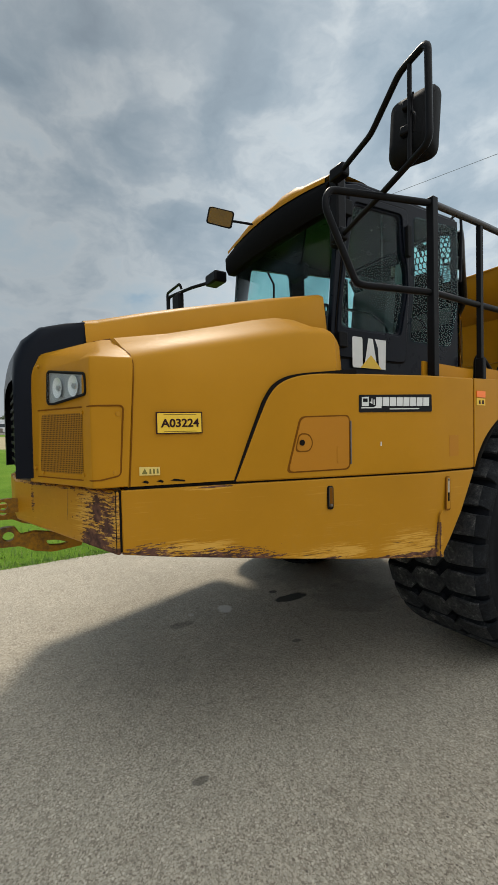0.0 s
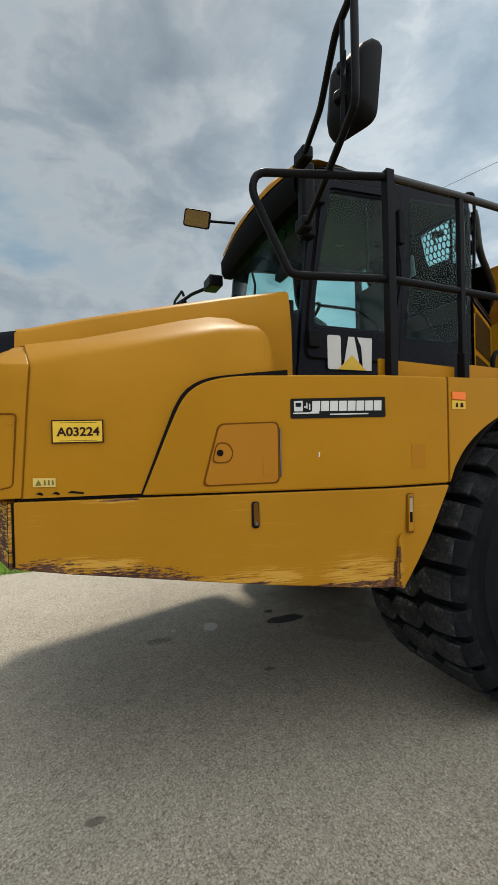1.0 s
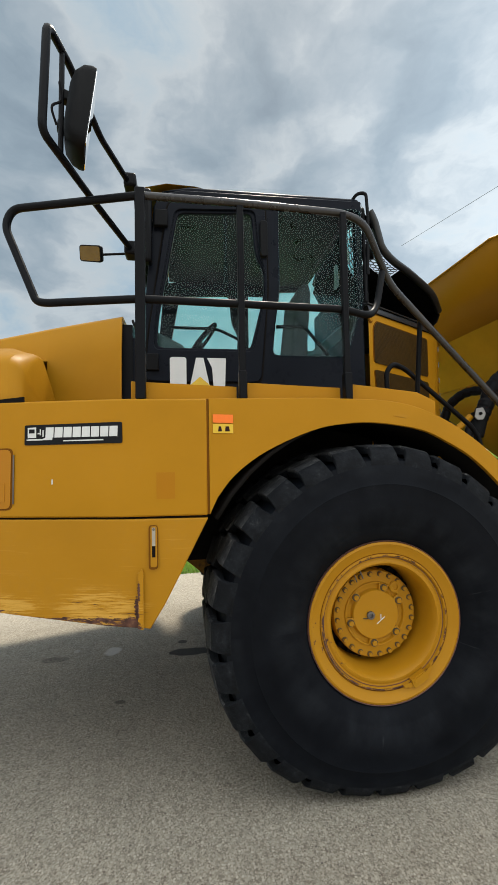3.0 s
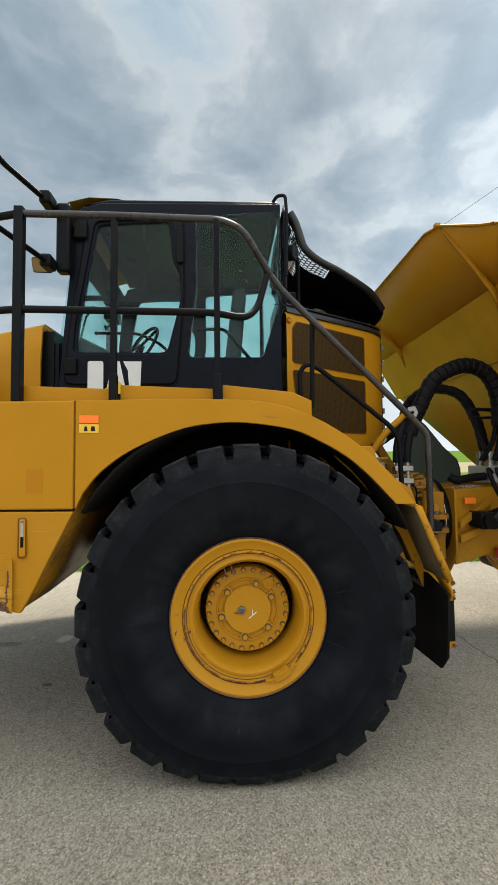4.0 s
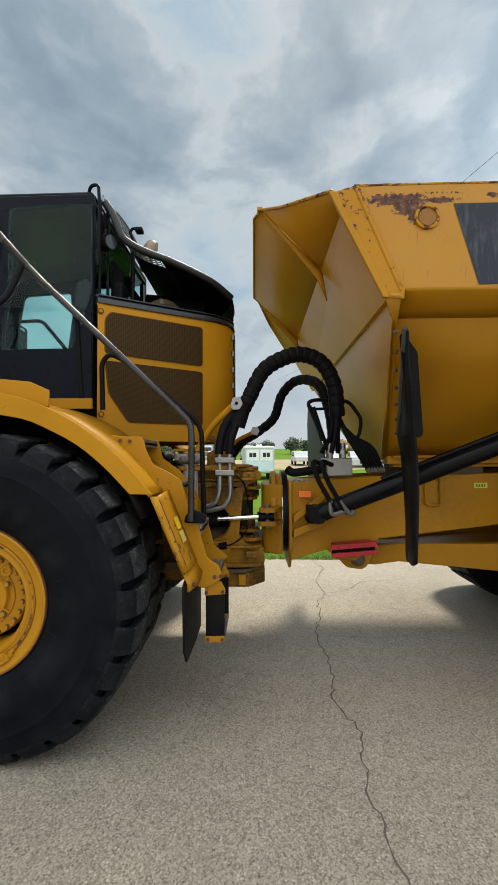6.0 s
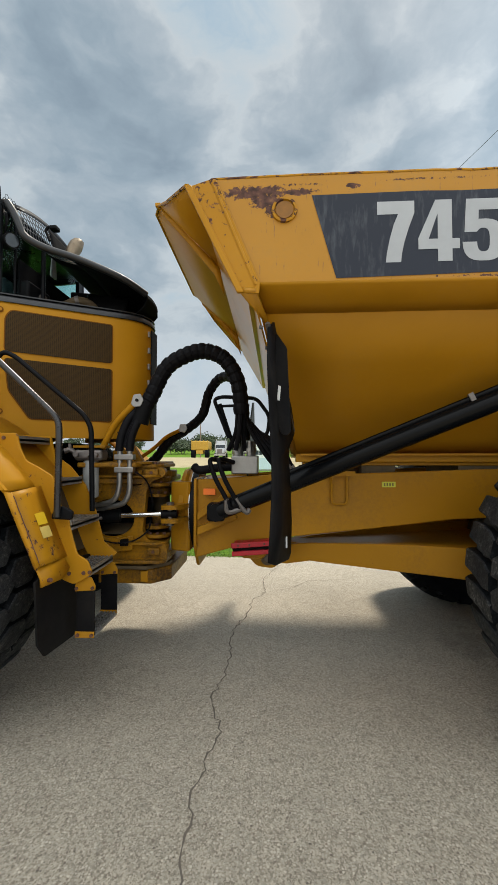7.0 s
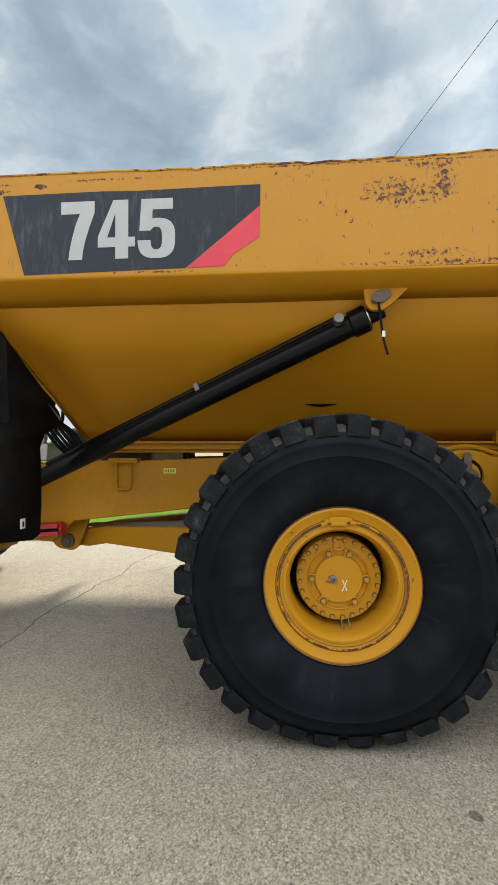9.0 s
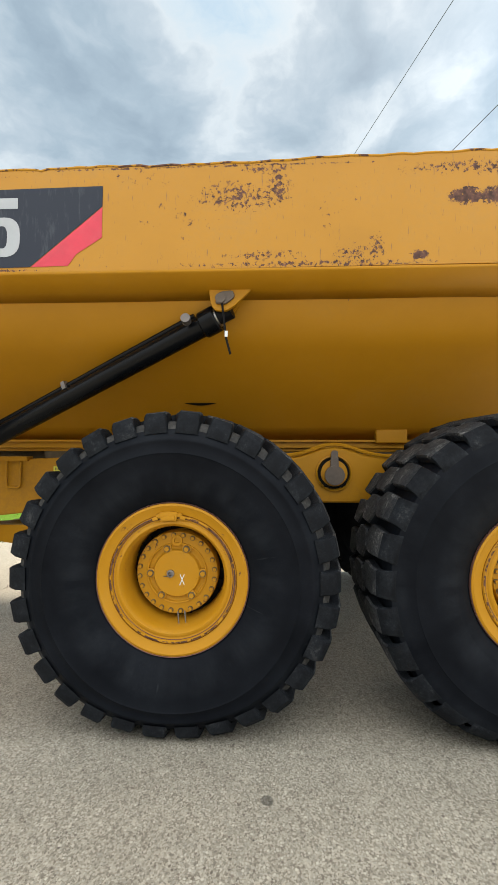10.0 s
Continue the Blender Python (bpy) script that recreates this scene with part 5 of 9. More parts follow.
head = part("headlamp", corner_sheet(round_poly([(-0.035, 2.022), (0.29, 2.062), (0.30, 1.895), (0.24, 1.892), (-0.04, 1.925)], 0.02), 0.003, 0.03), "lamp_grey", hood, "headlamp with clear lens and bright reflectors")
part("lens", corner_sheet(round_poly([(-0.025, 2.012), (0.28, 2.050), (0.288, 1.905), (0.24, 1.902), (-0.028, 1.935)], 0.015), 0.024, 0.004), "clear_glass", head, "clear lens")
HB = round_poly([(-0.035, 2.022), (0.29, 2.062), (0.30, 1.895), (0.24, 1.892), (-0.04, 1.925)], 0.02)
part("bezel", tube([on_corner(u, z, 0.012) for u, z in HB + HB[:1]], 0.007, 6), "black_plastic", head, "dark bezel")
for u in (0.055, 0.195):
    bmr = bmesh.new()
    c0 = on_corner(u, 1.970, 0.0045)
    rings = []
    for rad, dep in ((1.0, 0.014), (0.7, 0.006), (0.35, 0.002), (0.05, 0.0015)):
        rings.append([bmr.verts.new(c0 + CN * dep + CU * (0.043 * rad * math.cos(k * math.tau / 18)) + Vector((0, 0, 0.052 * rad * math.sin(k * math.tau / 18)))) for k in range(18)])
    for A, B in zip(rings, rings[1:]):
        for k in range(18):
            bmr.faces.new([A[k], A[(k + 1) % 18], B[(k + 1) % 18], B[k]])
    bmr.faces.new(rings[-1])
    part("reflector", bmr, "lamp_silver", head, "bright reflector bowl")
    part("bulb_cap", disc(on_corner(u, 1.970, 0.006), CN, 0.013, 0.012, 10), "steel", head)
vent = part("vent_panel", corner_sheet(round_poly([(-0.03, 1.848), (0.40, 1.852), (0.43, 1.525), (-0.03, 1.525)], 0.02), 0.004, 0.01), "yellow", hood, "yellow vent panel with fine perforations")
part("vent_mesh", corner_sheet(round_poly([(0.0, 1.838), (0.375, 1.842), (0.40, 1.54), (0.01, 1.54)], 0.02), 0.0065, 0.004), "perforated_yellow", hood, "fine perforated yellow mesh")
for u, z in ((0.375, 1.535), (0.0, 1.54), (0.005, 1.84), (0.40, 2.10), (0.45, 1.56)):
    part("screw", disc(on_corner(u, z, 0.0), CN, 0.010, 0.012, 10), "yellow_worn", hood)
for x_, z_ in ((0.433, 1.828), (0.415, 1.549)):
    part("screw", disc((x_, side_y(x_) + 0.012, z_), (0, -1, 0), 0.011, 0.014, 10), "yellow_worn", hood)
ring_ = [on_corner(0.42, 1.866), on_corner(0.0, 1.866), (0.3155, 2.5235, 1.866), (0.345, 2.503, 1.867)] + [Vector(q) for q in fillet([(0.346, 2.5025, 1.867), (0.457, 2.4815, 1.868), (0.437, 2.4845, 1.535), (0.346, 2.5005, 1.517)], 0.02)] + [(0.3155, 2.521, 1.516), on_corner(0.0, 1.512), on_corner(0.44, 1.512)]
part("panel_seam", tube([Vector(q) for q in ring_], 0.0042, 6), "yellow_groove", hood, "rounded seam round the vent panel")

# black nose: a hoop round the grille
rows = []
for x, w, zt, zb, rd in ((0.405, 0.690, 2.398, 1.5, 0.30), (0.30, 0.688, 2.380, 1.5, 0.36), (0.17, 0.68, 2.348, 1.5, 0.55), (0.085, 0.665, 2.28, 1.5, 0.85), (0.045, 0.65, 2.20, 1.5, 1.0), (0.030, 0.645, 2.10, 1.5, 1.0), (0.035, 0.62, 2.06, 1.5, 1.0)):
    row = []
    for y, z in ((-w, zb), (-w, zb + 0.3), (-w, zt - 0.16 * rd), (-w + 0.03 * rd, zt - 0.06 * rd), (-w + 0.10 * rd, zt - 0.012), (-w + 0.2, zt), (0, zt + 0.02)):
        row.append((x, YC + y, z))
    rows.append(row + [(x, 2 * YC - y, z) for x, y, z in row[-2::-1]])
nose = part("grille_surround", loft(rows), "cab_black", hood, "glossy black plastic nose round the grille", smooth=50)
gb = bmesh.new()
add_box(gb, (0.085, YC - 0.6, 1.5), (0.10, YC + 0.6, 2.12))
for k in range(9):
    add_box(gb, (0.070, YC - 0.6, 1.55 + k * 0.06), (0.085, YC + 0.6, 1.575 + k * 0.06))
part("grille", gb, "black_plastic", hood, "dark slatted grille")

# bumper under the nose
bu = bmesh.new()
BP = [(0.418, 2.478), (0.046, 3.44), (0.046, 4.0), (0.418, 2 * YC - 2.478), (0.50, 2 * YC - 2.60), (0.50, 2.60)]
add_prism(bu, BP, "z", 1.20, 1.462)
for v in bu.verts:
    if v.co.z < 1.3:
        v.co.z = 1.15 if v.co.x > 0.3 else 1.215
bumper = part("bumper", bu, "yellow_bumper", truck, "scraped yellow steel bumper with bare brown patches", bevel=0.012)
part("bumper_plate", prism([(0.44, 2.52), (0.07, 3.42), (0.07, 4.02), (0.44, 4.92)], "z", 1.462, 1.470), "grime", bumper, "dirty top of the bumper")
for y0, zz in ((3.42, 0.0), (4.3, 0.02)):
    plate_o = round_poly([(-0.07, 1.135), (-0.045, 1.175), (0.03, 1.175), (0.06, 1.12), (0.14, 1.13), (0.30, 1.10), (0.42, 1.06), (0.42, 1.0), (0.24, 0.985), (0.13, 1.01), (0.06, 1.05), (-0.06, 1.055), (-0.075, 1.09)], 0.018)
    eye_ = [(-0.005 + 0.032 * math.cos(k * math.tau / 16), 1.117 + 0.030 * math.sin(k * math.tau / 16)) for k in range(16)]
    gap_ = round_poly([(0.20, 1.065), (0.26, 1.06), (0.34, 1.035), (0.30, 1.02), (0.22, 1.028)], 0.012)
    part("tow_eye", plate_holes([(x, z + zz) for x, z in plate_o], [[(x, z + zz) for x, z in eye_], [(x, z + zz) for x, z in gap_]], y0, y0 + 0.05), "yellow_frame", bumper, "dirty yellow steel towing eye", bevel=0.004)
hook_ = round_poly([(-0.09, 1.28), (-0.07, 1.345), (0.0, 1.352), (0.10, 1.345), (0.10, 1.265), (0.0, 1.262)], 0.025)
part("tow_hook", plate_holes(hook_, [[(-0.028 + 0.026 * math.cos(k * math.tau / 14), 1.307 + 0.026 * math.sin(k * math.tau / 14)) for k in range(14)]], 3.42, 3.46), "yellow_frame", bumper, bevel=0.004)
# dark box set behind the gap; the gap's shade is its colour
part("bumper_gap", box((0.410, 2.492, 1.165), (0.448, 2.515, 1.46)), "seam_dark", bumper, "dark box drawn as the shaded gap between bumper and skirt")
part("bumper_weld", tube([(0.265, 2.885, 1.44), (0.262, 2.892, 1.33), (0.26, 2.90, 1.24)], 0.005, 6), "grime", bumper)

# lower skirt and the panel above it
SK = [(0.438, 1.152), (0.68, 1.110), (1.05, 1.058), (1.42, 1.011), (1.65, 0.984), (2.11, 0.936), (2.285, 0.922), (2.325, 0.915), (2.40, 1.04), (2.612, 1.452), (2.0, 1.456), (0.978, 1.458), (0.438, 1.462)]
sb = skin(SK, 0.0, 0.03)
for v in sb.verts:
    if v.co.z < 1.2:
        v.co.y += (1.2 - v.co.z) * 0.10
skirt = part("side_skirt", sb, "yellow_skirt", truck, "yellow lower side skirt scraped bare along its bottom edge", bevel=0.006)
part("skirt_fold", skin([(2.268, 0.93), (2.295, 0.925), (2.295, 1.19), (2.288, 1.215), (2.268, 1.19)], -0.003, 0.006), "yellow_skirt", skirt)
# flat pieces on the skirt; the recess and its shade are in their colours
for x0, z0, z1, w in ((1.525, 1.285, 1.418, 0.018), (2.343, 1.21, 1.424, 0.022)):
    near_ = x0 < 2
    part("slot", skin(round_poly([(x0 - w, z0), (x0 + w, z0), (x0 + w, z1), (x0 - w, z1)], 0.016), -0.0035, 0.004), "seam_dark" if near_ else "yellow_groove", skirt, "flat slot drawn as a recess in the skirt")
    part("slot_inner", skin(round_poly([(x0 - w + 0.009, z0 + 0.012), (x0 + w - 0.004, z0 + 0.012), (x0 + w - 0.004, z1 - 0.005), (x0 - w + 0.009, z1 - 0.005)], 0.01), -0.005, 0.002), "grime" if near_ else "yellow_worn", skirt)
    part("slot_strip", skin([(x0 - 0.006, z1 - 0.10), (x0 + 0.010, z1 - 0.10), (x0 + 0.010, z1 - 0.012), (x0 - 0.006, z1 - 0.012)], -0.0065, 0.002), "yellow_groove" if near_ else "steel", skirt, "metal strip in the slot")
    if not near_:
        part("slot_shade", skin([(x0 - 0.006, z1 - 0.155), (x0 + 0.010, z1 - 0.155), (x0 + 0.010, z1 - 0.10), (x0 - 0.006, z1 - 0.10)], -0.0065, 0.002), "seam_dark", skirt)
    part("slot_bolt", disc((x0 + 0.002, side_y(x0) - 0.006, z1 - 0.02 if not near_ else z0 + 0.025), (0, -1, 0), 0.007, 0.006, 8), "dull_steel", skirt)
# dirty paint, its dark tone also the shade behind the skirt
part("well_front", loft([[(x_ + 0.004, side_y(x_) + 0.026 + 0.1 * max(0.0, 1.2 - z_), z_), (x_ + 0.02, 2.45, z_), (x_, 3.30, z_)] for x_, z_ in ((2.30, 0.935), (2.385, 1.05), (2.590, 1.45), (2.60, 1.60))]), "yellow_frame", truck, "dirty yellow inner wall ahead of the tyre, darkened for shade", smooth=20, solid=0.015)
# far side of the tractor, a plain mirrored skirt
fb = skin(SK, 0.0, 0.03)
mirror_bm(fb, keep=False)
part("side_skirt", fb, "yellow", truck, "yellow lower side skirt")

PN = [(0.996, 1.468), (2.610, 1.464), (2.610, 2.046)] + curve2([(1.70, 2.046), (1.48, 2.044), (1.34, 2.026), (1.245, 1.985), (1.185, 1.918), (1.130, 1.80), (1.072, 1.656)])
pnl = part("side_panel", skin(PN, 0.0, 0.03), "yellow", truck, "yellow upper side panel with an access flap", bevel=0.012)
flap_o = round_poly([(1.362, 1.800), (1.640, 1.806), (1.638, 1.512), (1.284, 1.508)], 0.03)
part("flap_seam", skin(round_poly([(1.355, 1.808), (1.649, 1.814), (1.647, 1.504), (1.273, 1.500)], 0.03), -0.0025, 0.003), "yellow_groove", pnl)
flap = part("access_flap", skin(flap_o, -0.006, 0.006), "yellow_flap", pnl, "slightly paler yellow access flap with a round latch")
part("latch_dish", skin(round_poly([(1.325, 1.62), (1.40, 1.62), (1.42, 1.66), (1.40, 1.705), (1.35, 1.71)], 0.03), -0.0085, 0.004), "yellow_flap", flap)
part("latch_ring", skin(round_poly([(1.318, 1.612), (1.404, 1.612), (1.428, 1.66), (1.406, 1.713), (1.344, 1.718)], 0.03), -0.0072, 0.003), "yellow_groove", flap)
part("latch", disc((1.36, side_y(1.36) - 0.006, 1.664), (0, -1, 0), 0.016, 0.008, 14), "seam_dark", flap, "black round latch")
part("flap_tab", skin(round_poly([(1.565, 1.545), (1.61, 1.545), (1.61, 1.64), (1.565, 1.64)], 0.012), -0.0085, 0.004), "yellow_flap", flap)
part("hinge", skin([(1.650, 1.535), (1.656, 1.535), (1.656, 1.78), (1.650, 1.78)], -0.007, 0.006), "dull_steel", flap)
fb = skin(PN, 0.0, 0.03)
mirror_bm(fb, keep=False)
part("side_panel", fb, "yellow", truck, "yellow upper side panel")
# seams
part("panel_seam", skin([(0.46, 1.462), (0.98, 1.459), (2.61, 1.455), (2.61, 1.470), (0.98, 1.474), (0.46, 1.478)], 0.016, 0.01), "seam_dark", truck, "dark seam")

# front mudguard: a wide rounded band over the wheel
def arch_in(a):
    return (3.527 + 1.00 * math.cos(a), 0.92 + 1.03 * math.sin(a))


outer = [(2.620, 1.466), (2.620, 2.046), (3.17, 2.055), (3.60, 2.042), (3.86, 1.980), (4.108, 1.850), (4.326, 1.672), (4.516, 1.452)]
inner = [(4.395, 1.455), (4.25, 1.61), (4.105, 1.732), (3.95, 1.82), (3.793, 1.885), (3.54, 1.922), (3.34, 1.918), (3.153, 1.880), (2.91, 1.775), (2.75, 1.66), (2.66, 1.55)]
def smooth2(pts, n=4):
    return [(v.x, v.z) for v in spline([(x, 0, z) for x, z in pts], n)]


outer = outer[:2] + smooth2(outer[2:])
inner = smooth2(inner)
fen = part("front_fender", skin(outer + inner, 0.0, 0.03), "yellow", truck, "yellow wheel arch over the front tyre", bevel=0.015)
# top of the fender, and the flank behind the arch
rows = []
for x, z in [(1.70, 2.040), (2.2, 2.044), (2.7, 2.048)] + [(x, z - 0.003) for x, z in outer[2:]]:
    y0 = side_y(x) + 0.006
    rows.append([(x, y0, z), (x + 0.0, y0 + 0.30, z + 0.006), (x, 2.95, z + 0.01)])
deck_rows = rows
part("fender_top", loft(rows), "yellow", fen, "yellow deck on top of the fender", smooth=40, solid=0.02)
# wheel well: its near-black colour stands for the shade inside the arch
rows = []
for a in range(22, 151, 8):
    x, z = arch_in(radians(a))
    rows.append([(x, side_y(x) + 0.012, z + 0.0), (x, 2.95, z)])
part("wheel_well", loft(rows), "seam_dark", fen, "wheel well, near black for the shade inside", smooth=50, solid=0.02)
# added near-black sheet behind the tyre, closing the arch to daylight
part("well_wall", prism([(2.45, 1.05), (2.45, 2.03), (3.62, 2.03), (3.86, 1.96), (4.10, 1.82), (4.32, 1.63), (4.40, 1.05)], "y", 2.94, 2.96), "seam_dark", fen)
fb = skin(outer + inner, 0.0, 0.03)
mirror_bm(fb, keep=False)
part("front_fender", fb, "yellow", truck, "yellow wheel arch over the front tyre")
fd_ = loft([[(x, 2 * YC - y, z) for x, y, z in row] for row in deck_rows])
part("fender_top", fd_, "yellow", truck, "yellow deck on top of the far fender", smooth=40, solid=0.02)
part("fender_seam", skin([(2.608, 1.47), (2.619, 1.47), (2.619, 2.046), (2.608, 2.046)], 0.006, 0.01), "yellow_groove", fen)
part("reflector", skin([(2.640, 1.925), (2.742, 1.922), (2.742, 1.964), (2.640, 1.966)], -0.006, 0.005), "orange_lens", fen, "orange side reflector")
part("warning_sticker", skin([(2.640, 1.872), (2.742, 1.870), (2.742, 1.916), (2.640, 1.918)], -0.004, 0.003), "decal_yellow", fen, "small yellow warning sticker")
for (x0, x1) in ((2.665, 2.685), (2.70, 2.725)):
    part("print", skin([(x0, 1.880), (x1, 1.880), (x1 - 0.004, 1.905), (x0 + 0.004, 1.905)], -0.0055, 0.001), "sign_ink", fen)
part("paint_chip", skin(round_poly([(3.62, 1.962), (3.70, 1.950), (3.72, 1.963), (3.66, 1.972)], 0.006), -0.003, 0.003), "yellow_worn", fen, "small scuffed tab")
part("faded_square", skin([(2.36, 1.55), (2.45, 1.55), (2.45, 1.68), (2.36, 1.68)], -0.0016, 0.001), "yellow_unfaded", pnl, "patch of unfaded yellow where a sticker was")
part("white_chip", skin([(1.845, 1.63), (1.852, 1.63), (1.852, 1.655), (1.846, 1.655)], -0.0016, 0.001), "decal_white", pnl)

# decals on the side
pl_ = part("serial_plate", skin([(0.604, 1.727), (0.830, 1.727), (0.830, 1.836), (0.604, 1.836)], -0.004, 0.004), "sign_ink", hood, "small yellow inventory plate with dark border")
part("plate_face", skin([(0.610, 1.733), (0.824, 1.733), (0.824, 1.830), (0.610, 1.830)], -0.0055, 0.003), "sign_yellow", pl_)


def bend_text(name, body, x, z, size, mat, parent, sx=1.0, off=-0.007, bold=0.0, label=""):
    t = text_part(name, body, size, Matrix.Translation((x, 0, z)) @ pose(0, 0, 0, 90, 0, 0), mat, None, 0.0008, label, sx, bold)
    o = Vector(t.location)
    for v in t.data.vertices:
        v.co.y = v.co.y + side_y(v.co.x + o.x) + off - side_y(o.x)
    t.location.y = side_y(o.x)
    t.parent = parent
    t.location = t.location - ORIGIN[parent.name]
    return t


bend_text("serial_number", "A03224", 0.628, 1.762, 0.056, "sign_ink", pl_, 1.04, bold=0.0014, label="dark printed inventory number")
for z_ in (1.822, 1.738):
    part("plate_line", skin([(0.64, z_), (0.80, z_), (0.80, z_ + 0.002), (0.64, z_ + 0.002)], -0.0062, 0.001), "sign_ink", pl_)
wst = part("warning_label", skin([(0.521, 1.530), (0.617, 1.527), (0.617, 1.567), (0.521, 1.571)], -0.004, 0.003), "decal_pale", hood, "pale yellow warning label")
part("label_triangle", skin([(0.530, 1.536), (0.558, 1.535), (0.545, 1.563)], -0.0055, 0.001), "sign_ink2", wst)
for k in range(3):
    part("label_print", skin([(0.566 + k * 0.017, 1.536), (0.576 + k * 0.017, 1.536), (0.574 + k * 0.017, 1.56), (0.568 + k * 0.017, 1.56)], -0.0055, 0.001), "sign_ink2", wst)
for (xa, xb) in ((0.60, 0.63), (0.665, 0.735), (0.53, 0.56)):
    part("scrape", skin([(xa, 1.497), (xb, 1.488), (xb + 0.004, 1.496), (xa + 0.02, 1.505)], -0.0022, 0.001), "seam_dark", hood, "dark scrape")

# dealer sign: black strip, a machine emblem as plain shapes, white lettering
sg = part("dealer_sign", skin(round_poly([(1.708, 1.826), (2.198, 1.828), (2.196, 1.932), (1.709, 1.926)], 0.008), -0.004, 0.004), "decal_black", pnl, "black dealer sign with white heavy lettering")
for pts in ([(1.725, 1.862), (1.768, 1.862), (1.768, 1.915), (1.725, 1.913)], [(1.775, 1.880), (1.792, 1.880), (1.792, 1.887), (1.775, 1.887)], [(1.786, 1.875), (1.792, 1.875), (1.792, 1.905), (1.786, 1.905)], [(1.80, 1.868), (1.806, 1.868), (1.806, 1.9), (1.80, 1.9)], [(1.72, 1.849), (1.80, 1.849), (1.80, 1.855), (1.72, 1.855)]):
    part("emblem", skin(pts, -0.0055, 0.001), "decal_white", sg, "white emblem bars")
part("emblem_window", skin([(1.732, 1.885), (1.760, 1.885), (1.760, 1.905), (1.732, 1.905)], -0.0065, 0.001), "decal_black", sg)
for k in range(8):      # the dealer's name as plain heavy bars
    xa = 1.815 + k * 0.0455
    part("letter_bar", skin([(xa, 1.862), (xa + 0.040, 1.862), (xa + 0.042, 1.913), (xa + 0.002, 1.913)], -0.0055, 0.001), "decal_white", sg)
part("letter_tail", skin([(1.73, 1.850), (1.85, 1.850), (1.85, 1.862), (1.815, 1.862), (1.80, 1.856), (1.73, 1.856)], -0.0058, 0.001), "decal_white", sg)
part("small_print", skin([(1.905, 1.842), (2.105, 1.843), (2.105, 1.849), (1.905, 1.848)], -0.0055, 0.001), "decal_white", sg)

# ---- cab ----
CY, CYF = 2.925, 2 * YC - 2.925


DOORWIN = round_poly([(2.47, 3.525), (3.005, 3.560), (3.030, 3.25), (3.095, 3.12), (3.09, 2.95), (2.985, 2.545), (2.315, 2.545), (2.33, 2.75)], 0.05)
REARWIN = round_poly([(3.215, 3.600), (3.845, 3.645), (3.850, 2.95), (3.715, 2.510), (3.150, 2.510), (3.175, 2.75), (3.215, 3.0)], 0.045)
CABOUT = [(2.145, 2.06), (2.185, 2.32), (2.30, 3.56), (2.34, 3.66), (2.50, 3.70), (3.865, 3.722), (3.865, 2.06)]
cab = part("cab", plate_holes(CABOUT, [DOORWIN, REARWIN], CY, CY + 0.05), "cab_black", truck, "black operator cab with large tinted windows", bevel=0.008)
fb = plate_holes(CABOUT, [DOORWIN, REARWIN], CYF - 0.05, CYF)
part("cab_side", fb, "cab_black", cab, bevel=0.008)
door_o = round_poly([(2.405, 3.600), (3.105, 3.635), (3.115, 3.0), (3.055, 2.30), (2.235, 2.30), (2.26, 2.62)], 0.06)
door_i = round_poly([(2.45, 3.545), (3.03, 3.580), (3.055, 3.27), (3.092, 3.15), (3.100, 2.94), (3.00, 2.525), (2.292, 2.525), (2.31, 2.75)], 0.05)
door = part("door", plate_holes(door_o, [door_i], CY - 0.018, CY + 0.002), "cab_black", cab, "black cab door with a tinted window", bevel=0.008)
part("door_gasket", plate_holes(round_poly([(2.393, 3.612), (3.117, 3.648), (3.128, 3.0), (3.066, 2.289), (2.223, 2.289), (2.248, 2.62)], 0.06), [round_poly([(2.41, 3.595), (3.10, 3.63), (3.11, 3.0), (3.05, 2.305), (2.24, 2.305), (2.265, 2.62)], 0.06)], CY - 0.006, CY + 0.002), "seam_dark", cab)
part("door_window", plate_holes(DOORWIN, [], CY + 0.012, CY + 0.018), "glass", cab, "tinted glass")
part("rear_side_window", plate_holes(round_poly([(3.205, 3.612), (3.858, 3.655), (3.862, 2.94), (3.722, 2.498), (3.138, 2.498), (3.165, 2.75), (3.203, 3.0)], 0.045), [], CY - 0.010, CY - 0.004), "glass", cab, "tinted glass")
part("door_window", plate_holes(DOORWIN, [], CYF - 0.018, CYF - 0.012), "glass", cab, "tinted glass")
part("rear_side_window", plate_holes(REARWIN, [], CYF - 0.018, CYF - 0.012), "glass", cab, "tinted glass")
part("door_handle", prism(round_poly([(3.062, 3.22), (3.118, 3.22), (3.118, 3.49), (3.062, 3.49)], 0.02), "y", CY - 0.05, CY - 0.012), "black_plastic", cab, "black door handle", bevel=0.006)
part("sash_bar", prism([(2.33, 2.945), (3.09, 2.945), (3.09, 2.985), (2.33, 2.985)], "y", CY + 0.020, CY + 0.030), "black_plastic", cab)
part("sash_bar", prism([(2.80, 2.95), (2.825, 2.95), (2.825, 3.54), (2.80, 3.54)], "y", CY + 0.020, CY + 0.030), "black_plastic", cab)
for z_ in (2.37, 3.40):
    part("hinge", prism([(2.24, z_), (2.33, z_), (2.33, z_ + 0.12), (2.24, z_ + 0.12)] if z_ < 3 else [(2.30, z_), (2.40, z_), (2.40, z_ + 0.12), (2.31, z_ + 0.12)], "y", CY - 0.05, CY - 0.010), "black_plastic", cab, bevel=0.008)
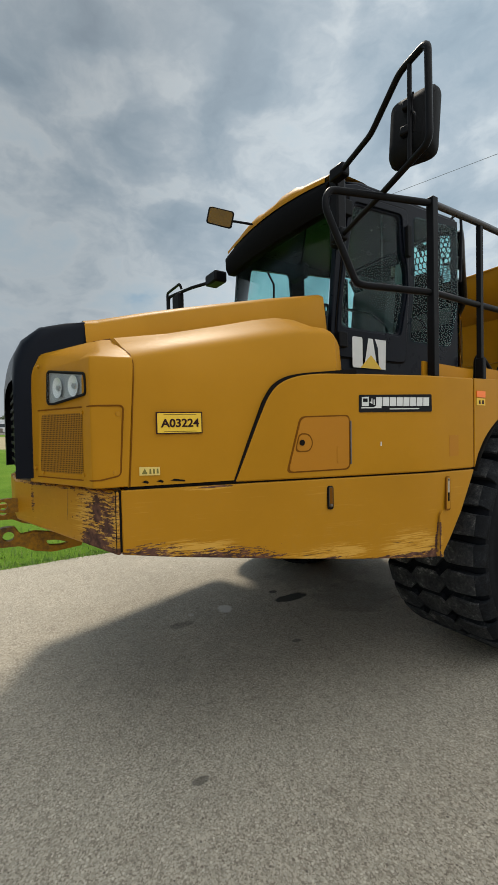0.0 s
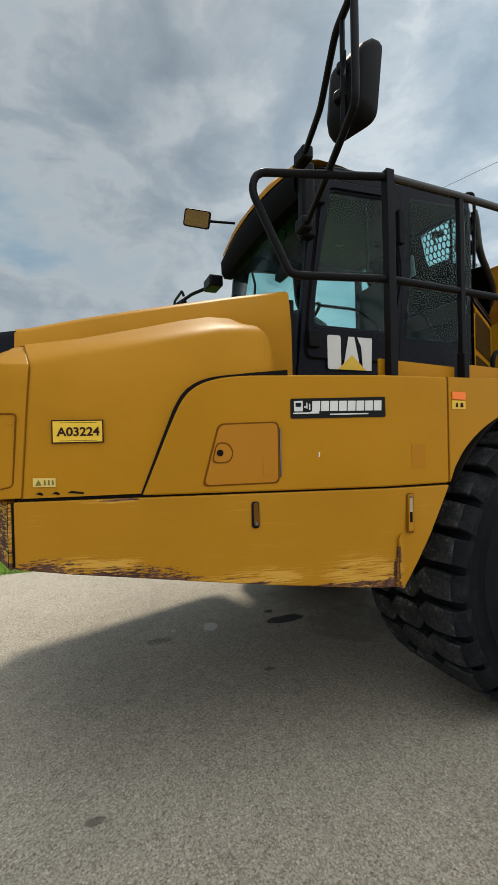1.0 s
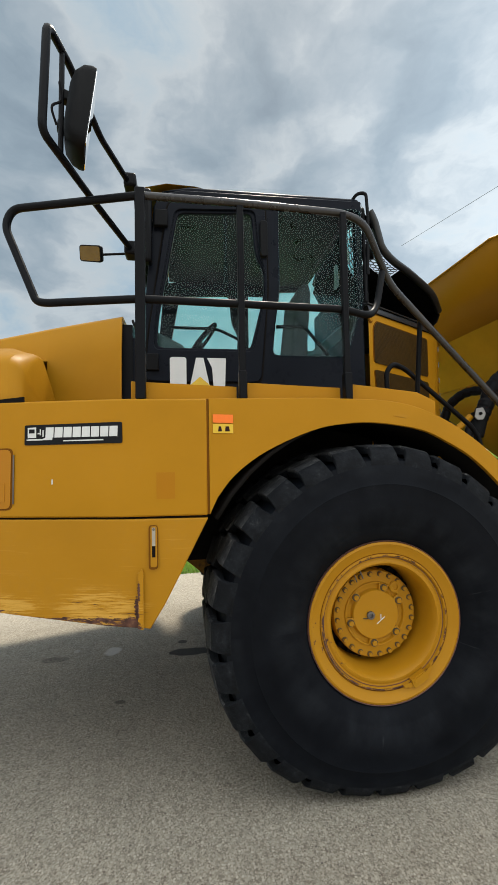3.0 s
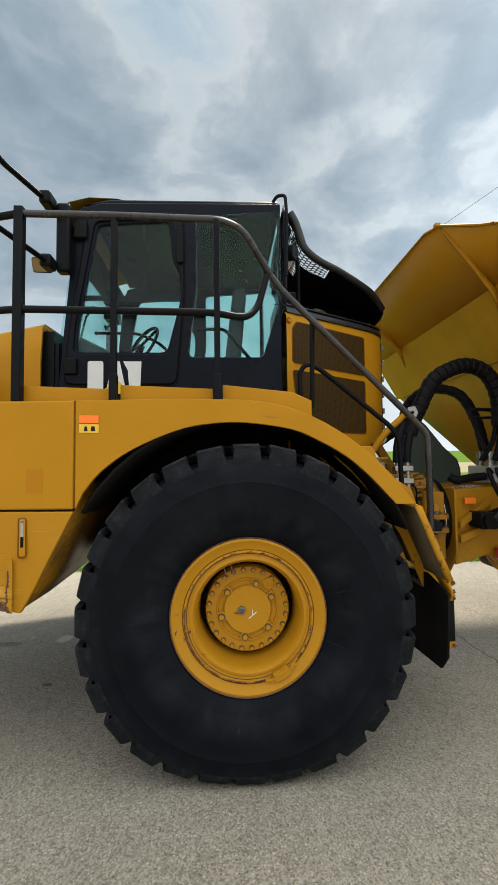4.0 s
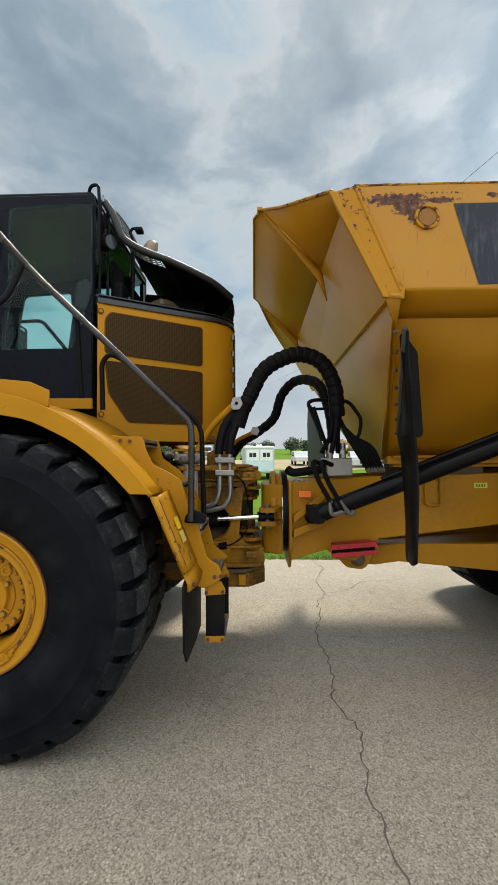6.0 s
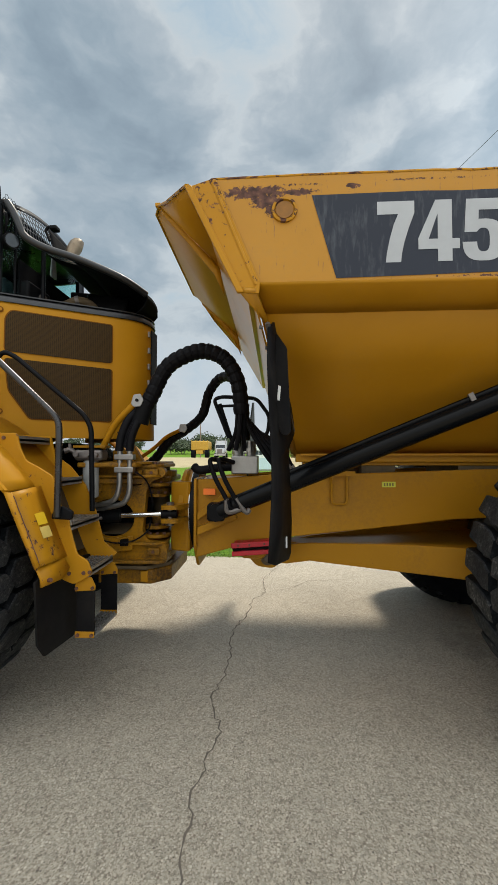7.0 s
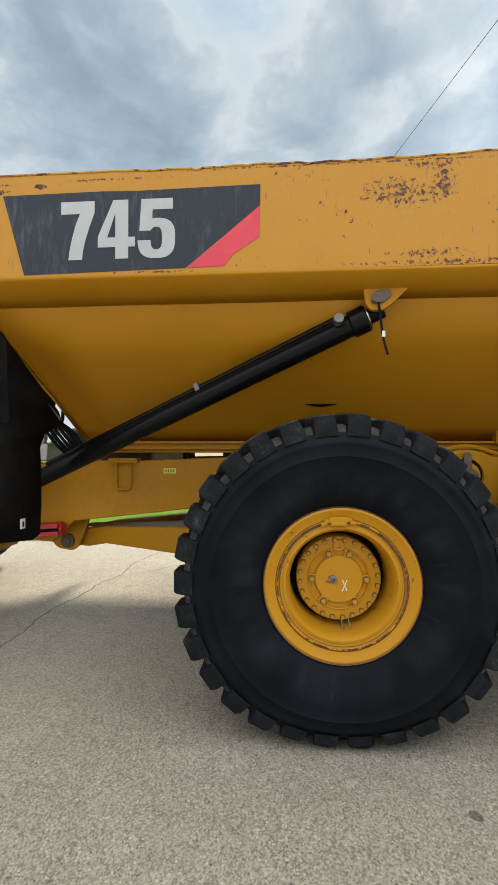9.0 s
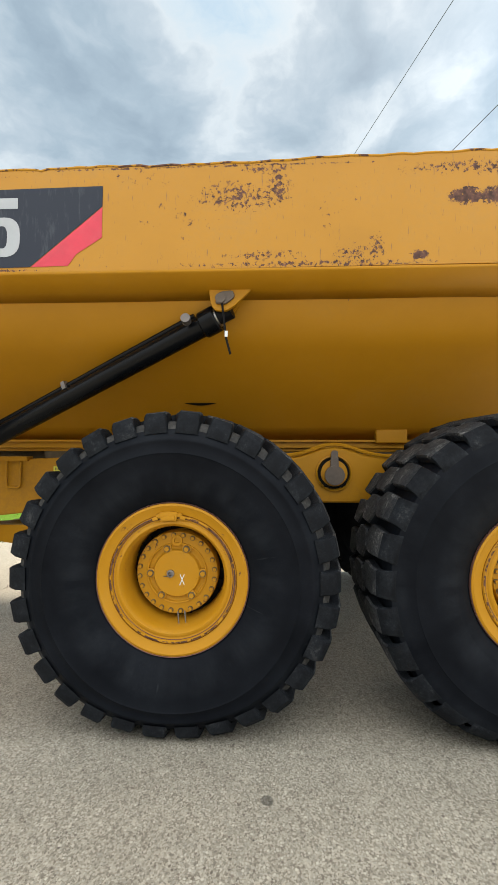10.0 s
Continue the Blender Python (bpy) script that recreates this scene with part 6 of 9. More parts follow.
# windscreen, rear wall and floor
ws = loft([[(2.175, CY + 0.03, 2.60), (2.12, YC, 2.60), (2.175, CYF - 0.03, 2.60)], [(2.30, CY + 0.03, 3.56), (2.235, YC, 3.58), (2.30, CYF - 0.03, 3.56)]])
part("windscreen", ws, "glass", cab, "wide curved windscreen", smooth=60, solid=0.006)
part("wiper", tube([(2.10, 3.55, 2.68), (2.16, 3.62, 3.05), (2.19, 3.75, 3.2)], 0.010, 6), "black_plastic", cab)
part("front_wall", prism([(CY + 0.02, 2.0), (CYF - 0.02, 2.0), (CYF - 0.02, 2.61), (CY + 0.02, 2.61)], "x", 2.15, 2.18), "cab_black", cab)
part("cab_floor", box((2.18, CY + 0.05, 2.06), (3.84, CYF - 0.05, 2.12)), "cab_inner", cab)
rw = bmesh.new()
for lo, hi in (((3.82, CY + 0.05, 2.06), (3.86, CYF - 0.05, 2.75)), ((3.82, CY + 0.05, 3.66), (3.86, CYF - 0.05, 3.70)), ((3.845, CY + 0.05, 2.75), (3.86, CY + 0.062, 3.66)), ((3.82, CYF - 0.12, 2.75), (3.86, CYF - 0.05, 3.62))):
    add_box(rw, lo, hi)
part("rear_wall", rw, "cab_black", cab)
part("rear_window", box((3.835, CY + 0.055, 2.74), (3.841, CYF - 0.11, 3.665)), "glass", cab, "rear glass")
# inside
seat = part("seat", prism([(2.95, 2.45), (2.95, 2.62), (3.42, 2.58), (3.50, 3.25), (3.60, 3.30), (3.62, 3.2), (3.55, 2.45)], "y", YC - 0.27, YC + 0.25), "seat_fabric", cab, "dark operator seat", bevel=0.03)
part("seat_base", box((3.05, YC - 0.2, 2.12), (3.45, YC + 0.2, 2.46)), "cab_inner", cab)
sw_m = Matrix.Translation((2.66, YC - 0.02, 2.80)) @ pose(0, 0, 0, 0, 0, 90) @ pose(0, 0, 0, 38, 0, 0)
sw = bmesh.new()
add_tube(sw, [sw_m @ Vector((0.21 * math.cos(k * math.tau / 24), 0, 0.21 * math.sin(k * math.tau / 24))) for k in range(25)], 0.016, 8)
for a in (0, 120, 240):
    add_tube(sw, [sw_m @ Vector((0, 0.02, 0)), sw_m @ Vector((0.2 * math.cos(radians(a + 90)), 0, 0.2 * math.sin(radians(a + 90))))], 0.014, 6)
add_tube(sw, [sw_m @ Vector((0, 0.02, 0)), (2.52, YC - 0.02, 2.45)], 0.035, 8)
part("steering_wheel", sw, "black_plastic", cab, "black steering wheel on its column")
part("dashboard", prism([(2.18, 2.12), (2.18, 2.66), (2.30, 2.70), (2.50, 2.60), (2.58, 2.45), (2.50, 2.12)], "y", CY + 0.12, CYF - 0.12), "cab_inner", cab, bevel=0.02)
part("side_console", prism([(3.0, 2.12), (3.0, 2.66), (3.2, 2.70), (3.6, 2.66), (3.6, 2.12)], "y", YC + 0.32, YC + 0.50), "cab_inner", cab, bevel=0.02)
part("grab_bar", tube(fillet([(2.42, CY + 0.10, 2.72), (2.75, CY + 0.10, 2.72), (2.92, CY + 0.10, 2.64), (3.10, CY + 0.12, 2.45)], 0.06), 0.012, 8), "black_plastic", cab)
part("grab_bar", tube(fillet([(3.20, CY + 0.10, 2.75), (3.42, CY + 0.10, 2.76), (3.62, CY + 0.10, 2.52)], 0.05), 0.014, 8), "black_plastic", cab)
part("inner_mirror", prism(round_poly([(2.36, 3.12), (2.42, 3.10), (2.44, 3.22), (2.38, 3.24)], 0.015), "y", 3.45, 3.66), "black_plastic", cab, bevel=0.01)
part("mirror_stem", tube([(2.36, 3.40, 3.50), (2.38, 3.50, 3.2)], 0.008, 6), "black_plastic", cab)

# roof with its overhanging brow
rows = []
for k in range(13):
    u = -1 + 2 * k / 12
    y = YC + u * 0.80
    fx = 2.135 + 0.035 * u * u
    rows.append([(2.36, y, 3.50), (fx + 0.11, y, 3.425), (fx + 0.03, y, 3.425), (fx, y, 3.475), (fx - 0.005, y, 3.64 - 0.05 * u * u), (fx + 0.03, y, 3.70 - 0.06 * u * u)])
brow = part("roof_brow", loft(rows), "black_matt", cab, "black overhanging brow above the windscreen", smooth=50)
rows = []
for k in range(17):
    u = -1 + 2 * k / 16
    y = YC + u * 0.77
    fx = 2.150 + 0.040 * u * u
    lump = 0.022 if k in (4, 5, 6, 10, 11, 12) else 0.0
    rows.append([(fx - 0.008, y, 3.685 - 0.05 * u * u), (fx - 0.010, y, 3.715 + lump * 0.5 - 0.05 * u * u), (fx + 0.05, y, 3.785 + lump - 0.07 * u * u), (fx + 0.20, y, 3.825 + lump * 0.4 - 0.07 * u * u), (2.6, y, 3.80 - 0.05 * u * u), (2.72, y, 3.755 - 0.03 * u * u)])
part("roof_cap", loft(rows), "yellow", cab, "yellow front of the cab roof", smooth=55)
part("roof", prism([(2.35, 3.69), (2.55, 3.735), (3.84, 3.748), (3.87, 3.72), (3.87, 3.69)], "y", CY + 0.01, CYF - 0.01), "cab_black", cab, "black cab roof", bevel=0.015)
part("roof_bracket", tube(fillet([(3.80, CY + 0.05, 3.735), (3.84, CY + 0.0, 3.785), (3.905, CY - 0.01, 3.785), (3.915, CY - 0.01, 3.60), (3.905, CY, 3.15)], 0.03), 0.013, 8), "black_paint", cab, "black grab rail")
# hanging front mirror
FM = Matrix.Translation((1.70, 3.76, 3.60)) @ pose(0, 0, 0, 0, 10, -24) @ pose(0, 0, 0, 24, 0, 0) @ Matrix.Diagonal((1.0, 1.0, 0.86, 1.0))
fs_ = bmesh.new()
secs = []
for yo, sc in ((-0.012, 0.96), (0.0, 1.0), (0.03, 0.93), (0.055, 0.6)):
    ring = round_poly([(-0.118, -0.078), (0.112, -0.086), (0.118, 0.078), (-0.108, 0.082)], 0.03, 5)
    secs.append([fs_.verts.new(FM @ Vector((x * sc, yo, z * sc))) for x, z in ring])
for A, B in zip(secs, secs[1:]):
    for i in range(len(A)):
        fs_.faces.new([A[i], A[(i + 1) % len(A)], B[(i + 1) % len(A)], B[i]])
fs_.faces.new(secs[0])
fs_.faces.new(secs[-1][::-1])
bmesh.ops.recalc_face_normals(fs_, faces=fs_.faces[:])
fm = part("front_mirror", fs_, "black_plastic", cab, "small black front mirror on a rod", smooth=50)
part("mirror_rod", tube([(1.80, 3.77, 3.60), (2.05, 3.79, 3.635)], 0.011, 8), "black_paint", fm)
mg_ = prism(round_poly([(-0.104, -0.066), (0.098, -0.073), (0.104, 0.066), (-0.095, 0.070)], 0.025), "y", -0.0155, -0.0125)
mg_.transform(FM)
part("mirror_glass", mg_, "amber_glass", fm, "mirror glass tinted as the reflected yellow hood")

# wing mirror on its hoop of tube
arm = fillet([(2.16, 2.74, 3.15), (2.02, 2.28, 3.17), (1.886, 1.835, 3.205), (1.900, 1.850, 3.725), (1.945, 2.06, 3.735), (2.04, 2.36, 3.60), (2.15, 2.74, 3.60)], 0.05, 5)
wm = part("wing_mirror", tube(arm, 0.019, 10), "black_paint", truck, "large wing mirror on a black tube hoop")
part("mirror_pole", tube([(1.925, 1.985, 3.20), (1.930, 1.985, 3.74)], 0.013, 8), "black_paint", wm)
MM = Matrix.Translation((2.03, 2.03, 3.43)) @ pose(0, 0, 0, 0, 8, 0) @ pose(0, 0, 0, 0, 0, 14)
bmh = bmesh.new()
secs = []
for xo, sc in ((-0.085, 0.40), (-0.07, 0.72), (-0.035, 0.94), (0.0, 1.0), (0.02, 0.985)):
    ring = round_poly([(-0.14, -0.215), (0.13, -0.20), (0.145, 0.19), (-0.13, 0.205)], 0.06, 5)
    secs.append([bmh.verts.new(MM @ Vector((xo, y * (0.35 + 0.65 * sc), z * (0.25 + 0.75 * sc)))) for y, z in ring])
for A, B in zip(secs, secs[1:]):
    for i in range(len(A)):
        bmh.faces.new([A[i], A[(i + 1) % len(A)], B[(i + 1) % len(A)], B[i]])
bmh.faces.new(secs[0])
bmh.faces.new(secs[-1][::-1])
bmesh.ops.recalc_face_normals(bmh, faces=bmh.faces[:])
part("mirror_shell", bmh, "black_plastic", wm, "black rounded mirror housing", smooth=50)
part("mirror_glass", box((0.021, -0.105, -0.185), (0.024, 0.105, 0.18), MM), "mirror", wm, "mirror glass")
for z_ in (-0.10, 0.05):
    part("mirror_clamp", box((-0.12, -0.02, z_), (-0.06, 0.03, z_ + 0.05), MM), "black_paint", wm, bevel=0.008)
part("cable", tube(spline([(1.915, 1.95, 3.33), (1.90, 1.93, 3.40), (1.93, 1.97, 3.47), (1.925, 1.96, 3.55)]), 0.006, 6), "hose_rubber", wm)
part("arm_bracket", box((2.12, 2.72, 3.11), (2.20, 2.84, 3.20)), "black_paint", wm, bevel=0.015)
part("arm_bracket", box((2.12, 2.70, 3.56), (2.20, 2.84, 3.65)), "black_paint", wm, bevel=0.015)
part("arm_bracket", box((2.19, 2.83, 3.12), (2.29, 2.925, 3.64)), "black_paint", wm, bevel=0.02)
arm2 = fillet([(2.16, 2 * YC - 2.76, 3.42), (1.98, 5.0, 3.40), (1.90, 5.52, 3.42), (1.90, 5.52, 3.22)], 0.05, 4)
wm2 = part("wing_mirror", tube(arm2, 0.019, 8), "black_paint", truck, "far wing mirror on black tubes")
part("mirror_shell", box((1.90, 5.20, 3.10), (1.97, 5.42, 3.40)), "black_plastic", wm2, bevel=0.02)
part("mirror_hoop", tube(fillet([(1.92, 5.16, 3.42), (1.90, 5.16, 3.48), (1.90, 5.56, 3.48), (1.90, 5.56, 3.1)], 0.04), 0.016, 8), "black_paint", wm2)
part("mirror_bracket", box((2.05, 4.55, 3.36), (2.2, 4.80, 3.48)), "black_paint", wm2, bevel=0.02)

# ---- guard rail on the fender ----
rail_top = fillet([(2.28, 2.10, 3.112), (1.60, 2.285, 3.100), (1.565, 2.28, 3.0), (1.745, 2.22, 2.575), (1.80, 2.21, 2.567), (2.28, 2.10, 2.567), (3.38, 2.115, 2.560), (3.54, 2.13, 2.530), (3.62, 2.21, 2.62), (3.685, 2.26, 2.85)], 0.085, 6)
gr = part("guard_rail", tube(rail_top, 0.0205, 12), "black_paint", truck, "black tube guard rail along the fender")
slope = fillet([(2.28, 2.10, 3.112), (2.80, 2.095, 3.108), (3.40, 2.11, 3.104), (3.53, 2.14, 3.07), (3.75, 2.30, 2.80), (4.64, 2.36, 1.945), (4.708, 2.36, 1.875), (4.712, 2.36, 1.75), (4.708, 2.355, 1.27)], 0.09, 6)
part("hand_rail", tube(slope, 0.0205, 12), "rail_worn", gr, "black hand rail, worn bright along the slope")
part("post", box((2.258, 2.075, 2.05), (2.308, 2.125, 3.145)), "black_paint", gr, bevel=0.004)
for x_ in (2.803, 3.38):
    part("post", box((x_ - 0.017, 2.085, 2.05), (x_ + 0.017, 2.119, 3.10)), "black_paint", gr, bevel=0.004)
    part("post_foot", box((x_ - 0.021, 2.07, 2.05), (x_ + 0.021, 2.125, 2.20)), "black_paint", gr, bevel=0.006)
inner_rail = fillet([(3.985, 2.82, 2.02), (3.975, 2.82, 2.37), (4.03, 2.82, 2.437), (4.12, 2.82, 2.40), (4.66, 2.82, 1.955), (4.715, 2.82, 1.86), (4.73, 2.82, 1.25)], 0.06, 5)
part("inner_hand_rail", tube(inner_rail, 0.0185, 10), "black_paint", gr)
part("stay", tube([(3.98, 2.36, 2.60), (3.985, 2.44, 2.05)], 0.016, 8), "black_paint", gr)
for (xa, xb, sl) in ((2.23, 2.775, 0), (2.832, 3.352, 0), (3.408, 3.92, 1)):
    part("kick_plate", prism([(xa, 2.05 - sl * 0.01), (xb, 2.05 - sl * 0.09), (xb, 2.125 - sl * 0.07), (xb - sl * 0.11, 2.125 - sl * 0.02), (xa, 2.148)], "y", 2.135, 2.150), "yellow", gr, "yellow kick plate", bevel=0.003)
part("cab_skirt", box((2.15, 2.90, 2.04), (3.87, 2.93, 2.12)), "yellow", truck)

# ---- cooling pack behind the cab ----
foot = [(3.90, 2.93), (4.655, 3.375), (4.78, 3.455), (4.865, 3.545), (4.905, 3.65), (4.91, YC)]
foot = foot + [(x, 2 * YC - y) for x, y in foot[-2::-1]]


def wall_loft(pts, zs):
    """Upright walls over an open plan line; zs: pairs of z and inset."""
    secs = []
    for z, ins in zs:
        secs.append([(x - ins, y + ins * 0.6 * (1 if y < YC else -1 if y > YC else 0), z) for x, y in pts])
    return loft(secs)


pack = part("cooling_pack", wall_loft(foot, [(1.80, 0.0), (2.0, 0.0), (2.84, 0.0), (2.868, 0.012)]), "yellow", truck, "yellow cooling pack housing with mesh side panels", smooth=35)
part("pack_lid", wall_loft(foot, [(2.866, -0.006), (2.905, 0.0), (2.935, 0.03), (2.945, 0.10)]), "lid_black", pack, "black top of the cooling pack", smooth=60)
part("pack_lid_plate", prism(foot, "z", 2.925, 2.935), "lid_black", pack)
GU = (Vector((4.655, 3.375, 0)) - Vector((3.90, 2.93, 0))).normalized()
GN = Vector((GU.y, -GU.x, 0))


def on_pack(u, z, out=0.0):
    return Vector((3.90, 2.93, 0)) + GU * u + GN * out + Vector((0, 0, z))


def pack_sheet(pts, out, thick):
    bm = bmesh.new()
    A = [bm.verts.new(on_pack(u, z, out)) for u, z in pts]
    B = [bm.verts.new(on_pack(u, z, out - thick)) for u, z in pts]
    bm.faces.new(A)
    bm.faces.new(B[::-1])
    for i in range(len(pts)):
        bm.faces.new([A[i], B[i], B[(i + 1) % len(pts)], A[(i + 1) % len(pts)]])
    bmesh.ops.recalc_face_normals(bm, faces=bm.faces[:])
    return bm


for pts in ([(0.06, 2.475), (0.06, 2.74), (0.10, 2.80), (0.865, 2.79), (0.865, 2.455)], [(0.06, 2.42), (0.865, 2.405), (0.865, 1.950), (0.24, 1.950), (0.09, 2.17)]):
    part("mesh_frame", pack_sheet(round_poly([((u - 0.42) * 1.025 + 0.42, (z - 2.4) * 1.02 + 2.4) for u, z in pts], 0.03), 0.004, 0.004), "yellow_groove", pack)
    part("mesh_panel", pack_sheet(round_poly(pts, 0.025), 0.0075, 0.004), "perforated_gold", pack, "fine brown-gold mesh panel")
for u, z in ((0.022, 2.80), (0.03, 2.0)):
    part("panel_bolt", disc(on_pack(u, z, 0.0), GN, 0.014, 0.012, 8), "yellow_worn", pack)
    part("bolt_dish", disc(on_pack(u, z, 0.0), GN, 0.024, 0.006, 16), "yellow_groove", pack)
for k in range(6):
    part("rear_clip", box((4.895, 3.60, 2.0 + k * 0.15), (4.912, 3.63, 2.05 + k * 0.15)), "dull_steel", pack)
part("rear_screen", box((4.900, 3.66, 1.95), (4.915, 3.84, 2.83)), "black_plastic", pack)
# black canopy over it: a sheet rolled down at its edges, with hexagon holes near the cab
CAN = spline([(3.925, 0, 3.815), (3.952, 0, 3.725), (3.99, 0, 3.585), (4.04, 0, 3.435), (4.17, 0, 3.365), (4.45, 0, 3.315), (4.75, 0, 3.210), (4.90, 0, 3.11)], 6)
EDGE = spline([(3.945, 2.95, 3.665), (3.99, 2.965, 3.595), (4.03, 2.985, 3.495), (4.07, 3.005, 3.405), (4.20, 3.08, 3.345), (4.42, 3.205, 3.305), (4.72, 3.38, 3.215), (4.895, 3.55, 3.125)], 6)
CLEN = [0.0]
for a, b_ in zip(EDGE, EDGE[1:]):
    CLEN.append(CLEN[-1] + (b_ - a).length)


def along(line, s):
    """A point of a line, s metres down the canopy's edge."""
    for k in range(len(CLEN) - 1):
        if s <= CLEN[k + 1] or k == len(CLEN) - 2:
            return line[k].lerp(line[k + 1], (s - CLEN[k]) / (CLEN[k + 1] - CLEN[k]))


def can_edge(s):
    """The near edge of the canopy in y."""
    return along(EDGE, s).y


def canopy(s, y):
    """A point of the canopy: s metres down its slope, at y; it swells from its edges to the middle."""
    e, c = along(EDGE, s), along(CAN, s)
    w = max(0.0, 1 - ((y - YC) / (YC - e.y)) ** 2)
    return Vector((e.x + (c.x - e.x) * w, y, e.z + (c.z + 0.03 - e.z) * w))


S_END = CLEN[-1]
S0, SB, S1 = 0.04, 0.33, 0.60        # start of the holes, the bend, their end
rows = []
for k in range(15):
    s = S1 + (S_END - S1) * k / 14
    e = can_edge(s)
    rows.append([canopy(s, e + (2 * YC - 2 * e) * i / 16) for i in range(17)])
shroud = part("shroud", loft(rows), "black_matt", truck, "black canopy sheet with hexagon holes sloping down behind the cab", smooth=50, solid=0.01)
rows = []
for k in range(19):
    s = 0.20 * k / 18
    e = can_edge(s)
    p_ = canopy(s, e)
    dn = 0.03 + 0.12 * min(1, max(0, (s - 0.25) / 0.4))
    rows.append([p_ + Vector((0, 0.035, 0.004)), p_ + Vector((0, 0.008, -0.004)), p_ + Vector((0, 0.0, -0.03)), p_ + Vector((0.0, 0.004, -dn)), p_ + Vector((0, 0.05, -dn - 0.01))])
part("shroud_side", loft(rows), "black_matt", shroud, smooth=50, solid=0.01)
# far side rolled down towards the cooling pack; the near side stays open under its rolled edge
rows = []
for k in range(15):
    s = 0.30 + (S_END - 0.30) * k / 14
    e = can_edge(s)
    p_ = canopy(s, 2 * YC - e)
    rows.append([p_, p_ + Vector((0, 0.03, -0.03)), p_ + Vector((0, 0.035, -0.09)), Vector((p_.x - 0.02, p_.y - 0.05, 2.975 + 0.02 * math.sin(k * 2.1)))])
part("shroud_wall", loft(rows), "black_matt", shroud, "black far side of the canopy, rolled down", smooth=50, solid=0.01)
rows = []
for k in range(12):
    s = S0 + (S1 - S0) * k / 11
    e = can_edge(s)
    rows.append([canopy(s, e), canopy(s, e + 0.02), canopy(s, e + 0.035)])
part("shroud_border", loft(rows), "black_matt", shroud, smooth=50, solid=0.006)
rows = []
for k in range(8):
    s = SB + (S1 - SB) * k / 7
    rows.append([canopy(s, can_edge(s) + 0.28 + (4.03 - can_edge(s)) * i / 5) for i in range(6)])
part("shroud_crown", loft([[canopy(S0 + (SB - S0) * k / 7, 3.57 + 0.73 * i / 6) for i in range(7)] for k in range(8)]), "black_matt", shroud, smooth=50, solid=0.006)
part("shroud_middle", loft(rows), "black_matt", shroud, smooth=50, solid=0.006)
rows = []
for k in range(12):
    s = S0 + (S1 - S0) * k / 11
    rows.append([canopy(s, 4.30), canopy(s, 2 * YC - can_edge(s))])
part("shroud_border", loft(rows), "black_matt", shroud, smooth=50, solid=0.006)
part("shroud_edge", tube([canopy(S_END * k / 30, can_edge(S_END * k / 30)) + Vector((0, 0, 0.0)) for k in range(31)], 0.030, 10), "lid_black", shroud, "rolled black edge")
e = can_edge(S_END)
part("shroud_end", loft([[canopy(S_END, e + (2 * YC - 2 * e) * i / 16) + Vector((0.004, 0, 0)) for i in range(17)], [canopy(S_END, e + (2 * YC - 2 * e) * i / 16) + Vector((0.012, 0, -0.04)) for i in range(17)], [canopy(S_END, e + (2 * YC - 2 * e) * i / 16) + Vector((-0.02, 0, -0.11)) for i in range(17)], [canopy(S_END, e + (2 * YC - 2 * e) * i / 16) + Vector((-0.10, 0, -0.185)) for i in range(17)]]), "black_matt", shroud, smooth=50, solid=0.01)
part("shroud_band", loft([[canopy(s_, 3.03 + (2 * YC - 6.06) * i / 10) for i in range(11)] for s_ in (0.0, 0.05, S0)]), "black_paint", shroud, smooth=50, solid=0.01)
hx = bmesh.new()
r_h, r_w = 0.0282, 0.0225
for i_ in range(14):
    for j_ in range(28):
        s_, y_ = S0 + 0.01 + i_ * 0.0425, 2.99 + j_ * 0.049 + (0.0245 if i_ % 2 else 0)
        if s_ > S1 or y_ > 4.28 or y_ < can_edge(s_) + 0.055 or y_ > 3.56 or (s_ > SB and y_ > can_edge(s_) + 0.27):
            continue
        A = [hx.verts.new(canopy(s_ + r_h * math.cos(radians(60 * k)), y_ + r_h * math.sin(radians(60 * k)))) for k in range(6)]
        B = [hx.verts.new(canopy(s_ + r_w * math.cos(radians(60 * k)), y_ + r_w * math.sin(radians(60 * k)))) for k in range(6)]
        for k in range(6):
            hx.faces.new([A[k], A[(k + 1) % 6], B[(k + 1) % 6], B[k]])
part("hexagon_guard", hx, "lid_black", shroud, "black sheet with hexagon holes", smooth=0, solid=0.004)
part("shroud_post", tube([(4.06, 3.30, 2.93), (4.06, 3.30, 3.47)], 0.02, 8), "black_paint", shroud)
part("stay_plate", prism(round_poly([(3.63, 3.36), (3.74, 3.36), (3.72, 3.58), (3.66, 3.58)], 0.02), "x", 3.935, 3.947), "lamp_grey", shroud, "pale grey stay plate")
wl = part("work_lamp", disc((3.915, 3.02, 3.37), (0.75, -0.5, -0.1), 0.062, 0.085, 16), "black_plastic", shroud, "black round work lamp")
part("work_lamp_lens", disc((3.915 + 0.068, 3.02 - 0.046, 3.361), (0.75, -0.5, -0.1), 0.052, 0.006, 16), "dark_glass", wl, "dull lamp glass")
part("lamp_stay", tube([(3.90, 3.10, 3.45), (3.90, 3.10, 3.37), (3.93, 3.05, 3.37)], 0.012, 6), "black_paint", shroud)
for k in range(3):
    part("cable", tube(spline([(3.90, 2.97 + 0.02 * k, 3.62), (3.93 + 0.01 * k, 2.97, 3.53), (3.905, 3.0, 3.46 - 0.02 * k), (3.92, 3.03, 3.38)]), 0.006, 5), "hose_rubber", shroud)
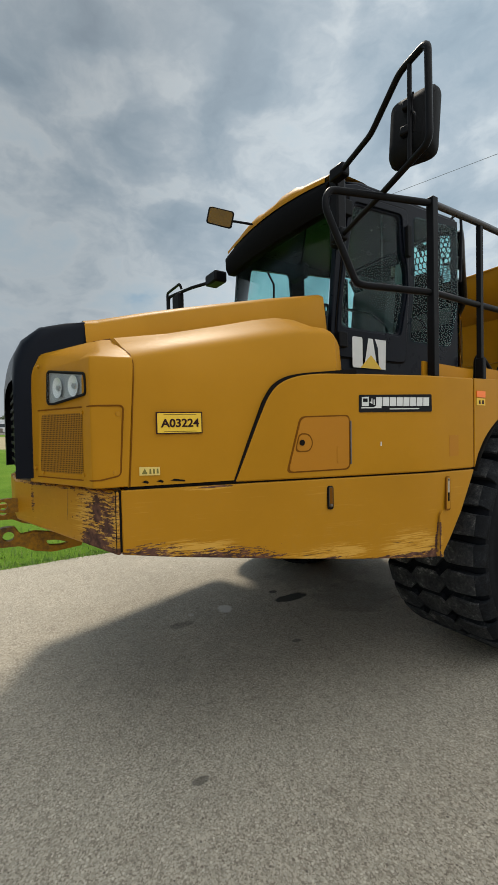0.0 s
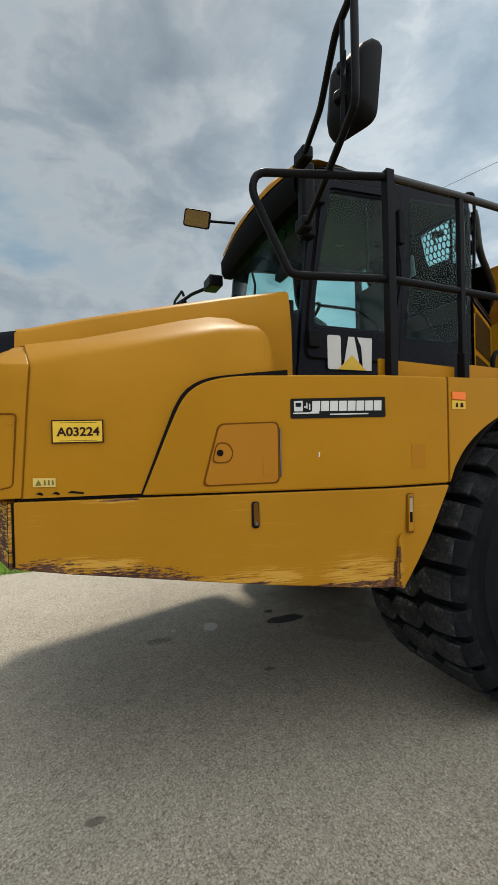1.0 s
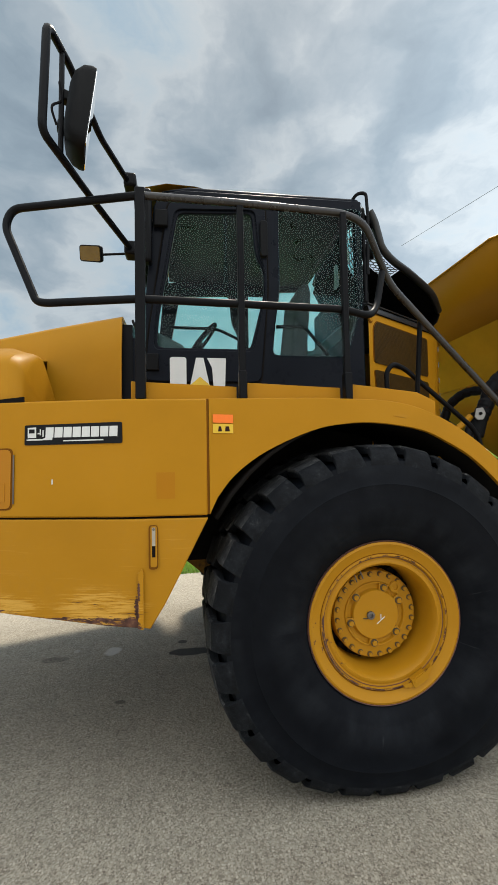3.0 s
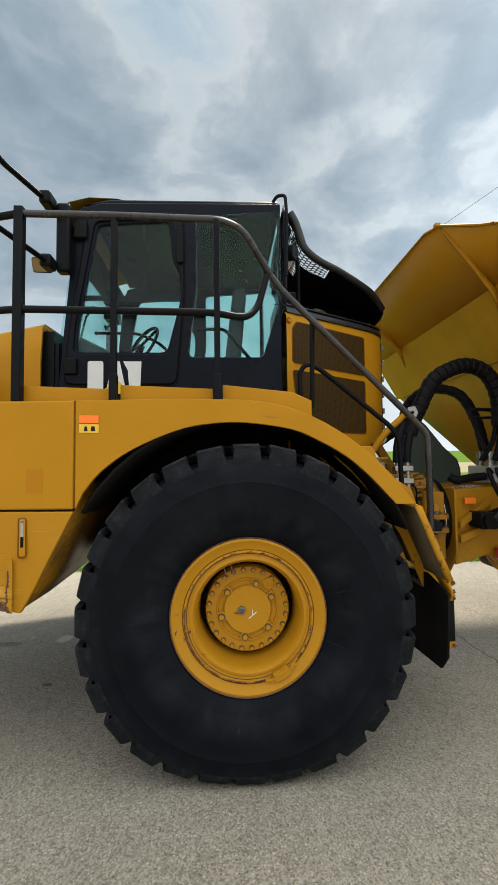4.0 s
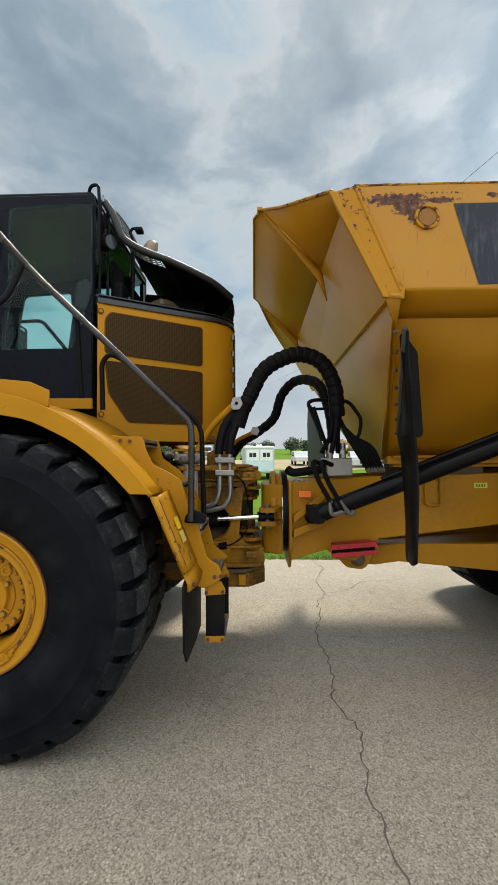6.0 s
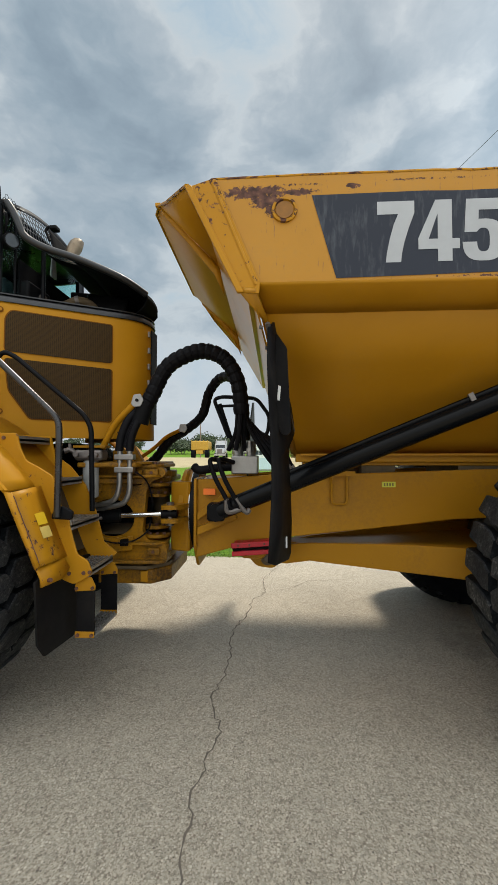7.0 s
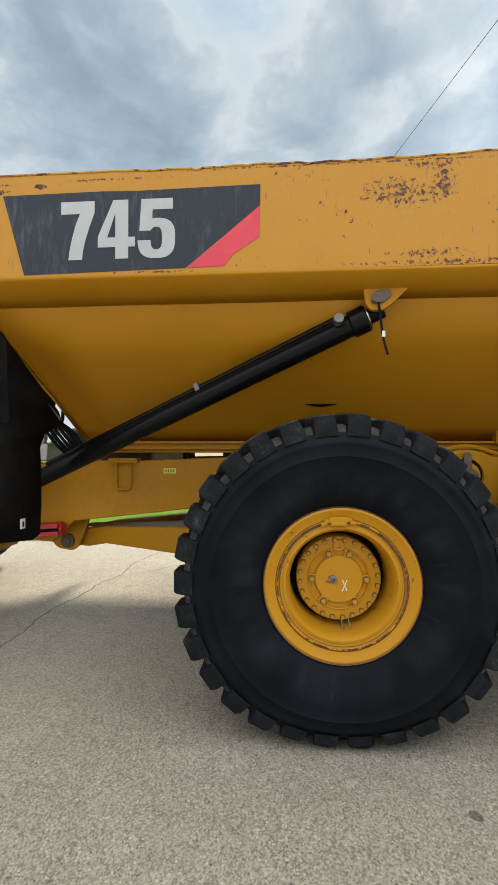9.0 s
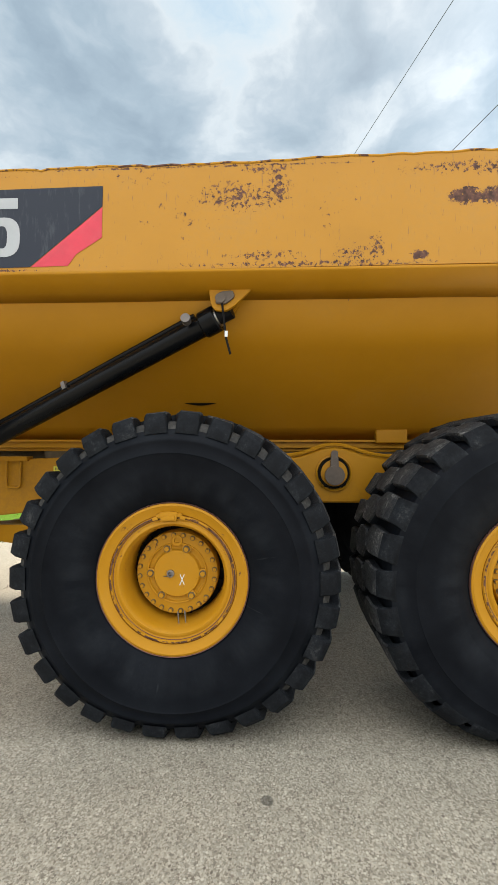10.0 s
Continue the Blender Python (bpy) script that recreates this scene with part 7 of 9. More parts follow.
dv = part("camera_bracket", tube(fillet([(4.03, 3.45, 3.60), (3.99, 3.45, 3.70), (4.02, 3.45, 3.735), (4.07, 3.45, 3.715)], 0.02), 0.013, 8), "black_plastic", shroud, "small black bracket on top of the canopy")
part("bracket_head", box((4.04, 3.41, 3.69), (4.11, 3.49, 3.73)), "black_plastic", dv, bevel=0.012)
# rear window guard with hexagon holes
hg = bmesh.new()
for i_ in range(14):
    for j_ in range(3):
        y_, z_ = 3.0 + j_ * 0.049 + (0.0245 if i_ % 2 else 0), 3.19 + i_ * 0.0425
        A = [hg.verts.new((3.90, y_ + 0.0284 * math.sin(radians(60 * k)), z_ + 0.0284 * math.cos(radians(60 * k)))) for k in range(6)]
        B = [hg.verts.new((3.90, y_ + 0.0252 * math.sin(radians(60 * k)), z_ + 0.0252 * math.cos(radians(60 * k)))) for k in range(6)]
        for k in range(6):
            hg.faces.new([A[k], A[(k + 1) % 6], B[(k + 1) % 6], B[k]])
part("rear_guard", hg, "black_paint", shroud, "black hexagon guard behind the cab window", smooth=0, solid=0.003)
part("guard_frame", tube(fillet([(3.90, 2.965, 2.95), (3.90, 2.965, 3.70), (3.90, 3.15, 3.71), (3.90, 3.15, 2.95)], 0.04), 0.013, 8), "black_paint", shroud)
ex = part("exhaust_stack", tube(spline([(4.035, 3.795, 3.50), (4.04, 3.80, 3.56), (4.05, 3.82, 3.65), (4.075, 3.85, 3.74)]), lambda i: 0.050 + 0.0008 * i, 16), "stack_steel", truck, "heat-browned grey exhaust stack with a slanted tip")
tip = bmesh.new()
tp = [(4.072, 3.845, 3.73), (4.085, 3.858, 3.77), (4.098, 3.872, 3.81), (4.10, 3.875, 3.835)]
add_tube(tip, tp, lambda i: (0.068, 0.066, 0.052, 0.015)[i], 16)
part("stack_tip", tip, "stack_steel", ex, "slanted pipe end")
part("turbo_pipe", tube(spline([(4.16, 3.50, 3.02), (4.26, 3.52, 3.07), (4.36, 3.58, 3.05), (4.42, 3.68, 2.96)]), 0.040, 14), "grime", truck, "brown hot pipe under the canopy")
part("pipe_band", tube([(4.245, 3.517, 3.065), (4.275, 3.525, 3.073)], 0.046, 14), "dull_steel", truck)
part("air_cleaner", tube([(4.20, 3.95, 3.13), (4.62, 3.95, 3.08)], 0.16, 20), "black_plastic", truck, "black air cleaner drum under the canopy", bevel=0.02)
# box and sheet added to keep the space under the canopy dark
part("rear_box", prism([(4.02, 2.93), (4.02, 3.30), (4.30, 3.27), (4.34, 2.93)], "y", 3.86, 4.25), "black_plastic", truck, bevel=0.02)
part("blanking_sheet", box((3.93, 3.14, 2.93), (3.95, 4.35, 3.29)), "black_matt", truck, "black sheet added behind the cab to darken the space")
part("stack_stub", disc((4.02, 3.35, 2.93), (0, 0, 1), 0.045, 0.12, 12), "dull_steel", truck)
part("air_box", box((3.92, 3.15, 2.93), (4.02, 3.5, 3.12)), "black_plastic", truck, bevel=0.02)

# the cab's maker mark as plain white bars and a yellow wedge on the door
mk = bmesh.new()
for pts in (round_poly([(2.405, 2.225), (2.405, 2.472), (2.520, 2.472), (2.520, 2.225)], 0.02), [(2.535, 2.225), (2.588, 2.470), (2.640, 2.470), (2.692, 2.225)], [(2.665, 2.470), (2.800, 2.470), (2.790, 2.225), (2.712, 2.225), (2.700, 2.40)]):
    vs = [mk.verts.new((x, CY - 0.0205, z)) for x, z in pts]
    mk.faces.new(vs)
part("maker_mark", mk, "decal_white", door, "white block mark", smooth=0)
wd = bmesh.new()
wd.faces.new([wd.verts.new((x, CY - 0.0225, z)) for x, z in ((2.49, 2.225), (2.615, 2.335), (2.74, 2.225))])
part("maker_wedge", wd, "decal_yellow", door, "yellow wedge")

# ---- steps up to the deck ----
steps = part("steps", prism(round_poly([(4.17, 1.81), (4.296, 1.80), (4.385, 1.80), (4.405, 1.71), (4.45, 1.62), (4.54, 1.575), (4.63, 1.52), (4.655, 1.44), (4.68, 1.34), (4.74, 1.24), (4.76, 1.15), (4.80, 1.02), (4.87, 0.98), (4.90, 0.90), (4.84, 0.86), (4.78, 0.83), (4.70, 0.86), (4.55, 1.22), (4.42, 1.42), (4.25, 1.62), (4.12, 1.74)], 0.02), "y", 2.44, 2.458), "yellow_worn", truck, "yellow steel steps with bolted treads", bevel=0.004)
part("far_stringer", prism([(4.17, 1.81), (4.296, 1.80), (4.385, 1.80), (4.42, 1.66), (4.54, 1.575), (4.655, 1.44), (4.74, 1.24), (4.80, 1.02), (4.90, 0.94), (4.84, 0.88), (4.70, 0.9), (4.42, 1.42), (4.12, 1.74)], "y", 2.86, 2.875), "yellow_worn", steps)
for x0, x1, z_ in ((4.20, 4.38, 1.785), (4.45, 4.63, 1.50), (4.58, 4.76, 1.225), (4.68, 4.87, 0.925)):
    tr = bmesh.new()
    add_box(tr, (x0, 2.45, z_ - 0.035), (x1, 2.87, z_ - 0.02))
    add_box(tr, (x1 - 0.012, 2.45, z_ - 0.05), (x1, 2.87, z_))
    for k in range(7):
        xx = x0 + (x1 - x0) * (k + 0.5) / 7
        for j in range(10):
            add_box(tr, (xx - 0.008, 2.46 + j * 0.042, z_ - 0.022), (xx + 0.008, 2.485 + j * 0.042, z_ - 0.006))
    part("tread", tr, "tread_steel", steps, "grey serrated tread", smooth=0)
for x_, z_ in ((4.24, 1.775), (4.30, 1.77), (4.36, 1.50), (4.45, 1.50), (4.62, 1.05), (4.845, 0.905), (4.885, 0.91), (4.75, 0.90), (4.70, 1.02)):
    part("bolt", disc((x_, 2.442, z_), (0, -1, 0), 0.0125, 0.010, 8), "dull_rust", steps)
# hanging bottom step
for y_ in (2.47, 2.86):
    part("step_hanger", prism([(4.785, 0.80), (4.905, 0.81), (4.905, 0.50), (4.785, 0.50)], "y", y_, y_ + 0.012), "rubber_flap", steps, "black rubber hanger", bevel=0.003)
    part("hanger_plate", prism([(4.78, 0.78), (4.91, 0.79), (4.91, 0.82), (4.885, 0.87), (4.80, 0.88), (4.78, 0.82)], "y", y_ - 0.006, y_), "yellow_worn", steps)
    part("hanger_plate", prism([(4.78, 0.487), (4.905, 0.487), (4.905, 0.525), (4.78, 0.525)], "y", y_ - 0.006, y_), "yellow_worn", steps)
tr = bmesh.new()
add_box(tr, (4.785, 2.48, 0.49), (4.905, 2.87, 0.505))
for k in range(5):
    for j in range(9):
        add_box(tr, (4.79 + k * 0.024, 2.49 + j * 0.042, 0.505), (4.803 + k * 0.024, 2.515 + j * 0.042, 0.518))
part("tread", tr, "tread_steel", steps, "grey serrated tread", smooth=0)
# flared guard behind the wheel
GF = [((4.548, 2.136, 1.440), (4.552, 2.44, 1.46)), ((4.590, 2.136, 1.335), (4.602, 2.44, 1.34)), ((4.634, 2.137, 1.230), (4.645, 2.44, 1.23)), ((4.677, 2.138, 1.125), (4.690, 2.44, 1.12)), ((4.720, 2.140, 1.015), (4.735, 2.44, 1.01))]
GO = [(4.507, 2.129, 1.440), (4.551, 2.131, 1.335), (4.596, 2.135, 1.225), (4.642, 2.140, 1.115), (4.688, 2.145, 1.000)]


def flare_at(u, v, out=0.0):
    """A point of the guard: u from its outer to its inner edge, v down from its top."""
    k = min(len(GF) - 2, int(v * (len(GF) - 1)))
    t = v * (len(GF) - 1) - k
    a = Vector(GF[k][0]).lerp(Vector(GF[k + 1][0]), t)
    b_ = Vector(GF[k][1]).lerp(Vector(GF[k + 1][1]), t)
    n = Vector((0.92, -0.02, 0.38)).normalized()
    return a.lerp(b_, u) + n * out


part("guard_flare", loft([[flare_at(0, k / 12), flare_at(0.5, k / 12, 0.004), flare_at(1, k / 12)] for k in range(13)]), "yellow_worn", steps, "yellow guard plate behind the tyre, scuffed", smooth=25, solid=0.012)
part("guard_edge", loft([[Vector(a_), Vector(a_).lerp(Vector(g_[0]), 0.5) + Vector((0, -0.006, 0)), Vector(g_[0]) + Vector((0.004, -0.002, 0))] for a_, g_ in zip(GO, GF)]), "yellow_worn", steps, "narrow folded outer edge of the guard", smooth=40, solid=0.012)
part("guard_lining", loft([[Vector(g_[0]) + Vector((-0.022, 0.02, -0.01)), Vector(g_[1]) + Vector((-0.022, 0.30, -0.01))] for g_ in GF]), "grime", steps, "dark brown inner face of the guard", smooth=30, solid=0.006)
part("guard_foot", loft([[(4.700, 2.15, 1.010), (4.728, 2.40, 1.02)], [(4.730, 2.15, 0.945), (4.775, 2.40, 0.95)], [(4.728, 2.16, 0.895), (4.765, 2.32, 0.90)]]), "yellow_worn", steps, "bolted yellow foot plate", smooth=15, solid=0.014)
part("foot_bolt", disc((4.745, 2.20, 0.925), (0.9, -0.3, 0.3), 0.0125, 0.02, 8), "dull_rust", steps)
part("edge_wear", tube([flare_at(0.02, 0.05 + 0.9 * k / 10, 0.004 + 0.002 * (k % 2)) for k in range(11)], 0.003, 6), "dull_rust", steps)
for k, (v0, v1, mt) in enumerate(((0.34, 0.50, "decal_yellow"), (0.53, 0.68, "decal_pale"))):
    lb_ = bmesh.new()
    lb_.faces.new([lb_.verts.new(flare_at(u, v, 0.008)) for u, v in ((0.40, v0), (0.72, v0), (0.72, v1), (0.40, v1))])
    lab = part("warning_label", lb_, mt, steps, "small worn yellow and white warning label", smooth=0, solid=0.002)
    for q, (u0, u1, w0, w1) in enumerate(((0.43, 0.52, 0.2, 0.8), (0.56, 0.58, 0.25, 0.75), (0.61, 0.68, 0.45, 0.7)) if k == 0 else ((0.43, 0.52, 0.3, 0.6), (0.53, 0.61, 0.5, 0.85), (0.63, 0.69, 0.2, 0.45))):
        pb_ = bmesh.new()
        va, vb = v0 + (v1 - v0) * w0, v0 + (v1 - v0) * w1
        pts_ = ((u0, vb), ((u0 + u1) / 2, va), (u1, vb)) if q == 0 and k == 0 else ((u0, va), (u1, va), (u1, vb), (u0, vb))
        pb_.faces.new([pb_.verts.new(flare_at(u, v, 0.0098)) for u, v in pts_])
        part("label_print", pb_, "sign_ink", lab, smooth=0)
part("rail_foot", prism(round_poly([(4.66, 1.255), (4.79, 1.25), (4.80, 1.30), (4.75, 1.33), (4.71, 1.335), (4.67, 1.30)], 0.015), "y", 2.37, 2.40), "black_paint", steps, "black rail foot plate", bevel=0.006)
for x_, y_, z_ in ((4.79, 2.463, 0.80), (4.895, 2.463, 0.805), (4.80, 2.463, 0.505), (4.89, 2.463, 0.505), (4.80, 2.853, 0.80), (4.89, 2.853, 0.80)):
    part("hanger_bolt", disc((x_, y_, z_), (0, -1, 0), 0.011, 0.012, 8), "dull_rust", steps)
part("mud_flap", prism([(2.135, 0.93), (2.40, 0.99), (2.86, 0.93), (2.87, 0.62), (2.86, 0.44), (2.60, 0.44), (2.25, 0.465), (2.17, 0.56)], "x", 4.690, 4.703), "rubber_flap", truck, "black rubber mud flap")

# ---- tractor's rear frame and joint ----
fr_hole = [(4.70 + 0.19 * math.cos(k * math.tau / 28), 1.13 + 0.19 * math.sin(k * math.tau / 28)) for k in range(28)]
fr = part("front_frame", plate_holes([(1.2, 1.15), (1.2, 1.35), (4.4, 1.35), (4.72, 1.50), (4.86, 1.50), (4.90, 1.40), (4.90, 0.80), (4.75, 0.66), (4.2, 0.62), (3.2, 0.70), (2.7, 0.80), (2.4, 1.05)], [fr_hole], 3.332, 3.40), "yellow_frame", truck, "dirty yellow front chassis frame", bevel=0.01)
part("frame_side", prism([(1.2, 1.15), (1.2, 1.35), (4.4, 1.35), (4.72, 1.50), (4.90, 1.40), (4.90, 0.80), (4.2, 0.62), (2.7, 0.80), (2.4, 1.05)], "y", 4.04, 4.12), "yellow_frame", fr)
part("belly_plate", box((2.9, 3.25, 0.74), (4.7, 4.2, 0.80)), "grime", fr)
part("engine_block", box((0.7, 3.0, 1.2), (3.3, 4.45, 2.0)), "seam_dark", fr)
part("axle", tube([(3.527, 2.3, WZ), (3.527, 5.1, WZ)], 0.17, 16), "grime", fr)
part("diff", box((3.22, 3.35, 0.62), (3.84, 4.1, 1.15)), "grime", fr, bevel=0.1)
part("lower_plate", prism([(4.60, 3.25), (5.05, 3.25), (5.18, 3.40), (5.18, 4.05), (5.05, 4.2), (4.60, 4.2)], "z", 0.60, 0.72), "yellow_frame", fr, bevel=0.01)
part("upper_plate", prism([(4.60, 3.20), (4.98, 3.25), (5.12, 3.45), (5.12, 4.0), (4.98, 4.2), (4.60, 4.2)], "z", 1.42, 1.47), "yellow_frame", fr, bevel=0.01)
part("upper_plate_b", prism([(4.50, 3.05), (4.95, 3.12), (5.05, 3.45), (5.05, 4.0), (4.50, 4.2)], "z", 1.56, 1.60), "yellow_frame", fr, bevel=0.01)
for z_ in (1.50, 1.35, 0.95, 0.78):
    part("joint_lug", prism(round_poly([(4.80, 3.42), (5.10, 3.50), (5.14, 3.72), (5.10, 3.94), (4.80, 4.0)], 0.05), "z", z_ - 0.04, z_ + 0.02), "yellow_frame", fr, bevel=0.01)
part("joint_pin", tube([(5.0, 3.72, 0.66), (5.0, 3.72, 1.58)], 0.08, 20), "grime", fr)
cast_o = round_poly([(4.42, 1.48), (4.55, 1.555), (4.80, 1.60), (5.0, 1.585), (5.15, 1.55), (5.16, 1.49), (5.04, 1.44), (5.0, 1.37), (4.985, 1.2), (4.965, 1.03), (5.02, 0.95), (5.17, 0.93), (5.18, 0.79), (4.95, 0.75), (4.5, 0.74), (4.42, 0.85)], 0.03)
cast_h = [(4.70 + 0.20 * math.cos(k * math.tau / 28), 1.13 + 0.165 * math.sin(k * math.tau / 28)) for k in range(28)]
cast_h2 = round_poly([(4.86, 1.47), (4.98, 1.46), (4.96, 1.41), (4.87, 1.40)], 0.015)
part("joint_casting", plate_holes(cast_o, [cast_h, cast_h2], 3.255, 3.33), "yellow_frame", fr, "dirty yellow joint casting with a large oval opening", bevel=0.012)
part("opening_lip", tube([Vector((x, 3.30, z)) for x, z in cast_h + cast_h[:1]], 0.014, 8), "yellow_frame", fr)
part("opening_pocket", loft([[(4.55, 3.34, 0.985), (4.86, 3.34, 0.985)], [(4.55, 3.42, 1.0), (4.86, 3.42, 1.01)], [(4.55, 3.5, 1.04), (4.86, 3.5, 1.06)]]), "grime", fr, smooth=50, solid=0.01)
# black sheet: the hollow's shade put behind the opening as colour
part("opening_back", box((4.40, 3.50, 0.80), (4.98, 3.52, 1.50)), "black_matt", fr, "black sheet drawn as the dark hollow behind the opening")
for x0, x1, z_, y0 in ((4.90, 5.13, 1.555, 3.22), (4.93, 5.15, 1.395, 3.30), (4.95, 5.12, 1.30, 3.36), (4.94, 5.14, 1.03, 3.34), (4.96, 5.16, 0.965, 3.28)):      # stacked joint plates and shims
    part("joint_plate", prism(round_poly([(x0, y0 + 0.05), (x0 + 0.06, y0), (x1 - 0.05, y0), (x1, y0 + 0.08), (x1, 3.74), (x0, 3.74)], 0.025), "z", z_, z_ + 0.028), "yellow_frame", fr, bevel=0.004)
    for q in range(3):
        part("plate_bolt", disc((x0 + 0.05 + 0.06 * q, y0 + 0.05, z_ + 0.028), (0, 0, 1), 0.014, 0.018, 6), "dull_rust", fr)
part("bearing_cap", tube([(5.03, 3.55, 1.02), (5.03, 3.55, 1.12)], 0.07, 18), "yellow_frame", fr, bevel=0.008)
part("bearing_cap", tube([(5.02, 3.55, 1.34), (5.02, 3.55, 1.42)], 0.06, 18), "yellow_frame", fr, bevel=0.008)
part("side_bracket", prism(round_poly([(4.40, 1.03), (4.52, 0.99), (4.80, 0.975), (4.90, 1.0), (4.90, 0.88), (4.70, 0.865), (4.40, 0.90)], 0.02), "y", 3.205, 3.235), "yellow_frame", fr, "dirty yellow side bracket", bevel=0.005)
part("bracket_slot", prism(round_poly([(4.80, 0.97), (4.87, 0.98), (4.87, 0.92), (4.80, 0.915)], 0.01), "y", 3.198, 3.206), "seam_dark", fr)
part("grease_line", tube(spline([(4.62, 3.20, 0.97), (4.78, 3.18, 0.945), (4.92, 3.20, 0.965), (5.02, 3.26, 1.05), (5.02, 3.30, 1.20)]), 0.007, 6), "hose_rubber", fr)
part("grease_line", tube(spline([(4.86, 3.16, 1.60), (4.93, 3.15, 1.53), (5.0, 3.19, 1.47), (5.03, 3.25, 1.38), (5.05, 3.28, 1.24)]), 0.007, 6), "hose_rubber", fr)
part("lower_lip", prism([(4.56, 3.21), (5.02, 3.21), (5.17, 3.37), (5.17, 3.47), (5.0, 3.30), (4.56, 3.30)], "z", 0.725, 0.755), "grime", fr, bevel=0.005)
part("wear_pad", box((4.96, 3.232, 0.62), (5.02, 3.26, 0.71)), "yellow_worn", fr, bevel=0.006)
for x0, x1, z0, z1, y0 in ((4.52, 5.12, 1.475, 1.495, 3.18), (4.46, 5.16, 0.925, 0.945, 3.20), (4.46, 5.17, 0.775, 0.80, 3.19), (4.60, 5.05, 1.585, 1.605, 3.16)):
    part("flange", prism(round_poly([(x0, y0 + 0.04), (x0 + 0.05, y0), (x1 - 0.06, y0), (x1, y0 + 0.06), (x1, 3.45), (x0, 3.45)], 0.02), "z", z0, z1), "yellow_frame", fr, bevel=0.005)
for x_, z_, sx_, sz_ in ((5.05, 1.515, 0.055, 0.028), (5.07, 0.87, 0.05, 0.028), (4.60, 1.40, 0.03, 0.05), (4.93, 1.515, 0.04, 0.022), (4.62, 0.86, 0.10, 0.03)):
    part("cast_pad", box((x_ - sx_, 3.215, z_ - sz_), (x_ + sx_, 3.26, z_ + sz_)), "yellow_frame", fr, bevel=0.008)
    part("pad_bolt", disc((x_, 3.217, z_), (0, -1, 0), 0.013, 0.012, 8), "dull_rust", fr)
part("cast_web", prism([(4.86, 1.60), (4.94, 1.60), (4.78, 1.86), (4.70, 1.86)], "y", 3.36, 3.42), "yellow_frame", fr, bevel=0.006)
part("bracket_plate", prism(round_poly([(4.70, 1.50), (4.80, 1.50), (4.86, 1.62), (4.78, 1.74), (4.70, 1.70)], 0.02), "y", 3.28, 3.295), "yellow_frame", fr, bevel=0.004)
for q in range(5):
    part("bracket_bolt", disc((4.74 + 0.02 * (q % 2) + 0.01 * q, 3.279, 1.53 + 0.035 * q), (0, -1, 0), 0.010, 0.008, 8), "seam_dark", fr)
# near-black disc painted as the depth of the opening
part("opening_disc", disc((4.72, 3.56, 1.13), (0, -1, 0), 0.24, 0.004, 20), "seam_dark", fr)
sc_ = part("steering_cylinder", tube([(4.20, 3.18, 1.145), (4.70, 3.235, 1.156)], 0.046, 16), "black_paint", truck, "steering cylinder with a bright chrome rod")
part("rod", tube([(4.70, 3.235, 1.156), (5.14, 3.25, 1.174)], 0.0215, 14), "chrome", sc_, "bright chrome rod")
part("rod_end", tube([(5.125, 3.25, 1.173), (5.25, 3.27, 1.178)], 0.043, 14), "black_paint", sc_)
part("gland", tube([(4.66, 3.23, 1.155), (4.79, 3.238, 1.158)], 0.052, 16), "black_plastic", sc_, bevel=0.006)
part("gland_pipe", tube(spline([(4.46, 3.16, 1.13), (4.56, 3.15, 1.125), (4.66, 3.17, 1.15)]), 0.013, 8), "dull_steel", sc_)
for z_ in (1.105, 1.215):
    part("clevis", prism(round_poly([(5.13, 3.19), (5.27, 3.18), (5.34, 3.36), (5.34, 3.60), (5.18, 3.60)], 0.03), "z", z_, z_ + 0.035), "yellow_frame", sc_)
part("clevis_pin", tube([(5.2, 3.255, 1.08), (5.2, 3.255, 1.27)], 0.03, 12), "dull_steel", sc_)
# filter and pipes by the steps
ff = part("oil_filter", lathe([(1.32, 0.002), (1.32, 0.056), (1.335, 0.063), (1.60, 0.063), (1.61, 0.058), (1.62, 0.05), (1.62, 0.002)], 24, Matrix.Translation((4.585, 3.12, 0)) @ pose(0, 0, 0, 90, 0, 0)), "filter_white", truck, "dull grey oil filter canister")
part("filter_head", prism(round_poly([(4.47, 3.05), (4.70, 3.05), (4.70, 3.19), (4.47, 3.19)], 0.03), "z", 1.615, 1.70), "dull_steel", ff, bevel=0.02)
for x_, z_, r_ in ((4.50, 1.66, 0.02), (4.585, 1.665, 0.026), (4.66, 1.66, 0.018)):
    part("filter_port", disc((x_, 3.05, z_), (0, -1, 0.1), r_, 0.03, 10), "dull_steel", ff)
part("filter_knob", tube(spline([(4.47, 3.10, 1.67), (4.43, 3.08, 1.70), (4.39, 3.07, 1.69)]), 0.022, 8), "dull_steel", ff)
part("filter_valve", disc((4.425, 3.08, 1.70), (0, 0, 1), 0.014, 0.05, 8), "dull_steel", ff)
part("filter_strap", box((4.46, 3.06, 1.715), (4.72, 3.19, 1.735)), "yellow_frame", ff, bevel=0.004)
pp = bmesh.new()
add_tube(pp, fillet([(4.82, 3.12, 1.70), (4.82, 3.12, 1.40), (4.79, 3.12, 1.30), (4.66, 3.14, 1.255), (4.50, 3.2, 1.25)], 0.07), 0.022, 10)
add_tube(pp, fillet([(4.90, 3.12, 1.70), (4.905, 3.12, 1.36), (4.86, 3.12, 1.27), (4.72, 3.14, 1.235), (4.55, 3.2, 1.22)], 0.07), 0.022, 10)
hyd = part("steel_pipe", pp, "dull_pipe", truck, "pair of bent steel pipes")
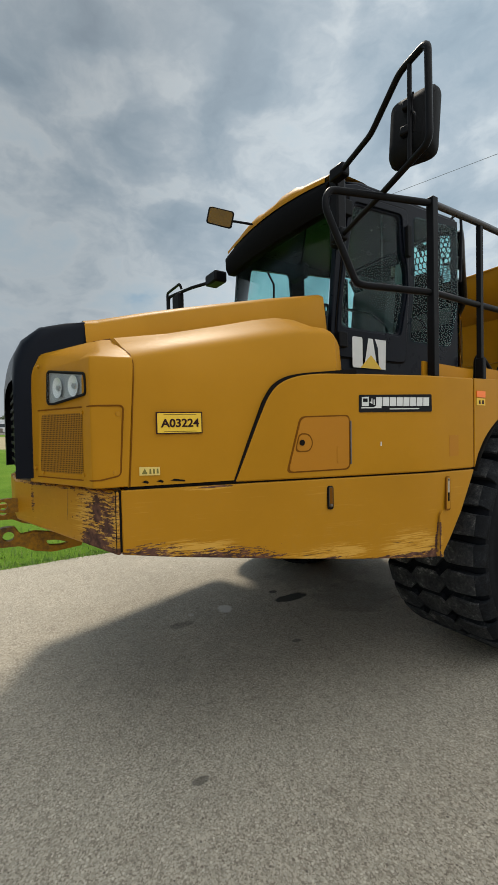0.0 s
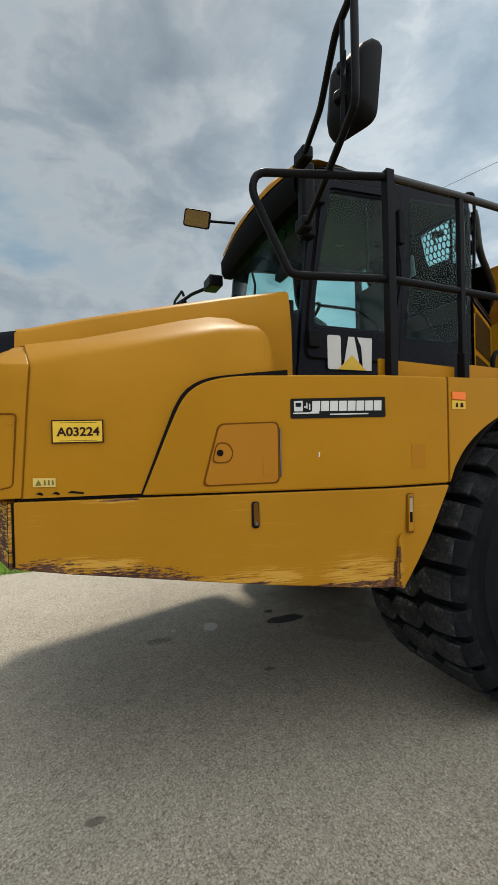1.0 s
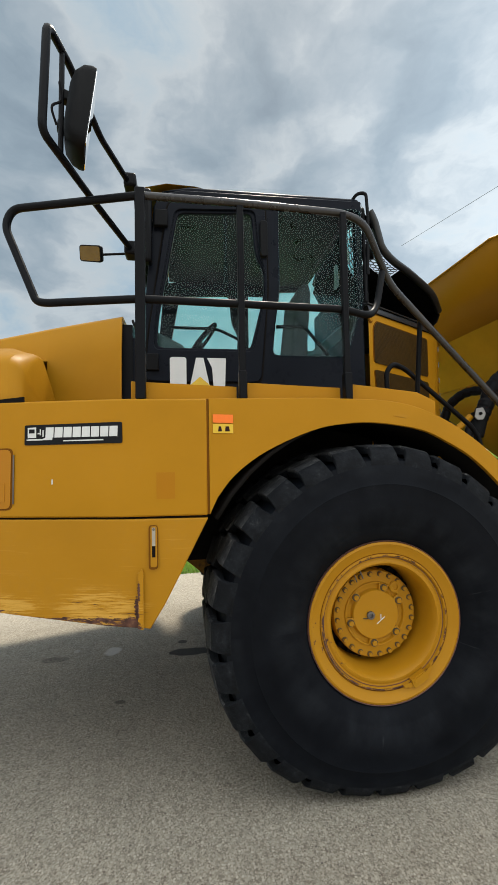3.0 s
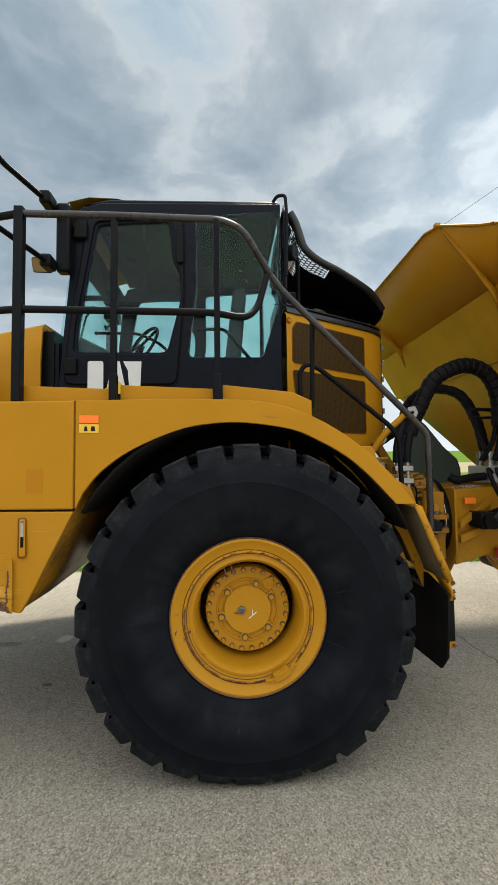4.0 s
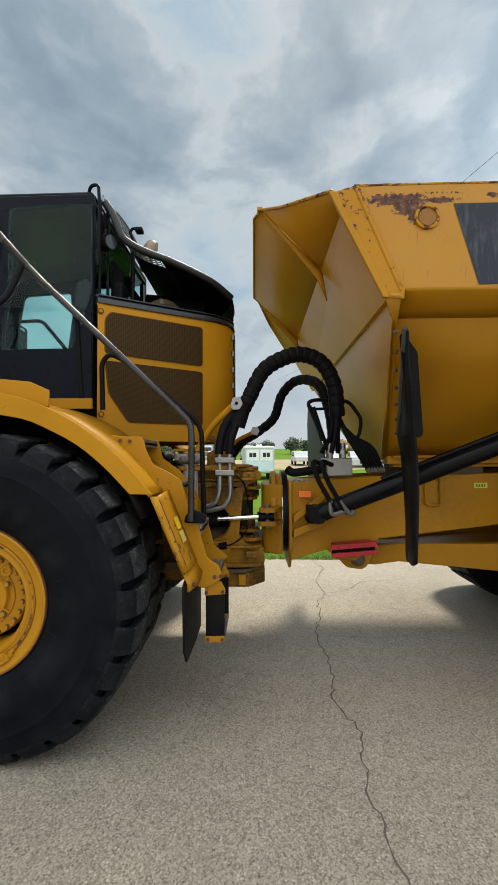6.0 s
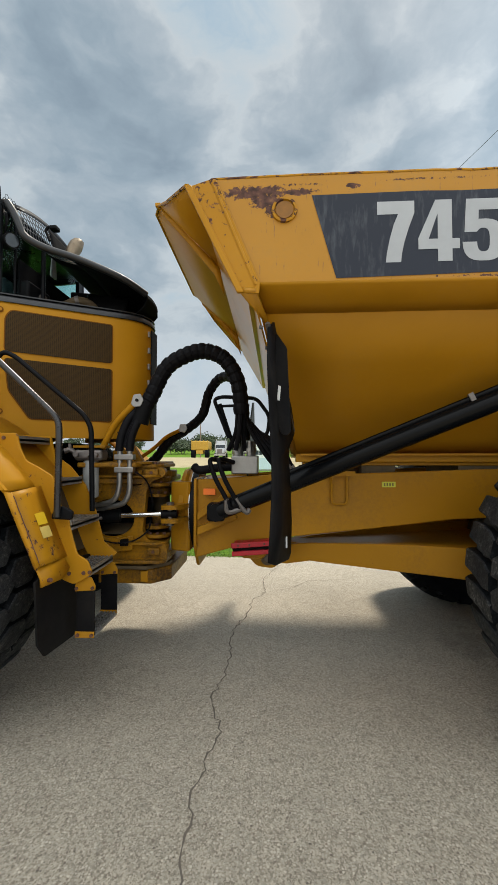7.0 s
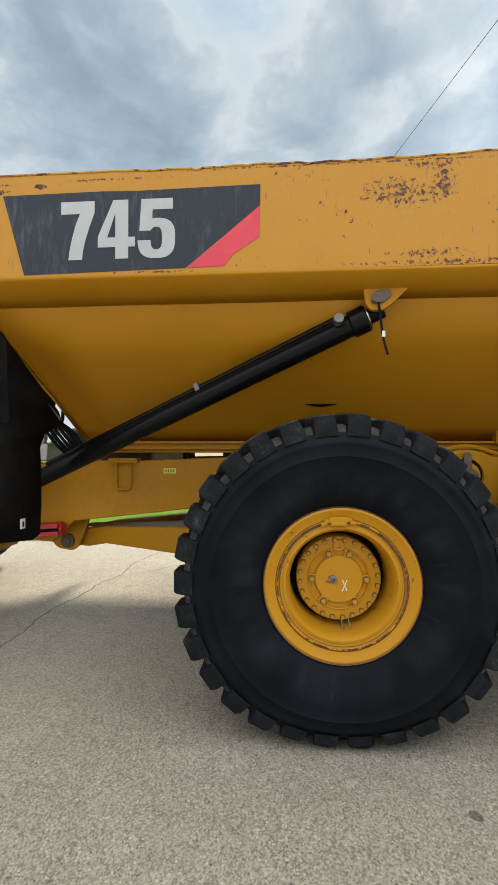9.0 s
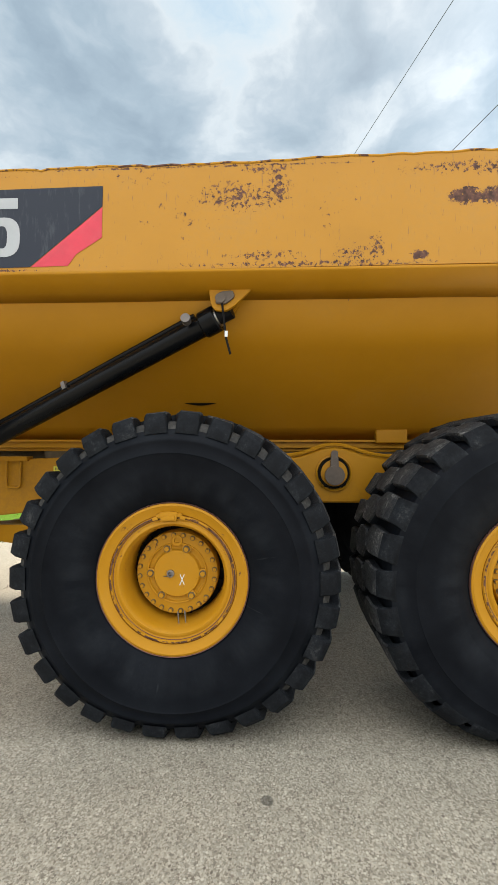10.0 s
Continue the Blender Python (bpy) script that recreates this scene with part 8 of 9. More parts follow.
for z_ in (1.52, 1.62):
    part("pipe_clamp", box((4.785, 3.085, z_), (4.94, 3.155, z_ + 0.045)), "dull_pipe", hyd, bevel=0.006)
# corrugated hose bundles over the joint
def corrugated(path, r):
    P = spline(path, 12)
    out, acc = [], 0.0
    return P, (lambda i: r * (1.03 + 0.025 * math.sin(i * 1.7) if i % 4 else 0.93))


P, rf = corrugated([(4.985, 3.2, 2.02), (5.056, 3.2, 2.15), (5.172, 3.2, 2.37), (5.336, 3.2, 2.477), (5.499, 3.2, 2.508), (5.662, 3.21, 2.436), (5.763, 3.23, 2.249), (5.79, 3.26, 2.0)], 0.064)
hz = part("hose_sleeve", tube(P, rf, 14), "hose_rubber", truck, "thick black wrapped hose sleeve arching over the joint", smooth=22)
for k in range(4):
    q = k * 1.57
    part("hose", tube(spline([(5.785 + 0.025 * math.cos(q), 3.26 + 0.025 * math.sin(q), 2.03), (5.77 + 0.03 * math.cos(q), 3.30 + 0.05 * math.sin(q), 1.85), (5.74 + 0.07 * math.cos(q), 3.36 + 0.08 * math.sin(q), 1.70)]), 0.02, 8), "hose_rubber", hz)
    part("hose", tube(spline([(4.86 + 0.02 * math.cos(q), 3.15 + 0.02 * math.sin(q), 1.72), (4.90 + 0.02 * math.cos(q), 3.16, 1.86), (4.98, 3.2 + 0.02 * math.sin(q), 1.99)]), 0.026, 8), "hose_rubber", hz)
for x_ in (4.815, 4.90):
    part("feed_hose", tube(spline([(x_, 3.12, 1.69), (x_ + 0.01, 3.13, 1.80), (x_ + 0.05, 3.16, 1.93), (4.93 + (x_ - 4.815) * 0.6, 3.2, 2.02), (5.0 + (x_ - 4.815) * 0.3, 3.2, 2.09)]), 0.033, 10), "hose_rubber", hz, "smooth black hydraulic hose")
part("clamp_plate", prism(round_poly([(4.905, 2.07), (4.925, 2.145), (4.985, 2.155), (5.01, 2.10), (4.985, 2.05), (4.93, 2.045)], 0.012), "y", 3.120, 3.132), "dull_pipe", hz, "steel clamp plate", bevel=0.003)
part("clamp_bolt", disc((4.957, 3.119, 2.10), (0, -1, 0), 0.013, 0.01, 8), "seam_dark", hz)
part("clamp_sleeve", tube([(4.955, 3.2, 1.92), (5.01, 3.2, 2.10)], 0.07, 14), "black_plastic", hz)
part("clamp_arm", tube(fillet([(4.62, 3.26, 1.72), (4.74, 3.22, 1.92), (4.92, 3.19, 2.085)], 0.1), 0.028, 10), "yellow", hz, "yellow support arm")
P, rf = corrugated([(4.55, 4.05, 1.40), (4.68, 4.13, 1.52), (4.80, 4.2, 1.62), (4.95, 4.25, 1.82), (5.12, 4.25, 1.93), (5.30, 4.2, 2.08), (5.385, 4.15, 2.32), (5.53, 4.0, 2.44), (5.70, 3.75, 2.36), (5.78, 3.6, 2.1), (5.80, 3.5, 1.8)], 0.048)
h2 = part("hose_sleeve", tube(P, rf, 12), "hose_rubber", truck, "thinner black wrapped hose sleeve", smooth=22)
part("clamp_plate", prism(round_poly([(5.055, 1.91), (5.07, 1.985), (5.13, 1.99), (5.15, 1.94), (5.12, 1.895)], 0.012), "y", 4.17, 4.185), "dull_pipe", h2, bevel=0.003)
part("clamp_arm", tube(fillet([(4.58, 4.05, 1.56), (4.80, 4.2, 1.74), (4.92, 4.2, 1.86), (5.08, 4.2, 1.93)], 0.08), 0.02, 8), "yellow", h2)
ml = bmesh.new()
add_box(ml, (5.70, 3.30, 1.50), (5.92, 3.62, 1.655))
part("valve_block", ml, "dull_pipe", truck, "steel hydraulic valve block", bevel=0.01)
for x_, y_ in ((5.74, 3.34), (5.85, 3.36), (5.76, 3.52), (5.87, 3.5)):
    part("hose_fitting", disc((x_, y_, 1.65), (0, 0, 1), 0.027, 0.13, 10), "dull_pipe", hz)
    part("fitting_nut", disc((x_, y_, 1.69), (0, 0, 1), 0.034, 0.03, 6), "dull_pipe", hz)
for k in range(6):
    part("branch_hose", tube(spline([(5.80 + 0.02 * k, 3.30 + 0.03 * k, 2.02 - 0.03 * k), (5.86 + 0.03 * k, 3.28 + 0.03 * k, 1.86 - 0.01 * k), (5.97 + 0.03 * k, 3.30 + 0.02 * k, 1.68 + 0.01 * k), (6.06 + 0.03 * k, 3.36 + 0.02 * k, 1.56)]), 0.015 + 0.003 * (k % 2), 8), "hose_rubber", hz)
    part("branch_end", tube([(6.055 + 0.03 * k, 3.357 + 0.02 * k, 1.572), (6.075 + 0.03 * k, 3.37 + 0.02 * k, 1.535)], 0.022, 8), "dull_pipe", hz)
part("port_hose", tube(spline([(5.38, 3.36, 1.56), (5.42, 3.33, 1.535), (5.50, 3.33, 1.54), (5.60, 3.34, 1.555), (5.70, 3.36, 1.56)]), 0.036, 10), "hose_rubber", hz, "short thick black hose")
for k in range(7):
    part("deck_bolt", disc((5.44 + 0.045 * k, 3.42 + 0.02 * (k % 2), 1.455), (0, 0, 1), 0.012, 0.014, 6), "dull_pipe", hz)
loop = fillet([(5.68, 3.30, 1.80), (5.55, 3.32, 2.13), (5.62, 3.32, 2.15), (5.91, 3.36, 2.14), (6.02, 3.38, 1.99), (6.0, 3.40, 1.83), (5.90, 3.40, 1.80)], 0.05)
part("guard_hoop", tube(loop, 0.016, 8), "black_paint", truck, "black bent guard hoop")
part("guard_strut", tube([(5.60, 3.32, 2.09), (5.74, 3.34, 1.66)], 0.016, 8), "black_paint", truck)
part("guard_strut", tube([(5.56, 3.33, 2.07), (5.85, 3.33, 2.08)], 0.012, 8), "black_paint", truck)

# ---- rear frame ----
rear = part("rear_frame", prism([(5.40, 1.452), (6.1, 1.500), (6.7, 1.505), (7.8, 1.545), (10.9, 1.56), (10.9, 1.20), (9.7, 1.19), (8.6, 1.19), (7.5, 1.135), (6.9, 1.06), (6.14, 0.975), (5.95, 0.79), (5.80, 0.80), (5.70, 0.885), (5.40, 0.80)], "y", 3.34, 3.40), "yellow_frame2", truck, "yellow rear chassis frame", bevel=0.008)
part("frame_side", prism([(5.40, 1.452), (6.1, 1.50), (7.8, 1.545), (10.9, 1.56), (10.9, 1.20), (8.6, 1.19), (7.5, 1.135), (6.14, 0.975), (5.40, 0.80)], "y", 4.04, 4.10), "yellow_frame2", rear)
part("frame_top", box((5.42, 3.38, 1.40), (5.95, 4.06, 1.455)), "yellow_frame2", rear)
part("front_plate", prism(round_poly([(3.30, 1.465), (4.14, 1.465), (4.14, 0.90), (4.0, 0.70), (3.46, 0.70), (3.30, 0.90)], 0.04), "x", 5.385, 5.41), "yellow_frame2", rear, bevel=0.006)
ring = lathe([(5.24, 0.30), (5.24, 0.36), (5.28, 0.37), (5.30, 0.345), (5.33, 0.345), (5.335, 0.365), (5.37, 0.365), (5.375, 0.34), (5.39, 0.34), (5.39, 0.1)], 48, Matrix.Translation((0, YC, 1.17)) @ pose(0, 0, 0, 0, 0, -90))
bmesh.ops.recalc_face_normals(ring, faces=ring.faces[:])
part("swivel_ring", ring, "yellow_frame2", rear, "ribbed swivel ring", smooth=30)
part("ring_seal", lathe([(5.336, 0.30), (5.336, 0.372), (5.387, 0.372), (5.387, 0.30)], 48, Matrix.Translation((0, YC, 1.17)) @ pose(0, 0, 0, 0, 0, -90)), "black_paint", rear, "black seal of the swivel joint", smooth=30)
part("ring_band", lathe([(5.330, 0.30), (5.330, 0.3735), (5.337, 0.3735), (5.337, 0.30)], 48, Matrix.Translation((0, YC, 1.17)) @ pose(0, 0, 0, 0, 0, -90)), "steel", rear)
part("hitch_body", prism(round_poly([(5.16, 3.42), (5.34, 3.36), (5.34, 4.08), (5.16, 4.02)], 0.04), "z", 0.84, 1.43), "yellow_frame2", rear, bevel=0.02)
for z0, z1, x1 in ((0.995, 1.135, 5.73), (1.115, 1.325, 5.68)):
    part("frame_rib", prism([(5.42, z0), (5.42, z0 + 0.065), (x1, z1 + 0.05), (x1 + 0.02, z1)], "y", 3.275, 3.345), "yellow_frame2", rear, bevel=0.005)
part("reflector", box((5.470, 3.285, 1.330), (5.568, 3.315, 1.380)), "orange_lens", rear, "orange side reflector")
part("data_sticker", box((6.94, 3.333, 1.395), (7.05, 3.338, 1.44)), "decal_lime", rear, "small yellow-green sticker")
for k in range(4):
    part("sticker_print", box((6.955 + k * 0.022, 3.3305, 1.405), (6.967 + k * 0.022, 3.333, 1.43)), "sign_ink2", rear)
RB = Matrix.Translation((5.90, 3.26, 0.915)) @ pose(0, 0, 0, 0, -4.5, 0) @ Matrix.Translation((-5.90, -3.26, -0.915))
rb = part("red_lock_bar", box((5.73, 3.215, 0.865), (6.06, 3.32, 0.965), RB), "red_paint", truck, "red painted body lock bar", bevel=0.012)
part("lock_flange", box((5.715, 3.185, 0.925), (6.075, 3.215, 0.965), RB), "red_paint", rb, bevel=0.004)
part("lock_flange", box((5.715, 3.185, 0.862), (6.075, 3.215, 0.898), RB), "red_paint", rb, bevel=0.004)
part("lock_gap", box((5.72, 3.209, 0.899), (6.07, 3.214, 0.924), RB), "seam_dark", rb)
for x_ in (5.77, 5.86, 5.98):
    part("lock_bolt", disc(RB @ Vector((x_, 3.186, 0.945)), (0, -1, 0), 0.009, 0.006, 8), "dull_rust", rb)
part("lock_end", disc((6.06, 3.26, 0.925), (1, 0, 0), 0.05, 0.03, 16), "red_paint", rb)
ub = bmesh.new()
add_tube(ub, fillet([(6.53, 3.318, 1.50), (6.53, 3.318, 1.255), (6.655, 3.318, 1.255), (6.655, 3.318, 1.50)], 0.035), 0.011, 8)
add_box(ub, (6.46, 3.30, 1.485), (6.72, 3.40, 1.525))
part("stop_bracket", ub, "yellow_frame2", rear, "yellow stop bracket")
# A-shaped axle tie under the frame, pinned in the middle
for sgn in (-1, 1):
    la = bmesh.new()
    A, B = Vector((6.05, YC + sgn * 0.05, 0)), Vector((8.20, YC + sgn * 0.82, 0))
    tdir = (B - A).normalized()
    nrm = Vector((-tdir.y, tdir.x, 0)) * 0.045
    rows = []
    for t, z0, z1 in ((0.0, 0.70, 0.82), (0.06, 0.70, 0.87), (0.15, 0.745, 0.90), (0.5, 0.725, 0.945), (1.0, 0.70, 0.97)):
        c = A.lerp(B, t)
        rows.append([la.verts.new(c + nrm * q + Vector((0, 0, z))) for q, z in ((1, z0), (1, z1), (-1, z1), (-1, z0))])
    for R0_, R1_ in zip(rows, rows[1:]):
        for i in range(4):
            la.faces.new([R0_[i], R0_[(i + 1) % 4], R1_[(i + 1) % 4], R1_[i]])
    la.faces.new(rows[0])
    la.faces.new(rows[-1][::-1])
    bmesh.ops.recalc_face_normals(la, faces=la.faces[:])
    part("tie_arm", la, "yellow_frame2", rear, "yellow axle tie arm", bevel=0.006)
part("tie_plate", prism([(6.10, YC - 0.05), (8.1, YC - 0.75), (8.1, YC + 0.75), (6.10, YC + 0.05)], "z", 0.87, 0.885), "yellow_frame2", rear)
part("tie_boss", tube([(6.00, YC - 0.14, 0.755), (6.00, YC + 0.14, 0.755)], 0.082, 18), "grime", rear, "dirty round pivot boss")
part("tie_pin", tube([(6.00, YC - 0.17, 0.755), (6.00, YC + 0.17, 0.755)], 0.04, 14), "dull_steel", rear)
part("tie_lug", prism(round_poly([(5.84, 0.76), (5.90, 0.69), (6.06, 0.67), (6.12, 0.76), (6.2, 0.98), (5.75, 0.9)], 0.05), "y", YC - 0.2, YC - 0.16), "yellow_frame2", rear, bevel=0.006)
part("lug_boss", disc((6.0, YC - 0.2, 0.765), (0, -1, 0), 0.062, 0.02, 20), "grime", rear, "dirty pin boss")
part("lug_pin", disc((6.0, YC - 0.22, 0.765), (0, -1, 0), 0.03, 0.018, 14), "pin_brown", rear)
for x_ in (8.272, 10.30):
    part("axle", tube([(x_, 2.3, WZ), (x_, 5.1, WZ)], 0.17, 16), "grime", rear)
    part("diff", box((x_ - 0.3, 3.4, 0.58), (x_ + 0.3, 4.05, 1.15)), "grime", rear, bevel=0.1)
# rocker beam between the rear wheels
bmw = prism(round_poly([(8.75, 1.50), (9.05, 1.54), (9.22, 1.605), (9.36, 1.605), (9.55, 1.545), (9.85, 1.50), (9.95, 1.25), (9.72, 1.19), (8.86, 1.19), (8.65, 1.25)], 0.06), "y", 2.95, 3.12)
wb_ = part("rocker_beam", bmw, "yellow_frame2", truck, "yellow rocker beam between the rear wheels", bevel=0.015)
part("rocker_rib", tube(spline([(8.80, 2.945, 1.53), (9.05, 2.945, 1.565), (9.22, 2.945, 1.622), (9.36, 2.945, 1.622), (9.55, 2.945, 1.565), (9.85, 2.945, 1.52)]), 0.014, 6), "yellow_frame2", wb_)
rg = lathe([(0.02, 0.135), (-0.02, 0.135), (-0.025, 0.125), (0.0, 0.118), (0.0, 0.10), (-0.03, 0.098), (-0.035, 0.06), (-0.035, 0.01)], 32, Matrix.Translation((9.29, 2.95, 1.415)))
bmesh.ops.recalc_face_normals(rg, faces=rg.faces[:])
part("pivot_ring", rg, "yellow_frame2", wb_, smooth=30)
part("pivot_seal", disc((9.29, 2.945, 1.415), (0, -1, 0), 0.117, 0.01, 28), "seam_dark", wb_)
part("pivot_cap", disc((9.29, 2.937, 1.40), (0, -1, 0), 0.072, 0.06, 24), "pin_brown", wb_, "brown steel pivot cap")
part("pivot_tab", prism(round_poly([(9.255, 1.42), (9.325, 1.42), (9.315, 1.585), (9.265, 1.585)], 0.025), "y", 2.895, 2.91), "pin_brown", wb_, bevel=0.004)
part("pivot_foot", prism([(9.20, 1.36), (9.39, 1.36), (9.37, 1.31), (9.22, 1.31)], "y", 2.93, 2.945), "seam_dark", wb_)

# ---- dump body ----
BY, YB = 2.165, 3.93
top_z = [(5.70, 3.246), (6.24, 3.252), (6.9, 3.250), (7.42, 3.244), (7.45, 3.238), (7.50, 3.248), (8.05, 3.252), (8.10, 3.246), (8.7, 3.254), (9.33, 3.276), (9.38, 3.270), (10.06, 3.284), (10.9, 3.30), (11.6, 3.32)]
random.seed(9)
pts_top = []
for (xa, za), (xb, zb) in zip(top_z, top_z[1:]):
    n = max(1, int((xb - xa) / 0.06))
    for i in range(n):
        pts_top.append((xa + (xb - xa) * i / n, za + (zb - za) * i / n + (random.uniform(-0.004, 0.004) if xa > 6.5 else random.uniform(-0.001, 0.001))))
pts_top.append(top_z[-1])
side = pts_top + [(11.6, 2.652), (5.950, 2.632)]
body = part("dump_body", prism(side, "y", BY, BY + 0.03), "yellow_bed", truck, "yellow steel dump body, scratched and rust-spotted", smooth=20)
part("top_lip", loft([[(x, BY - 0.002, z) for x, z in pts_top], [(x, BY + 0.10, z + 0.002) for x, z in pts_top]]), "yellow_edge", body, "battered top edge with bare metal", smooth=20, solid=0.012)
# fold under the upper panel, lower sloping wall
FOLD = [(2.165, 2.640), (2.170, 2.628), (2.30, 2.575), (2.40, 2.545)]


def low_y(z):
    return 2.40 + (2.545 - z) * 1.235


x0f = [(5.950, 2.640), (5.952, 2.628), (5.965, 2.575), (5.975, 2.545)]
rows = [[(x0f[i][0], FOLD[i][0], FOLD[i][1]) for i in range(4)], [(11.7, FOLD[i][0], FOLD[i][1]) for i in range(4)]]
part("fold_strip", loft(rows), "yellow_bed_low", body, smooth=30, solid=0.015)
zlow = 1.655
rows = []
for k in range(13):
    t = k / 12
    rows.append([((5.975 + 0.26 * (2.545 - z) / 0.89) * (1 - t) + 11.7 * t, low_y(z) + 0.006 * math.sin(t * 25) * 0.5, z) for z in (2.545, 2.3, 2.0, 1.8, zlow)])
part("lower_wall", loft(rows), "yellow_bed_low", body, "sloping lower wall of the dump body", smooth=40, solid=0.02)
# narrow slot low in the wall: a dark plate paints the hole's shade
sl_ = bmesh.new()
slot = [(8.135 + 0.25 * k / 10, 0.004) for k in range(11)] + [(8.385 - 0.25 * k / 10, 0.004 - 0.026 * math.sin(math.pi * k / 10)) for k in range(1, 10)]
sl_.faces.new([sl_.verts.new((x, low_y(1.979) - (u * 1.235 + 0.030) / 1.589, 1.979 + (u - 0.030 * 1.235) / 1.589)) for x, u in slot])
part("slot_plate", sl_, "seam_dark", body, "dark plate drawn as a narrow slot", smooth=0, solid=0.004)
# far walls
rows = [[(x, 2 * YB - y, z) for x, y, z in ((xx + 0.0, 2.165, 3.25), (xx + 0.25, 2.165, 2.63), (xx + 0.27, 2.40, 2.545), (xx + 0.53, low_y(zlow), zlow))] for xx in (5.70, 11.2)]
part("far_wall", loft(rows), "yellow_bed_low", body, smooth=30, solid=0.02)
part("body_floor", box((6.235, low_y(zlow), zlow - 0.02), (11.7, 2 * YB - low_y(zlow), zlow)), "yellow_bed_low", body)
# front wall and leading edge strips
fw = bmesh.new()
wl_, wr_ = 2.17, 2 * YB - 2.17
A = [fw.verts.new(p) for p in ((5.635, wl_, 3.13), (5.615, wr_, 3.10), (5.90, wr_, 2.60), (5.90, wl_, 2.60))]
fw.faces.new(A)
B = [fw.verts.new(p) for p in ((5.93, wl_ + 0.03, 2.60), (5.93, wr_ - 0.03, 2.60), (6.225, 2 * YB - low_y(zlow), zlow), (6.225, low_y(zlow), zlow))]
fw.faces.new(B)
fw.faces.new([A[3], A[2], B[1], B[0]])
part("front_wall", fw, "yellow_polished", body, "sloping front wall of the dump body", smooth=0, solid=0.02)
part("edge_strip", prism([(5.556, 3.200), (5.700, 3.244), (5.728, 3.240), (5.980, 2.636), (5.975, 2.57), (5.854, 2.578)], "y", 2.148, 2.162), "yellow_edge2", body, "worn leading edge strip", bevel=0.004)
part("edge_bead", tube([(5.700, 2.152, 3.240), (5.955, 2.152, 2.62)], 0.012, 8), "yellow_edge2", body)
part("front_edge", prism([(5.545, 3.205), (5.585, 3.205), (5.89, 2.575), (5.85, 2.575)], "y", 2.135, 2.162), "yellow_bed_low", body, bevel=0.004)
part("front_corner", loft([[(5.86, 2.14, 2.58), (5.955, 2.14, 2.58)], [(5.99, 2.42, 2.50), (6.02, 2.42, 2.50)], [(6.20, 3.44, 1.67), (6.25, 3.44, 1.67)]]), "yellow_polished", body, smooth=20, solid=0.03)
rg = lathe([(0.004, 0.075), (-0.014, 0.072), (-0.016, 0.058), (-0.004, 0.054), (-0.004, 0.001)], 28, Matrix.Translation((6.12, BY, 3.054)))
bmesh.ops.recalc_face_normals(rg, faces=rg.faces[:])
part("lifting_hole_ring", rg, "yellow_chipped", body, "rust-chipped ring of the lifting eye")
part("lifting_hole", disc((6.12, BY - 0.003, 3.054), (0, -1, 0), 0.050, 0.006, 24), "rust_yellow", body, "rusty bottom of the lifting eye")
# spill guard that rises over the front wall
G0, GB, G1, G2 = (5.556, 2.137, 3.203), (5.300, 2.66, 3.430), (5.165, 2.975, 3.600), (5.108, 3.105, 3.605)
L0, L1 = (5.635, 2.17, 3.13), (5.635, 3.02, 3.126)


def far_side(p):
    """The same point on the far half of the body, which sits a little lower."""
    return (p[0] - 0.012, 2 * YB - p[1], p[2] - 0.02)


sg_ = bmesh.new()
for q in ([G0, GB, L0], [GB, G1, L1, L0], [G1, G2, L1], [G2, far_side(G2), far_side(L1), L1]):
    sg_.faces.new([sg_.verts.new(p) for p in q])
for q in ([G0, GB, L0], [GB, G1, L1, L0], [G1, G2, L1]):
    sg_.faces.new([sg_.verts.new(far_side(p)) for p in q[::-1]])
bmesh.ops.remove_doubles(sg_, verts=sg_.verts[:], dist=0.001)
sgp = part("spill_guard", sg_, "yellow_bed_low", body, "bent spill guard plate over the front wall", smooth=10, solid=0.016)
for mir in (False, True):
    gm = bmesh.new()
    gp = [(5.172, 2.985, 3.592), (5.634, 3.02, 3.130), (5.676, 3.02, 2.885), (5.595, 3.01, 3.06), (5.40, 2.99, 3.29), (5.20, 2.975, 3.52)]
    gm.faces.new([gm.verts.new((far_side(p) if mir else p)) for p in gp])
    part("gusset", gm, "yellow_bed_low", sgp, "narrow stiffening gusset", smooth=10, solid=0.014)
part("top_step", box((5.135, 2.975, 3.60), (5.175, 3.02, 3.625)), "yellow_bed_low", sgp)
part("ridge_bead", tube([(5.605, 2.18, 3.197), (5.605, 5.44, 3.197)], 0.010, 6), "yellow_bed_low", sgp)
part("top_bead", tube([G0, GB, G1, G2, far_side(G2), far_side(G1), far_side(GB), far_side(G0)], 0.010, 6), "yellow_edge2", sgp)
# rails under the body
part("under_rail", box((6.24, 3.40, 1.60), (11.6, 3.52, 1.668)), "yellow_frame2", body, bevel=0.006)
part("runner", box((6.30, 3.435, 1.572), (11.5, 3.55, 1.60)), "yellow_frame2", body, bevel=0.004)
# dark boxes added under the rail: they fill the gap and block daylight
for x0, x1 in ((6.28, 7.10), (7.42, 8.9)):
    part("gap_filler", box((x0, 3.60, 1.49), (x1, 3.70, 1.572)), "grime", body, "dark box filling the gap under the body rail")
part("under_ledge", box((6.28, 3.36, 1.655), (11.6, 3.53, 1.672)), "yellow_edge2", body)
# two more added fillers, coloured dark like the shade between rail and frame
part("gap_slab", box((6.80, 3.45, 1.48), (7.08, 4.0, 1.60)), "grime", body)
part("rail_gap", box((7.60, 3.45, 1.50), (11.6, 4.0, 1.60)), "grime", body)
part("rail_pad", box((9.70, 3.33, 1.645), (9.96, 3.40, 1.76)), "yellow_frame2", body, bevel=0.01)
